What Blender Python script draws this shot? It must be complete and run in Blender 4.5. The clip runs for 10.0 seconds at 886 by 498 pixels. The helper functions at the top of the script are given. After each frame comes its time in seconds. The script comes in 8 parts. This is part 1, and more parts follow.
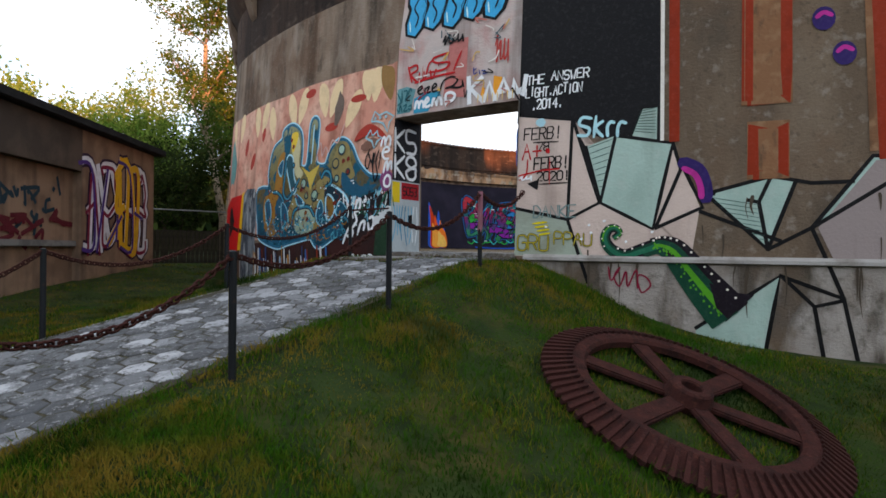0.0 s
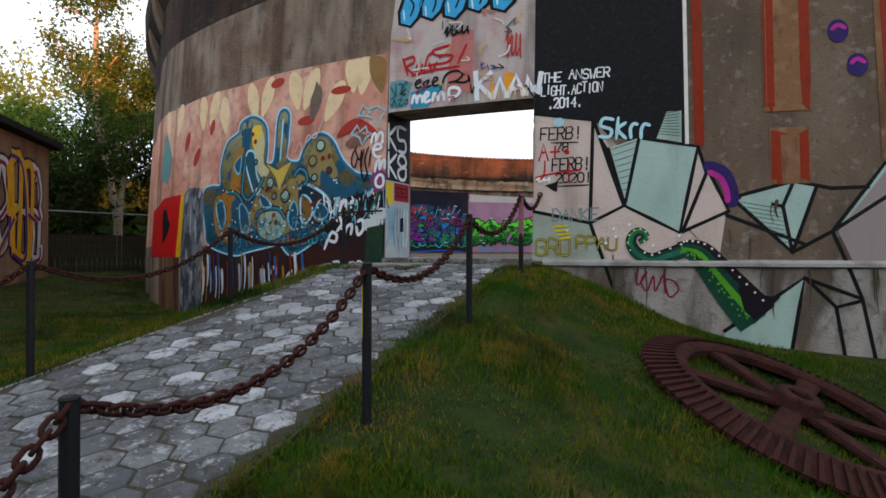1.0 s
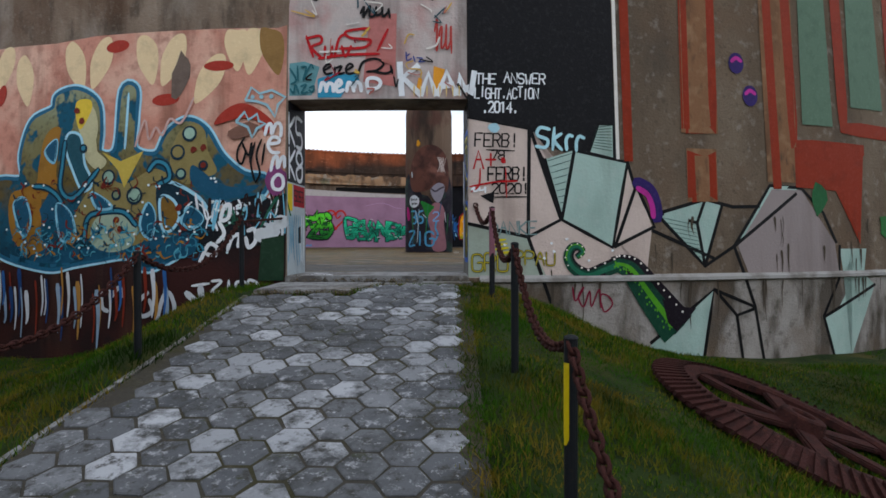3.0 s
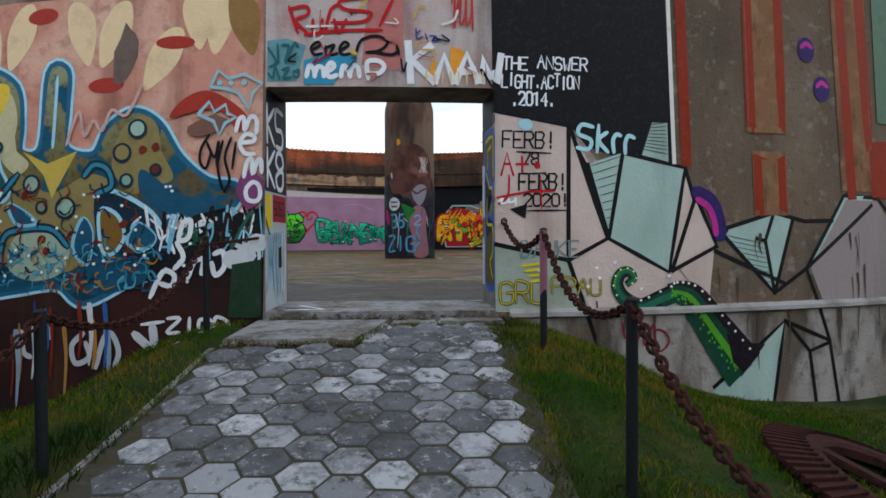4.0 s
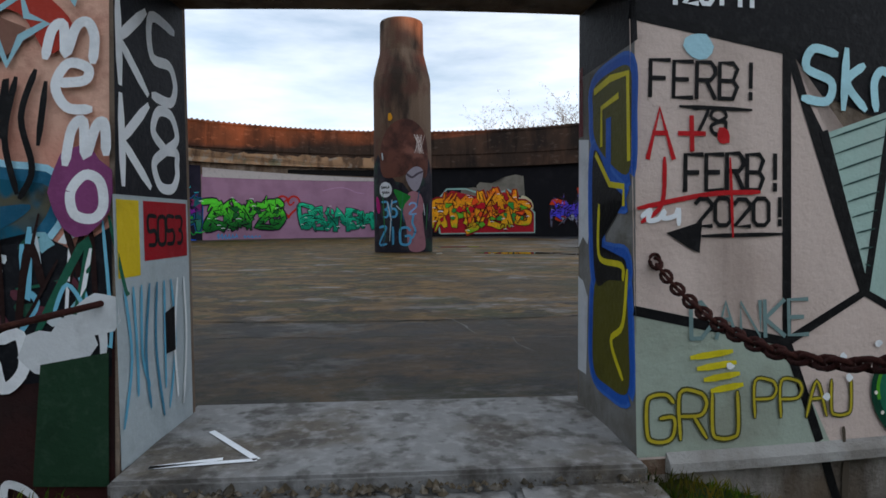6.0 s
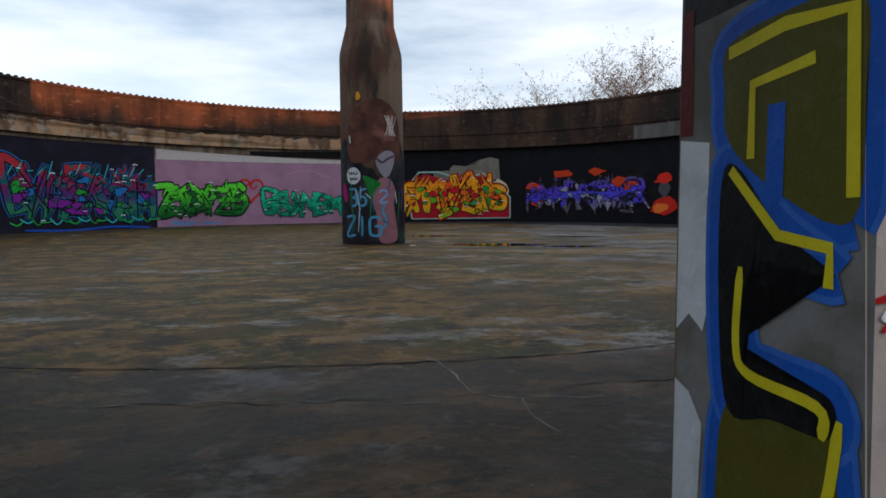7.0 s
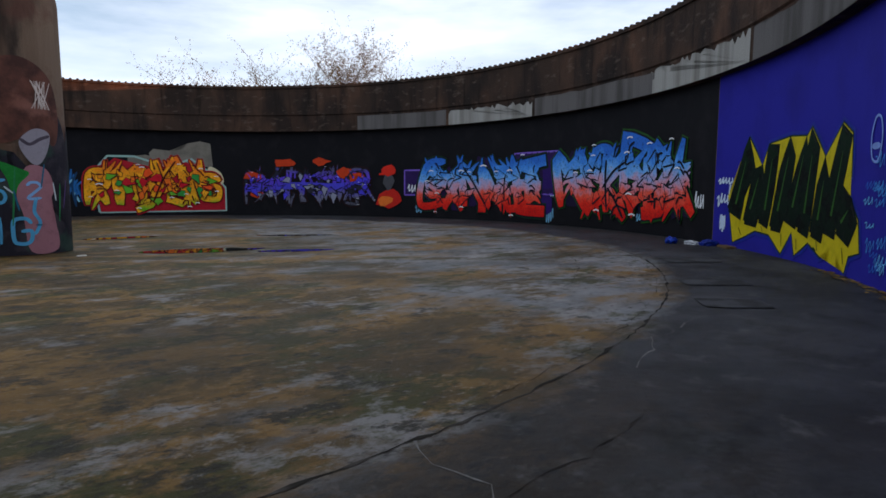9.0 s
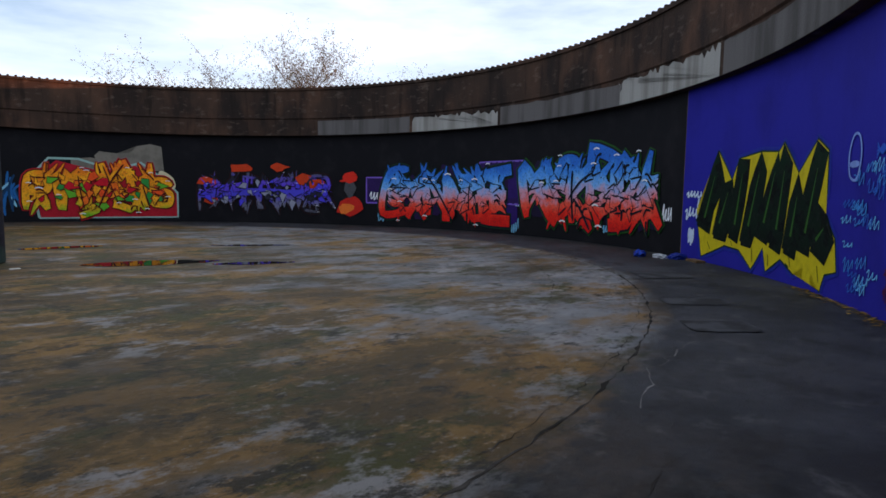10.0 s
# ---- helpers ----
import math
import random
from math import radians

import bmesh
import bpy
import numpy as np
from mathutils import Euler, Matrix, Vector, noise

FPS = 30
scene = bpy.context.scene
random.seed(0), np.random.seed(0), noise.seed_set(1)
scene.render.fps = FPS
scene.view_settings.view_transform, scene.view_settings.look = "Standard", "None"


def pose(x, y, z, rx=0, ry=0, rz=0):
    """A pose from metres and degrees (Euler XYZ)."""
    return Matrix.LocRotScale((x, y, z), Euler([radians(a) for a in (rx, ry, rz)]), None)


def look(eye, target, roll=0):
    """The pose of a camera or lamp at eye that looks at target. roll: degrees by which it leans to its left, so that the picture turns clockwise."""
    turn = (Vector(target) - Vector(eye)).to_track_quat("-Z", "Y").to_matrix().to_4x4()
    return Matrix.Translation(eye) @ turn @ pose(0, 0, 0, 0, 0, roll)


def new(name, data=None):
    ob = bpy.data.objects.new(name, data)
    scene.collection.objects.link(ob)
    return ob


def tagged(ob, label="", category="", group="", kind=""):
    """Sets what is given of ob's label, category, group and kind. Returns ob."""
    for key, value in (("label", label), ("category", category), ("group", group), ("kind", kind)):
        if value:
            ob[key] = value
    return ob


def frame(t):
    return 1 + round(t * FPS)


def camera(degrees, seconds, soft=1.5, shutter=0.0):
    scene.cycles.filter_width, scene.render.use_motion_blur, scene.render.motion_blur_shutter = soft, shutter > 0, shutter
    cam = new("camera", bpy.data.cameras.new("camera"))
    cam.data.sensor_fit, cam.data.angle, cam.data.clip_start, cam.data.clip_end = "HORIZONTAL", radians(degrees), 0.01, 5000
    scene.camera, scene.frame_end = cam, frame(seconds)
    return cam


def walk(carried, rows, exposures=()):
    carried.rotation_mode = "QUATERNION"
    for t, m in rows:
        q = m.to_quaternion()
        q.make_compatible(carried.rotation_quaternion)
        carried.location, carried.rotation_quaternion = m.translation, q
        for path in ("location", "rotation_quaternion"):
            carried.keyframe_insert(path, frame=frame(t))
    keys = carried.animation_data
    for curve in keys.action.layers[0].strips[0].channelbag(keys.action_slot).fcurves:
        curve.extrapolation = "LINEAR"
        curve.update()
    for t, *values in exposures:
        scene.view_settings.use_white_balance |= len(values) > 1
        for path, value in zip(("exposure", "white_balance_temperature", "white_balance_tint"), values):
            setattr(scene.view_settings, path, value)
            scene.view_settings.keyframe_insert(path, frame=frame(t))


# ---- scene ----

cam = camera(74.0, 10.0, soft=1.6)
ROWS = [
    (0.0, 4.750, -25.243, 0.065, 33.66, -0.02, -0.66),
    (0.5, 3.770, -25.414, 0.075, 28.53, 0.31, -0.48),
    (1.0, 2.975, -25.530, 0.092, 22.66, 0.32, -0.14),
    (1.5, 2.316, -25.626, 0.138, 16.38, 0.10, 0.01),
    (2.0, 1.713, -25.656, 0.225, 10.79, -0.18, 0.01),
    (2.5, 1.236, -25.443, 0.303, 4.98, -0.66, 0.12),
    (2.7, 1.078, -25.309, 0.337, 2.94, -0.62, 0.13),
    (3.8, 0.420, -23.900, 0.617, -2.20, -0.70, 0.15),
    (4.0, 0.354, -23.578, 0.662, -2.38, -0.76, 0.26),
    (4.5, 0.213, -22.796, 0.766, -2.69, -0.82, 0.36),
    (5.0, 0.136, -21.980, 0.840, -3.00, -1.09, 0.41),
    (5.5, 0.101, -21.223, 0.925, -3.19, -1.86, 0.38),
    (5.7, 0.098, -20.901, 0.960, -3.20, -2.15, 0.38),
    (6.8, 0.095, -19.275, 1.240, -5.95, -4.22, 0.50),
    (7.0, 0.105, -18.989, 1.287, -6.43, -4.57, 0.48),
    (7.5, 0.176, -18.364, 1.385, -8.61, -5.06, 0.48),
    (8.0, 0.367, -17.817, 1.475, -12.36, -5.60, 0.30),
    (8.5, 0.663, -17.403, 1.530, -20.83, -5.80, 0.00),
    (9.0, 0.981, -17.130, 1.560, -32.35, -5.96, -0.15),
    (9.5, 1.163, -16.819, 1.619, -36.24, -5.97, -0.34),
    (10.0, 1.104, -16.539, 1.678, -36.37, -5.37, -0.80),
]
walk(cam, [(t, pose(x, y, z, 90 + pitch, roll, yaw)) for t, x, y, z, yaw, pitch, roll in ROWS],
     [(0.0, 0.52, 6850, 13), (2.0, 0.22, 6850, 14), (4.0, 0.36, 6650, 12), (5.0, 0.16, 6650, 12), (5.7, 0.02, 6600, 11), (6.8, -0.22, 6550, 10), (8.0, -0.22, 6500, 11), (10.0, -0.04, 6250, 13)])

# ---- light: dusk sky with thin cloud, a very low orange sun ----
SUN_EL, SUN_ROT = 2.5, 118.0
world = bpy.data.worlds.new("world")
scene.world = world
world.use_nodes = True
wn, wl = world.node_tree.nodes, world.node_tree.links
wn.clear()
w_out, w_bg = wn.new("ShaderNodeOutputWorld"), wn.new("ShaderNodeBackground")
sky = wn.new("ShaderNodeTexSky")
sky.sky_type, sky.sun_disc = "NISHITA", False
sky.sun_elevation, sky.sun_rotation = radians(14.0), radians(SUN_ROT)
sky.air_density, sky.dust_density, sky.ozone_density = 1.0, 0.6, 2.0
w_tc, w_map = wn.new("ShaderNodeTexCoord"), wn.new("ShaderNodeMapping")
w_map.inputs["Scale"].default_value = (1.0, 1.0, 4.5)
w_noise, w_ramp, w_mix = wn.new("ShaderNodeTexNoise"), wn.new("ShaderNodeValToRGB"), wn.new("ShaderNodeMix")
w_noise.inputs["Scale"].default_value, w_noise.inputs["Detail"].default_value = 2.6, 7.0
w_noise.inputs["Roughness"].default_value = 0.55
w_ramp.color_ramp.elements[0].position, w_ramp.color_ramp.elements[1].position = 0.30, 0.62
w_ramp.color_ramp.elements[0].color = (0.30, 0.30, 0.30, 1)
w_mix.data_type = "RGBA"
w_mix.inputs["B"].default_value = (6.2, 6.8, 7.6, 1)
wl.new(w_tc.outputs["Generated"], w_map.inputs["Vector"])
wl.new(w_map.outputs["Vector"], w_noise.inputs["Vector"])
wl.new(w_noise.outputs["Fac"], w_ramp.inputs["Fac"])
wl.new(w_ramp.outputs["Color"], w_mix.inputs["Factor"])
wl.new(sky.outputs["Color"], w_mix.inputs["A"])
wl.new(w_mix.outputs["Result"], w_bg.inputs["Color"])
w_bg.inputs["Strength"].default_value = 0.185
wl.new(w_bg.outputs["Background"], w_out.inputs["Surface"])

sun = new("sun", bpy.data.lights.new("sun", "SUN"))
sun.data.energy, sun.data.angle, sun.data.color = 8.0, radians(0.6), (1.0, 0.34, 0.12)
sun_dir = Vector((math.sin(radians(SUN_ROT)) * math.cos(radians(SUN_EL)), math.cos(radians(SUN_ROT)) * math.cos(radians(SUN_EL)), math.sin(radians(SUN_EL))))
sun.matrix_world = look(sun_dir * 80, (0, 0, 0))


# ---- materials ----
def nodes_of(name):
    m = bpy.data.materials.new(name)
    m.use_nodes = True
    n, l = m.node_tree.nodes, m.node_tree.links
    return m, n, l, n["Principled BSDF"]


def rgb(c):
    return (c[0], c[1], c[2], 1.0)


def noise_fac(n, l, scale, detail=6.0, stretch=(1, 1, 1), lo=0.4, hi=0.6, rough=0.55):
    """A ramped noise in object space."""
    tc, mp, no, ra = n.new("ShaderNodeTexCoord"), n.new("ShaderNodeMapping"), n.new("ShaderNodeTexNoise"), n.new("ShaderNodeMapRange")
    mp.inputs["Scale"].default_value = stretch
    no.inputs["Scale"].default_value, no.inputs["Detail"].default_value, no.inputs["Roughness"].default_value = scale, detail, rough
    ra.inputs["From Min"].default_value, ra.inputs["From Max"].default_value = lo, hi
    l.new(tc.outputs["Object"], mp.inputs["Vector"])
    l.new(mp.outputs["Vector"], no.inputs["Vector"])
    l.new(no.outputs["Fac"], ra.inputs["Value"])
    return ra.outputs["Result"]


def blend(n, l, fac, a, b, mode="MIX"):
    mx = n.new("ShaderNodeMix")
    mx.data_type, mx.blend_type = "RGBA", mode
    for key, v in (("Factor", fac), ("A", a), ("B", b)):
        if hasattr(v, "links"):
            l.new(v, mx.inputs[key])
        elif key == "Factor":
            mx.inputs[key].default_value = v
        else:
            mx.inputs[key].default_value = rgb(v)
    return mx.outputs["Result"]


def surface(name, base, layers=(), rough=0.8, metal=0.0, bump=0.0, bump_scale=60.0, random=0.0, spec=0.15):
    """layers: (colour, strength, scale, stretch, lo, hi), mixed over the base one after another."""
    m, n, l, b = nodes_of(name)
    col = None
    for c, k, scale, stretch, lo, hi in layers:
        f = noise_fac(n, l, scale, 7.0, stretch, lo, hi)
        mu = n.new("ShaderNodeMath")
        mu.operation = "MULTIPLY"
        mu.inputs[1].default_value = k
        l.new(f, mu.inputs[0])
        col = blend(n, l, mu.outputs[0], base if col is None else col, c)
    if random:
        oi, ra = n.new("ShaderNodeObjectInfo"), n.new("ShaderNodeMapRange")
        ra.inputs["To Min"].default_value, ra.inputs["To Max"].default_value = 1 - random, 1 + random
        l.new(oi.outputs["Random"], ra.inputs["Value"])
        hs = n.new("ShaderNodeHueSaturation")
        l.new(ra.outputs["Result"], hs.inputs["Value"])
        if col is None:
            hs.inputs["Color"].default_value = rgb(base)
        else:
            l.new(col, hs.inputs["Color"])
        col = hs.outputs["Color"]
    if col is None:
        b.inputs["Base Color"].default_value = rgb(base)
    else:
        l.new(col, b.inputs["Base Color"])
    b.inputs["Roughness"].default_value, b.inputs["Metallic"].default_value = rough, metal
    b.inputs["Specular IOR Level"].default_value = spec
    if bump:
        f = noise_fac(n, l, bump_scale, 8.0, (1, 1, 1), 0.2, 0.8, 0.65)
        bu = n.new("ShaderNodeBump")
        bu.inputs["Strength"].default_value, bu.inputs["Distance"].default_value = bump, 0.02
        l.new(f, bu.inputs["Height"])
        l.new(bu.outputs["Normal"], b.inputs["Normal"])
    return m


STREAK = (1.0, 1.0, 0.07)
EVEN = (1, 1, 1)
M_CONC = surface("weathered_concrete", (0.21, 0.155, 0.115), [((0.36, 0.28, 0.21), 0.8, 1.5, (1, 1, 0.12), 0.44, 0.64), ((0.055, 0.042, 0.032), 0.9, 1.9, (1, 1, 0.10), 0.48, 0.66), ((0.13, 0.07, 0.04), 0.65, 0.7, EVEN, 0.45, 0.62), ((0.34, 0.29, 0.24), 0.55, 2.4, (1, 1, 0.5), 0.53, 0.68), ((0.05, 0.04, 0.03), 0.6, 5.0, (1, 1, 0.35), 0.55, 0.70), ((0.30, 0.26, 0.21), 0.4, 18.0, EVEN, 0.55, 0.75)], 0.9, 0, 0.6, 22)
M_BAND = surface("stained_ring_concrete", (0.046, 0.029, 0.021), [((0.12, 0.060, 0.036), 0.6, 0.55, (1, 1, 0.7), 0.46, 0.66), ((0.016, 0.013, 0.012), 0.8, 0.8, (1, 1, 0.35), 0.47, 0.63), ((0.15, 0.11, 0.085), 0.45, 2.4, (1, 1, 2.2), 0.57, 0.70), ((0.010, 0.008, 0.007), 0.6, 3.0, (1, 1, 0.10), 0.55, 0.68)], 0.9, 0, 0.5, 14)
M_BLACK = surface("black_wall_paint", (0.007, 0.007, 0.009), [((0.019, 0.017, 0.020), 0.6, 1.5, EVEN, 0.5, 0.75)], 0.8, 0, 0.25, 30, 0.0, 0.15)
M_BLUE = surface("ultramarine_wall_paint", (0.022, 0.020, 0.32), [((0.014, 0.011, 0.19), 0.6, 0.9, EVEN, 0.45, 0.7)], 0.8, 0, 0.25, 30, 0.0, 0.15)
M_MAUVE = surface("mauve_wall_paint", (0.40, 0.22, 0.32), [((0.27, 0.14, 0.21), 0.6, 1.0, EVEN, 0.42, 0.65)], 0.85, 0, 0.3, 25)
M_SLATE = surface("slate_wall_paint", (0.014, 0.013, 0.024), [((0.03, 0.025, 0.045), 0.6, 1.0, EVEN, 0.42, 0.65)], 0.8, 0, 0.3, 25)
M_FLOOR, n_, l_, b_ = nodes_of("old_mossy_screed")
f_tc, f_sp, f_len = n_.new("ShaderNodeTexCoord"), n_.new("ShaderNodeSeparateXYZ"), n_.new("ShaderNodeVectorMath")
f_len.operation = "LENGTH"
f_map = n_.new("ShaderNodeMapping")
f_map.inputs["Scale"].default_value = (0.85, 1.25, 1.0)
f_map.inputs["Rotation"].default_value = (0.0, 0.0, radians(-18))
l_.new(f_tc.outputs["Object"], f_map.inputs["Vector"])
l_.new(f_tc.outputs["Object"], f_sp.inputs["Vector"])
l_.new(f_tc.outputs["Object"], f_len.inputs[0])


def ramp(value, a, b, lo=0.0, hi=1.0):
    ra = n_.new("ShaderNodeMapRange")
    ra.inputs["From Min"].default_value, ra.inputs["From Max"].default_value = a, b
    ra.inputs["To Min"].default_value, ra.inputs["To Max"].default_value = lo, hi
    l_.new(value, ra.inputs["Value"])
    return ra.outputs["Result"]


def maths(kind, a, b):
    m = n_.new("ShaderNodeMath")
    m.operation = kind
    for i, v in enumerate((a, b)):
        if hasattr(v, "links"):
            l_.new(v, m.inputs[i])
        else:
            m.inputs[i].default_value = v
    return m.outputs[0]


def moss(scale, lo, hi, rough, lean):
    """Growth that is thicker towards one side of the tank."""
    no = n_.new("ShaderNodeTexNoise")
    no.inputs["Scale"].default_value, no.inputs["Detail"].default_value, no.inputs["Roughness"].default_value = scale, 12.0, rough
    l_.new(f_map.outputs["Vector"], no.inputs["Vector"])
    return ramp(maths("ADD", no.outputs["Fac"], ramp(f_sp.outputs["X"], -2.0, 8.0, lean, -lean)), lo, hi)


# bare screed, paler and cooler towards the joint, with concentric trowel marks
col = blend(n_, l_, noise_fac(n_, l_, 0.5, 12.0, EVEN, 0.40, 0.60, 0.72), (0.070, 0.060, 0.050), (0.205, 0.188, 0.172))
col = blend(n_, l_, maths("MULTIPLY", ramp(f_sp.outputs["X"], 1.0, 7.0, 0.0, 0.8), noise_fac(n_, l_, 0.9, 12.0, EVEN, 0.40, 0.58, 0.74)), col, (0.195, 0.205, 0.215))
rn_ = n_.new("ShaderNodeTexNoise")
rn_.noise_dimensions = "1D"
rn_.inputs["Scale"].default_value, rn_.inputs["Detail"].default_value = 1.8, 8.0
l_.new(f_len.outputs["Value"], rn_.inputs["W"])
col = blend(n_, l_, maths("MULTIPLY", ramp(rn_.outputs["Fac"], 0.52, 0.66, 0.0, 0.6), noise_fac(n_, l_, 0.6, 6.0, EVEN, 0.42, 0.58)), col, (0.25, 0.23, 0.22))
for c_, k_, sc_, lo_, hi_, ro_, le_ in (((0.185, 0.094, 0.012), 0.95, 0.36, 0.41, 0.51, 0.66, 0.09), ((0.074, 0.042, 0.004), 0.94, 0.55, 0.46, 0.535, 0.68, 0.07), ((0.044, 0.041, 0.002), 0.95, 0.62, 0.515, 0.57, 0.70, 0.035), ((0.22, 0.118, 0.026), 0.8, 1.5, 0.53, 0.60, 0.74, 0.05), ((0.25, 0.235, 0.22), 0.85, 0.85, 0.545, 0.61, 0.74, -0.01), ((0.014, 0.011, 0.003), 0.9, 2.0, 0.535, 0.60, 0.76, 0.03), ((0.010, 0.008, 0.003), 0.7, 7.0, 0.545, 0.62, 0.76, 0.01), ((0.34, 0.32, 0.30), 0.55, 12.0, 0.57, 0.66, 0.76, 0.0)):
    col = blend(n_, l_, maths("MULTIPLY", moss(sc_, lo_, hi_, ro_, le_), k_), col, c_)
# damp blotches
col = blend(n_, l_, maths("MULTIPLY", noise_fac(n_, l_, 0.22, 8.0, (1, 1.6, 1), 0.46, 0.60, 0.66), 0.5), col, (0.03, 0.022, 0.010))
# darker outer ring, cast later than the disc, stronger towards +x
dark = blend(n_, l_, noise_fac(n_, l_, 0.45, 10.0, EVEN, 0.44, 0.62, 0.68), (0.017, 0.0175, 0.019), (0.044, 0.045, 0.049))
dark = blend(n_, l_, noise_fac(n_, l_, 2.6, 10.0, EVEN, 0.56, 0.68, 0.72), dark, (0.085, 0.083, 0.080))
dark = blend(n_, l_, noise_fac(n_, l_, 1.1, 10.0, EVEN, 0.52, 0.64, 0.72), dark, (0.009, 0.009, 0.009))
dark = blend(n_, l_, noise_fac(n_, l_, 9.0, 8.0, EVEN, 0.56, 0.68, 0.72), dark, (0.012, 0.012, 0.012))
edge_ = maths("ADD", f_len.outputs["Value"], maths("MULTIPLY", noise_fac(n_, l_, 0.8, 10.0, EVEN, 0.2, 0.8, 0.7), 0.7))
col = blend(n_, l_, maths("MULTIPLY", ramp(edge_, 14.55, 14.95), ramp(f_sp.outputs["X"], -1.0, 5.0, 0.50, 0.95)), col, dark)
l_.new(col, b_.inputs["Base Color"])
b_.inputs["Roughness"].default_value, b_.inputs["Specular IOR Level"].default_value = 0.62, 0.22
bu_ = n_.new("ShaderNodeBump")
bu_.inputs["Strength"].default_value, bu_.inputs["Distance"].default_value = 0.9, 0.02
l_.new(noise_fac(n_, l_, 7.0, 12.0, EVEN, 0.2, 0.8, 0.75), bu_.inputs["Height"])
l_.new(bu_.outputs["Normal"], b_.inputs["Normal"])
M_GRASSGROUND = surface("turf", (0.024, 0.042, 0.008), [((0.075, 0.06, 0.015), 0.85, 1.6, EVEN, 0.5, 0.64), ((0.010, 0.022, 0.005), 0.8, 3.5, EVEN, 0.45, 0.65)], 1.0, 0, 0.8, 30)
M_PATH = surface("path_bed", (0.055, 0.050, 0.040), [((0.045, 0.042, 0.018), 0.8, 2.0, EVEN, 0.45, 0.6), ((0.10, 0.085, 0.06), 0.6, 20.0, EVEN, 0.55, 0.7)], 0.95, 0, 0.6, 40)
M_RUST = surface("rusty_iron", (0.052, 0.017, 0.014), [((0.024, 0.010, 0.009), 0.9, 9.0, EVEN, 0.45, 0.62), ((0.13, 0.045, 0.028), 0.5, 25.0, EVEN, 0.55, 0.7)], 0.85, 0.2, 0.6, 60)
M_POST = surface("black_painted_steel", (0.012, 0.014, 0.016), [((0.05, 0.03, 0.02), 0.6, 18.0, EVEN, 0.6, 0.75)], 0.5, 0.0, 0.2, 60)
M_ROOF = surface("tarred_roofing", (0.012, 0.012, 0.013), [((0.03, 0.03, 0.03), 0.6, 3.0, EVEN, 0.5, 0.7)], 0.8, 0, 0.3, 20)
M_SHED = surface("shed_plaster", (0.30, 0.20, 0.135), [((0.17, 0.11, 0.075), 0.8, 1.2, EVEN, 0.45, 0.62), ((0.05, 0.04, 0.035), 0.6, 2.0, STREAK, 0.5, 0.7)], 0.95, 0, 0.4, 25)
M_SLAB = surface("threshold_concrete", (0.225, 0.225, 0.22), [((0.11, 0.088, 0.062), 0.8, 1.6, EVEN, 0.48, 0.62), ((0.30, 0.30, 0.295), 0.55, 4.0, EVEN, 0.52, 0.66), ((0.085, 0.078, 0.07), 0.85, 2.8, EVEN, 0.50, 0.62), ((0.05, 0.045, 0.038), 0.6, 9.0, EVEN, 0.54, 0.64), ((0.36, 0.355, 0.345), 0.5, 16.0, EVEN, 0.5, 0.7)], 0.85, 0, 0.5, 30)


# ---- helpers for building ----
def part(name, bm, material, parent=None, label=""):
    me = bpy.data.meshes.new(name)
    bm.to_mesh(me)
    bm.free()
    me.materials.append(material)
    ob = new(name, me)
    if parent is not None:
        ob.parent = parent
    if label:
        ob["label"] = label
    return ob


def mesh_part(name, verts, faces, material, parent=None, label="", smooth=False):
    me = bpy.data.meshes.new(name)
    me.from_pydata(verts, [], faces)
    if smooth:
        me.polygons.foreach_set("use_smooth", [True] * len(me.polygons))
    me.materials.append(material)
    ob = new(name, me)
    if parent is not None:
        ob.parent = parent
    if label:
        ob["label"] = label
    return ob


def box(bm, x0, x1, y0, y1, z0, z1, bevel=0.0):
    r = bmesh.ops.create_cube(bm, size=1.0)
    for v in r["verts"]:
        v.co = Vector((x0 + (v.co.x + 0.5) * (x1 - x0), y0 + (v.co.y + 0.5) * (y1 - y0), z0 + (v.co.z + 0.5) * (z1 - z0)))
    if bevel:
        es = list({e for v in r["verts"] for e in v.link_edges})
        bmesh.ops.bevel(bm, geom=es, offset=bevel, segments=2, affect="EDGES")
    return r["verts"]


R_IN, R_OUT, BATTER = 17.25, 18.0, 0.055
DOOR_DEG, DOOR_TOP = 3.5, 2.15
BAND_LOW, BAND_TOP, BAND_IN = 4.42, 6.68, 16.97


def polar(deg, r, z):
    """deg: degrees from the doorway, to the right of one who enters."""
    a = radians(deg - 90)
    return Vector((r * math.cos(a), r * math.sin(a), z))


def arc_solid(profile, d0, d1, step=1.0, closed_ends=True):
    """Sweeps a closed profile of (r, z) round the tank from d0 to d1 degrees. Returns verts and faces."""
    n = max(2, int(round(abs(d1 - d0) / step)) + 1)
    k = len(profile)
    verts, faces = [], []
    for i in range(n):
        d = d0 + (d1 - d0) * i / (n - 1)
        verts += [polar(d, r, z) for r, z in profile]
    for i in range(n - 1):
        for j in range(k):
            a, b = i * k + j, i * k + (j + 1) % k
            faces.append((a, b, b + k, a + k))
    if closed_ends:
        faces.append(tuple(range(k))[::-1])
        faces.append(tuple(range((n - 1) * k, n * k)))
    return verts, faces


def r_out(z):
    return R_OUT - BATTER * max(z, 0.0)


def out_shift(deg):
    """The outer face draws in a little towards the far left."""
    d = (deg + 180) % 360 - 180
    t = min(1.0, max(0.0, (-22 - d) / 14))
    t2 = min(1.0, max(0.0, (d + 150) / 60))
    return -0.52 * t * t * (3 - 2 * t) * t2


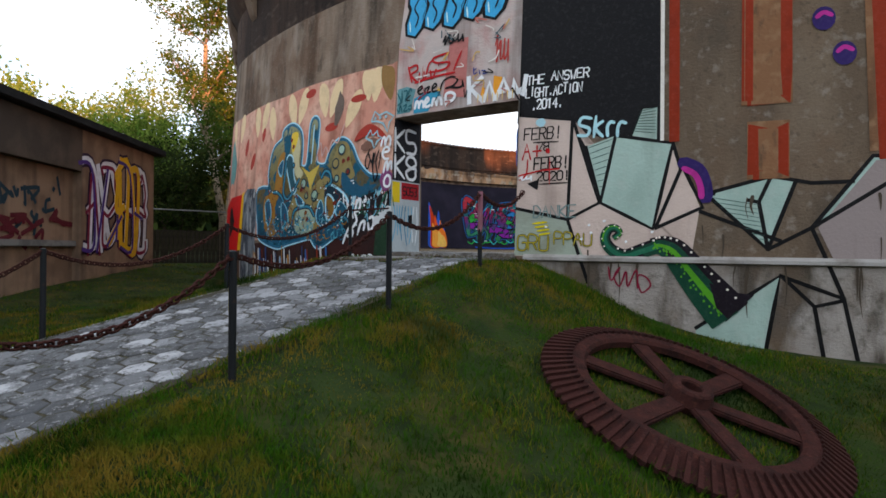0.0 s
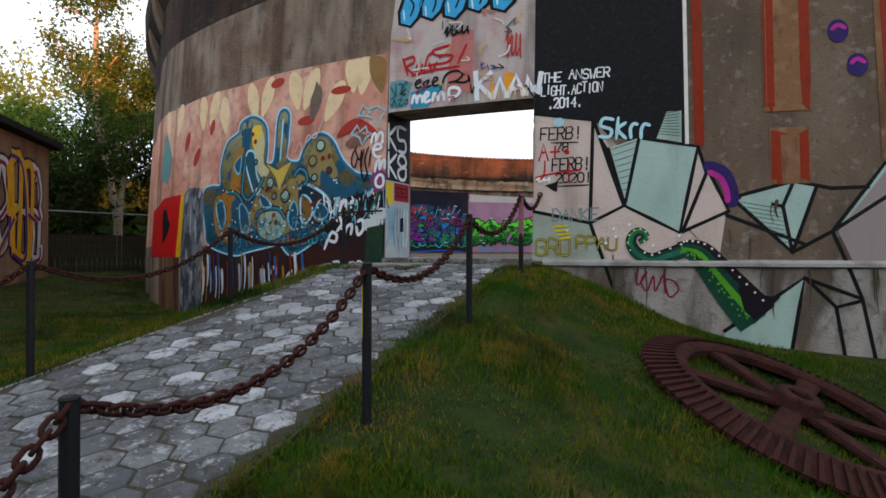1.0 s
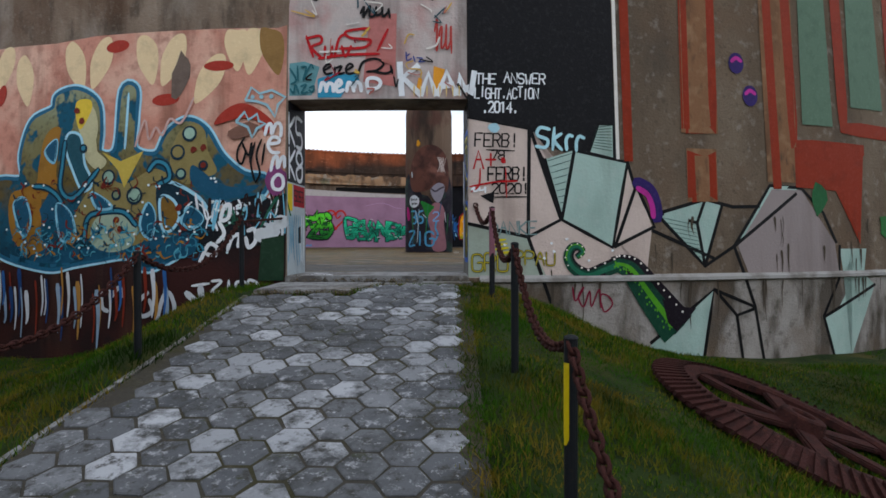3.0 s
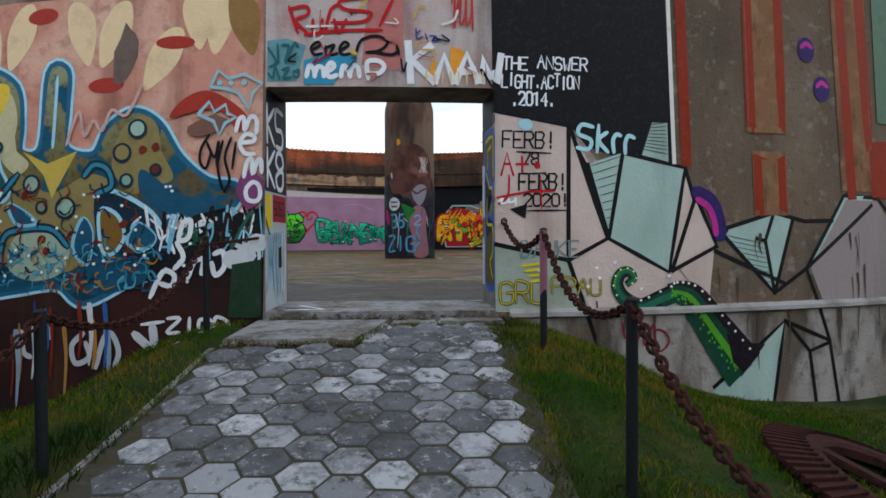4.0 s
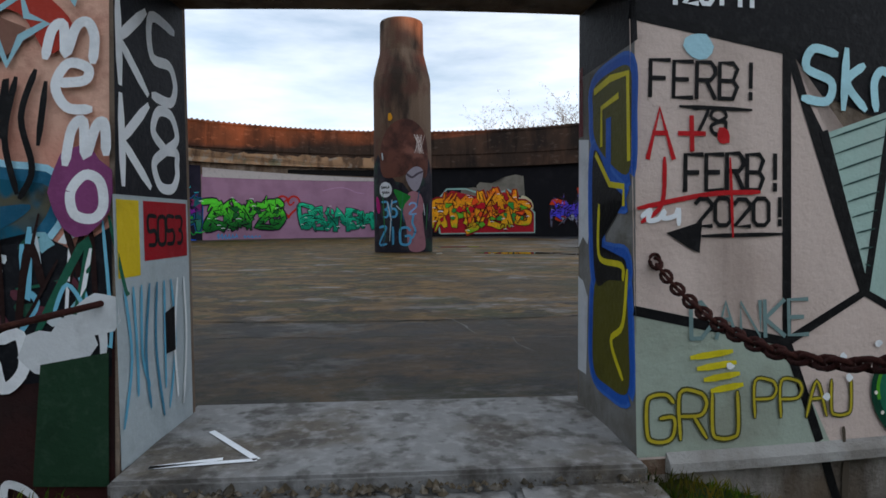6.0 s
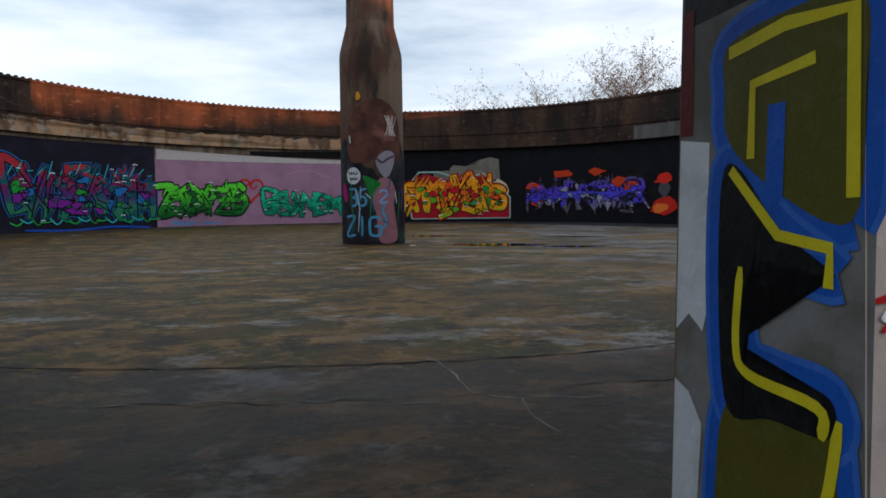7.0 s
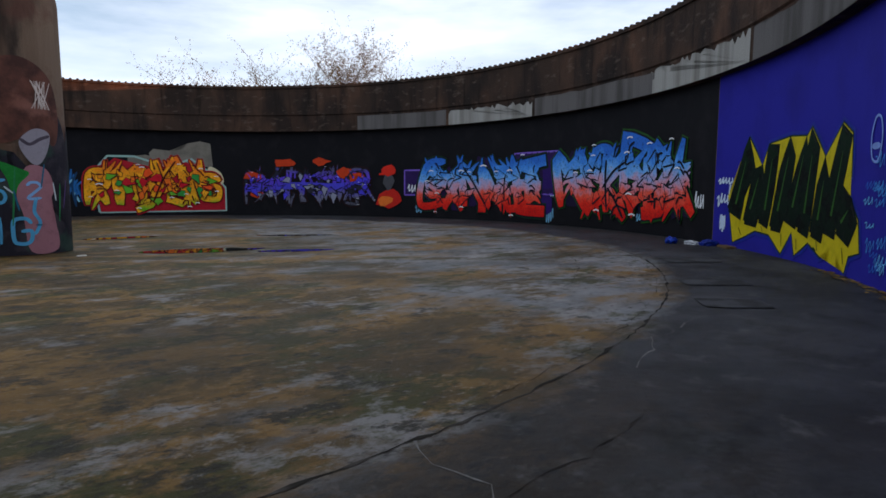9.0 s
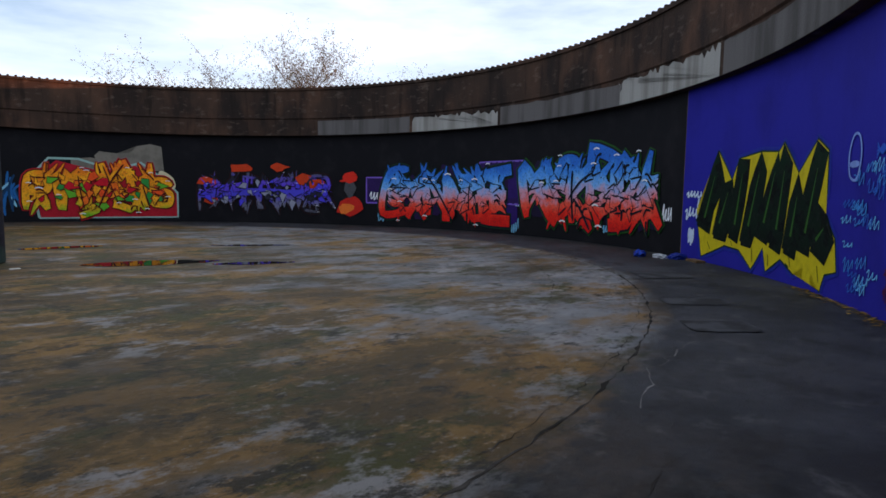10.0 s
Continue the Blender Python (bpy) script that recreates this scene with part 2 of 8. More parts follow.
def drawn_in(verts):
    out = []
    for v in verts:
        r = math.hypot(v.x, v.y)
        if r > R_IN + 0.3:
            d = math.degrees(math.atan2(v.y, v.x)) + 90
            k = (r + out_shift(d)) / r
            v = Vector((v.x * k, v.y * k, v.z))
        out.append(v)
    return out


# ---- the tank: wall, lintel, ring beam, cornice ----
profile = [(R_IN, -0.3), (R_OUT, -1.9), (R_OUT, 0.0), (r_out(4.3), 4.3), (r_out(4.3), BAND_LOW), (R_IN, BAND_LOW)]
wv, wf = arc_solid(profile, DOOR_DEG, 360 - DOOR_DEG, 1.0)
wall = mesh_part("wall_tank", drawn_in(wv), wf, M_CONC)
tagged(wall, "weathered concrete wall of a round tank, covered in graffiti", "wall", kind="structure")
lintel = mesh_part("wall_lintel", *arc_solid([(R_IN, DOOR_TOP), (r_out(DOOR_TOP), DOOR_TOP), (r_out(4.3), 4.3), (r_out(4.3), BAND_LOW), (R_IN, BAND_LOW)], -DOOR_DEG, DOOR_DEG, 0.5), M_CONC)
tagged(lintel, "concrete lintel over the open doorway, tagged with spray paint", "wall", kind="structure")
RO = r_out(4.3)
rv, rf = arc_solid([(BAND_IN, BAND_LOW + 0.003), (RO - 0.003, BAND_LOW + 0.003), (RO - 0.01, 5.55), (RO + 0.26, 6.05), (RO + 0.28, BAND_TOP), (BAND_IN - 0.05, BAND_TOP), (BAND_IN - 0.05, 5.25), (BAND_IN, 5.2)], 0, 359.999, 1.0, False)
ring = mesh_part("wall_ring_beam", drawn_in(rv), rf, M_BAND)
tagged(ring, "dark stained concrete ring beam along the wall top", "wall", kind="structure")

# floor inside, slightly dished
fv, ff = [], []
RINGS, SEG = 40, 96
for i in range(RINGS + 1):
    r = R_IN * 1.005 * i / RINGS
    for j in range(SEG):
        d = 360 * j / SEG
        lift = 0.09 * (r / R_IN) ** 3 * min(1.0, max(0.0, (abs((d + 180) % 360 - 180) - 8) / 25))
        fv.append(polar(d, r, lift))
for i in range(RINGS):
    for j in range(SEG):
        a, b = i * SEG + j, i * SEG + (j + 1) % SEG
        ff.append((a, a + SEG, b + SEG, b))
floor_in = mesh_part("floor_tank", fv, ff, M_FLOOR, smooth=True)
tagged(floor_in, "cracked damp screed floor with moss stains and puddles", "floor", kind="structure")

# painted fields on the inner wall
def paint_field(name, d0, d1, z0, z1, material, label, inner=True, off=0.006, step=1.0):
    if inner:
        prof = [(R_IN - off, z0), (R_IN + 0.01, z0), (R_IN + 0.01, z1), (R_IN - off, z1)]
    else:
        prof = [(r_out(z0) - 0.01, z0), (r_out(z0) + off, z0), (r_out(z1) + off, z1), (r_out(z1) - 0.01, z1)]
    return mesh_part(name, *arc_solid(prof, d0, d1, step), material, wall, label)


paint_field("paint_field", 63.2, 180.0, 0.0, BAND_LOW, M_BLACK, "matt black painted stretch of wall")
paint_field("paint_field", 12.0, 63.1, 0.0, BAND_LOW, M_BLUE, "ultramarine painted stretch of wall")
paint_field("paint_field", 180.05, 220.6, 0.0, 3.75, M_MAUVE, "mauve painted stretch of wall")
paint_field("paint_field", 220.7, 262.0, 0.0, 4.25, M_SLATE, "slate grey painted stretch of wall")

# ---- pillar in the middle ----
pv, pf = [], []
PIL = [(0.99, -0.05), (0.985, 3.0), (0.975, 5.75), (0.96, 5.9), (0.745, 6.75), (0.73, 7.75), (0.70, 7.8), (0.0, 7.8)]
K = 40
for r, z in PIL:
    for j in range(K):
        a = 2 * math.pi * j / K
        pv.append((r * math.cos(a), r * math.sin(a), z))
for i in range(len(PIL) - 1):
    for j in range(K):
        a, b = i * K + j, i * K + (j + 1) % K
        pf.append((a, b, b + K, a + K))
M_PILLAR = surface("stained_pillar_concrete", (0.12, 0.075, 0.05), [((0.20, 0.14, 0.10), 0.7, 1.6, STREAK, 0.46, 0.62), ((0.03, 0.022, 0.018), 0.9, 1.4, (1, 1, 0.25), 0.48, 0.62), ((0.10, 0.04, 0.03), 0.6, 0.9, EVEN, 0.5, 0.62)], 0.9, 0, 0.5, 16)
pillar = mesh_part("pillar", pv, pf, M_PILLAR, smooth=False)
tagged(pillar, "thick round concrete pillar with a narrower neck, covered in paint", "pillar", kind="")


# ---- ground outside ----
GEAR_X, GEAR_Y, GEAR_Z = 3.76, -20.12, -1.13


def path_z(y):
    return -0.075 - 0.193 * max(0.0, -19.1 - y) - 0.01 * max(0.0, -18.3 - y)


def ground_z(x, y):
    base = -1.12 - 0.035 * max(0.0, -17.0 - y)
    if x < -6:
        base += 0.55 * min(1.0, (-6 - x) / 7.0)
    base -= 0.085 * min(4.0, max(0.0, x - 3.0)) * min(1.0, max(0.0, (-18.0 - y) / 2))
    p = max(path_z(y), base + 0.02)
    if x > 1.2:
        s = math.exp(-((x - 1.2) / 1.7) ** 1.6)
    elif x < -1.45:
        s = math.exp(-((-1.45 - x) / 1.45) ** 1.5)
    else:
        s = 1.0
    z = base + (p - base) * s
    # the bank is level with the underside of the gear wheel that lies on it
    w = min(1.0, max(0.0, (2.1 - math.hypot(x - GEAR_X, y - GEAR_Y)) / 0.8))
    bed = GEAR_Z - 0.37 * (x - GEAR_X) + 0.145 * (y - GEAR_Y) - 0.07
    return z + (bed - z) * w * w * (3 - 2 * w)


gv, gf = [], []
xs = [-400, -200, -100, -60] + [-40 + i for i in range(28)] + [-12 + 0.35 * i for i in range(69)] + [12.5 + i for i in range(28)] + [60, 100, 200, 400]
ys = [-400, -200, -100, -60] + [-45 + i for i in range(15)] + [-30 + 0.35 * i for i in range(41)] + [-15 + 1.5 * i for i in range(20)] + [20, 40, 60, 100, 200, 400]
for y in ys:
    for x in xs:
        bump_ = 0.03 * noise.noise((x * 1.3, y * 1.3, 0.0)) + 0.02 * noise.noise((x * 4, y * 4, 3.0))
        if -1.5 < x < 1.12 and y > -28:
            bump_ = -0.08
        inside = math.hypot(x, y) < 17.6
        gv.append((x, y, -1.6 if inside else ground_z(x, y) + bump_ - 0.02))
for j in range(len(ys) - 1):
    for i in range(len(xs) - 1):
        a = j * len(xs) + i
        gf.append((a, a + 1, a + 1 + len(xs), a + len(xs)))
ground = mesh_part("ground", gv, gf, M_GRASSGROUND, smooth=True)
tagged(ground, "mown grass bank sloping away from a ramped path", "grass", kind="structure")

# path bed
pb, pq = [], []
NY = 24
for i in range(NY + 1):
    y = -30.0 + (30.0 - 18.3) * i / NY
    w = 0.3 * min(1.0, max(0.0, (-19.5 - y) / 3.0))
    for x in (-1.12 - w, 1.06):
        pb.append((x, y, path_z(y) - 0.008))
    for x in (-1.12 - w, 1.06):
        pb.append((x, y, path_z(y) - 0.3))
for i in range(NY):
    a = i * 4
    pq += [(a, a + 1, a + 5, a + 4), (a, a + 4, a + 6, a + 2), (a + 1, a + 3, a + 7, a + 5)]
path = mesh_part("path", pb, pq, M_PATH)
tagged(path, "ramped path of worn hexagonal concrete pavers", "path", kind="structure")

# threshold
bm = bmesh.new()
box(bm, -1.09, 1.09, -18.1, -17.1, -0.25, 0.012, 0.015)
sill = part("floor_threshold", bm, M_SLAB)
tagged(sill, "worn concrete threshold slab in the doorway", "threshold", kind="structure")


# ---- posts ----
def post(x, y, z, h=0.82):
    bm = bmesh.new()
    bmesh.ops.create_cone(bm, cap_ends=True, segments=14, radius1=0.027, radius2=0.027, depth=h + 0.3, matrix=Matrix.Translation((0, 0, h / 2 - 0.15)))
    ob = part("post", bm, M_POST)
    ob.matrix_world = pose(x, y, z)
    return tagged(ob, "black painted steel post beside the path carrying a rusty chain", "post", "chain posts")


RIGHT_POSTS = [(1.28, -19.25, -0.07), (1.31, -20.98, -0.42), (1.34, -22.7, -0.79), (1.36, -24.4, -1.14)]
LEFT_POSTS = [(-1.45, -18.51, -0.11), (-1.44, -20.72, -0.48), (-1.5, -22.7, -0.8), (-1.9, -24.6, -1.15)]
POSTS = [post(*p) for p in RIGHT_POSTS + LEFT_POSTS]

# ---- low shed ----
bm = bmesh.new()
box(bm, 0, 16, -6, 0, -1.6, 2.9)
shed = part("shed", bm, M_SHED)
shed.matrix_world = pose(-13.3, -15.0, 0, 0, 0, math.degrees(math.atan2(-7.1, 5.5)))
tagged(shed, "low plastered outbuilding with a tarred flat roof", "building")
bm = bmesh.new()
box(bm, -0.35, 16.3, -6.3, 0.4, 2.9, 3.12, 0.03)
part("roof", bm, M_ROOF, shed)

# ---- spray paint on walls ----
def lin(h):
    c = [int(h[i:i + 2], 16) / 255 for i in (0, 2, 4)]
    return tuple(v / 12.92 if v <= 0.04045 else ((v + 0.055) / 1.055) ** 2.4 for v in c)


PAINTS = {}


def spray(h, gloss=0.6):
    """Sprayed paint of one colour, slightly patchy."""
    if h not in PAINTS:
        c = lin(h)
        PAINTS[h] = surface("spray_" + h, tuple(min(0.85, v * 1.08) for v in c), [(tuple(v * 0.7 for v in c), 0.6, 5.0, EVEN, 0.5, 0.72), (tuple(min(0.9, v * 1.2 + 0.02) for v in c), 0.5, 22.0, EVEN, 0.52, 0.7)], gloss, 0, 0.2, 40)
    return PAINTS[h]


def fade(name, z0, z1, cols, blotch=None, blotch_scale=1.6):
    """Paint that runs from colour to colour with height, with blotches of another colour."""
    m, n, l, b = nodes_of(name)
    tc, sp, mr, rp = n.new("ShaderNodeTexCoord"), n.new("ShaderNodeSeparateXYZ"), n.new("ShaderNodeMapRange"), n.new("ShaderNodeValToRGB")
    mr.inputs["From Min"].default_value, mr.inputs["From Max"].default_value = z0, z1
    l.new(tc.outputs["Object"], sp.inputs["Vector"])
    wob = noise_fac(n, l, 2.5, 3.0, EVEN, 0.0, 1.0)
    ad = n.new("ShaderNodeMath")
    ad.operation, ad.inputs[1].default_value = "MULTIPLY_ADD", 0.5 * (z1 - z0)
    l.new(wob, ad.inputs[0])
    l.new(sp.outputs["Z"], ad.inputs[2])
    sb = n.new("ShaderNodeMath")
    sb.operation, sb.inputs[1].default_value = "SUBTRACT", 0.25 * (z1 - z0)
    l.new(ad.outputs[0], sb.inputs[0])
    l.new(sb.outputs[0], mr.inputs["Value"])
    l.new(mr.outputs["Result"], rp.inputs["Fac"])
    el = rp.color_ramp.elements
    while len(el) < len(cols):
        el.new(0.5)
    for i, c in enumerate(cols):
        el[i].position = i / max(1, len(cols) - 1)
        el[i].color = rgb([min(0.9, 1.3 * v) for v in lin(c)])
    col = rp.outputs["Color"]
    if blotch:
        col = blend(n, l, noise_fac(n, l, blotch_scale, 3.0, EVEN, 0.53, 0.57), col, lin(blotch))
    col = blend(n, l, noise_fac(n, l, 14.0, 4.0, EVEN, 0.5, 0.9), col, (0.02, 0.02, 0.02))
    l.new(col, b.inputs["Base Color"])
    b.inputs["Roughness"].default_value, b.inputs["Specular IOR Level"].default_value = 0.75, 0.12
    return m


K_OUT, K_IN = R_OUT * math.pi / 180, R_IN * math.pi / 180


def wall_point(side, u, z, off):
    """u: metres along the wall, to the right as one faces it."""
    if side == "out":
        return polar(u / K_OUT, r_out(z) + out_shift(u / K_OUT) + off, z)
    if side == "in":
        return polar(-u / K_IN, R_IN - 0.006 - off, z)
    if side == "band":
        return polar(-u / K_IN, BAND_IN - off - (0.05 if z > 5.24 else 0.0), z)
    if side == "pillar":
        return Vector((0, 0, z)) + Vector((math.sin(u / 0.99), -math.cos(u / 0.99), 0)) * (0.995 + off)
    if side == "jamb_r":
        return Vector((-0.06116 * u - off, u, z))
    return Vector((0.06116 * u + off, u, z))


def smooth_line(pts, closed=False, sub=5):
    if len(pts) < 3:
        (a, b), n = (pts[0], pts[-1]), 4
        return [(a[0] + (b[0] - a[0]) * i / n, a[1] + (b[1] - a[1]) * i / n) for i in range(n + 1)]
    out, n = [], len(pts)
    for i in range(n if closed else n - 1):
        p = [pts[(i + k) % n] if closed else pts[min(max(i + k, 0), n - 1)] for k in (-1, 0, 1, 2)]
        for s in range(sub):
            t = s / sub
            out.append(tuple(0.5 * (2 * p[1][c] + (p[2][c] - p[0][c]) * t + (2 * p[0][c] - 5 * p[1][c] + 4 * p[2][c] - p[3][c]) * t * t + (3 * p[1][c] - p[0][c] - 3 * p[2][c] + p[3][c]) * t ** 3) for c in (0, 1)))
    out.append(out[0] if closed else tuple(pts[-1]))
    return out


class Art:
    """One piece of graffiti: a layer of paint per colour, each a hair above the last."""

    def __init__(self, side, parent, name, label, off=0.003, gap=0.0):
        self.side, self.parent, self.name, self.label = side, parent, name, label
        self.layers, self.order, self.off, self.gap = {}, [], off, gap

    def layer(self, mat):
        if mat.name not in self.layers:
            self.layers[mat.name] = ([], [], mat)
            self.order.append(mat.name)
            self.off += self.gap or {"in": 0.0035, "band": 0.002, "pillar": 0.0012}.get(self.side, 0.0006)
        self.off += 0.00015 if self.side == "in" and not self.gap else 0.00002
        return self.layers[mat.name]

    def stroke(self, mat, pts, w, curved=True, closed=False, w_end=None):
        verts, faces, _ = self.layer(mat)
        line = smooth_line(pts, closed) if curved else []
        if not curved:
            seq = list(pts) + ([pts[0]] if closed else [])
            for a, b in zip(seq, seq[1:]):
                n = max(1, int(math.hypot(b[0] - a[0], b[1] - a[1]) / 0.3))
                line += [(a[0] + (b[0] - a[0]) * i / n, a[1] + (b[1] - a[1]) * i / n) for i in range(n)]
            line.append(seq[-1])
        base, n = len(verts), len(line)
        for i, (u, z) in enumerate(line):
            a, b = line[max(i - 1, 0)], line[min(i + 1, n - 1)]
            du, dz = b[0] - a[0], b[1] - a[1]
            d = math.hypot(du, dz) or 1e-6
            h = 0.5 * (w if w_end is None else w + (w_end - w) * i / max(1, n - 1))
            if i in (0, n - 1) and not closed:
                eu, ez = (-du / d * h * 0.6, -dz / d * h * 0.6) if i == 0 else (du / d * h * 0.6, dz / d * h * 0.6)
                hh = h * (0.55 if curved else 0.97)
            else:
                eu, ez, hh = 0, 0, h
            o = self.off + i * 0.000003
            verts.append(wall_point(self.side, u + eu - dz / d * hh, z + ez + du / d * hh, o))
            verts.append(wall_point(self.side, u + eu + dz / d * hh, z + ez - du / d * hh, o))
        for i in range(n - 1):
            a = base + 2 * i
            faces.append((a, a + 1, a + 3, a + 2))
        return self

    def shape(self, mat, pts, curved=False):
        verts, faces, _ = self.layer(mat)
        line = smooth_line(pts, True)[:-1] if curved else pts
        bm = bmesh.new()
        bmesh.ops.triangulate(bm, faces=[bm.faces.new([bm.verts.new((u, 0, z)) for u, z in line])])
        bmesh.ops.bisect_plane(bm, geom=bm.verts[:] + bm.edges[:] + bm.faces[:], dist=1e-5, plane_co=(0, 0, 0), plane_no=(0, 0, 1))
        us = [p[0] for p in line]
        step = 0.3 if self.side != "pillar" else 0.12
        k = math.ceil(min(us) / step)
        while k * step < max(us):
            bmesh.ops.bisect_plane(bm, geom=bm.verts[:] + bm.edges[:] + bm.faces[:], dist=1e-5, plane_co=(k * step, 0, 0), plane_no=(1, 0, 0))
            k += 1
        base = len(verts)
        bm.verts.index_update()
        for v in bm.verts:
            verts.append(wall_point(self.side, v.co.x, v.co.z, self.off))
        for f in bm.faces:
            faces.append([base + v.index for v in f.verts])
        bm.free()
        return self

    def blob(self, mat, u, z, ru, rz, turn=0.0, k=14, rag=0.0):
        pts = []
        for i in range(k):
            a = 2 * math.pi * i / k
            s = 1 + rag * random.uniform(-1, 1)
            x, y = ru * s * math.cos(a), rz * s * math.sin(a)
            pts.append((u + x * math.cos(turn) - y * math.sin(turn), z + x * math.sin(turn) + y * math.cos(turn)))
        return self.shape(mat, pts)

    def done(self):
        top = None
        for key in self.order:
            verts, faces, mat = self.layers[key]
            if not verts:
                continue
            if top is None:
                top = mesh_part(self.name, verts, faces, mat, self.parent, self.label)
            else:
                mesh_part("paint_layer", verts, faces, mat, top)
        return top


def o_(text):
    """'deg,z deg,z' on the outer wall, as metres along it."""
    return [(float(a) * K_OUT, float(b)) for a, b in (q.split(",") for q in text.split())]


GLYPHS = {
    "A": "002640|1333", "B": "000636453303|33423000", "C": "4536160501103041", "D": "00062644422000", "E": "46060040|0333",
    "F": "460600|0333", "G": "45361605011030414323", "H": "0006|4046|0343", "I": "2026", "J": "4641301001", "K": "0006|4603|0340",
    "L": "060040", "M": "0006234640", "N": "00064046", "O": "160501103041453616", "P": "00063645443303", "R": "00063645443303|2340",
    "S": "453616050413334241301001", "T": "0646|2026", "U": "060110304146", "V": "062046", "W": "0610233046", "X": "0046|0640",
    "Y": "0623|462320", "Z": "06460040", "0": "160501103041453616", "1": "052620", "2": "05163645440040", "4": "30360242",
    "3": "06163645332333424130100", "5": "4606033342413000", "6": "46150110304142331302", "7": "064610", "8": "23040516364544230201103041424323",
    "9": "431304051636454110", "!": "2622|2120", ".": "2021", "+": "2125|0343", "m": "0004|0314242320|2334444340", "e": "0242341404021030",
    "o": "140301103041433414", "p": "0004|0314344342321202",
}


def word(art, mat, text, u0, z0, height, length, w, slant=0.0, wobble=0.0, curved=True):
    step = length / max(1, len(text))
    for i, ch in enumerate(text):
        if ch == " ":
            continue
        dz = wobble * random.uniform(-1, 1)
        for line in GLYPHS[ch].split("|"):
            pts = []
            for j in range(0, len(line) - 1, 2):
                x, y = int(line[j]) / 4 + random.uniform(-1, 1) * wobble * 0.4, int(line[j + 1]) / 6
                pts.append((u0 + step * (i + 0.8 * x) + slant * y * height, z0 + dz + y * height))
            art.stroke(mat, pts, w, curved)


def scrawl(art, mat, u0, u1, z0, z1, w, n=7, loops=1.0):
    """An unreadable tag: one looping line."""
    pts = []
    for i in range(n * 3):
        t = i / (n * 3 - 1)
        pts.append((u0 + (u1 - u0) * t + 0.3 * loops * (u1 - u0) / n * math.sin(i * 2.2), (z0 + z1) / 2 + (z1 - z0) * 0.5 * math.sin(i * 2.1 + random.uniform(-0.6, 0.6)) * random.uniform(0.5, 1)))
    art.stroke(mat, pts, w)


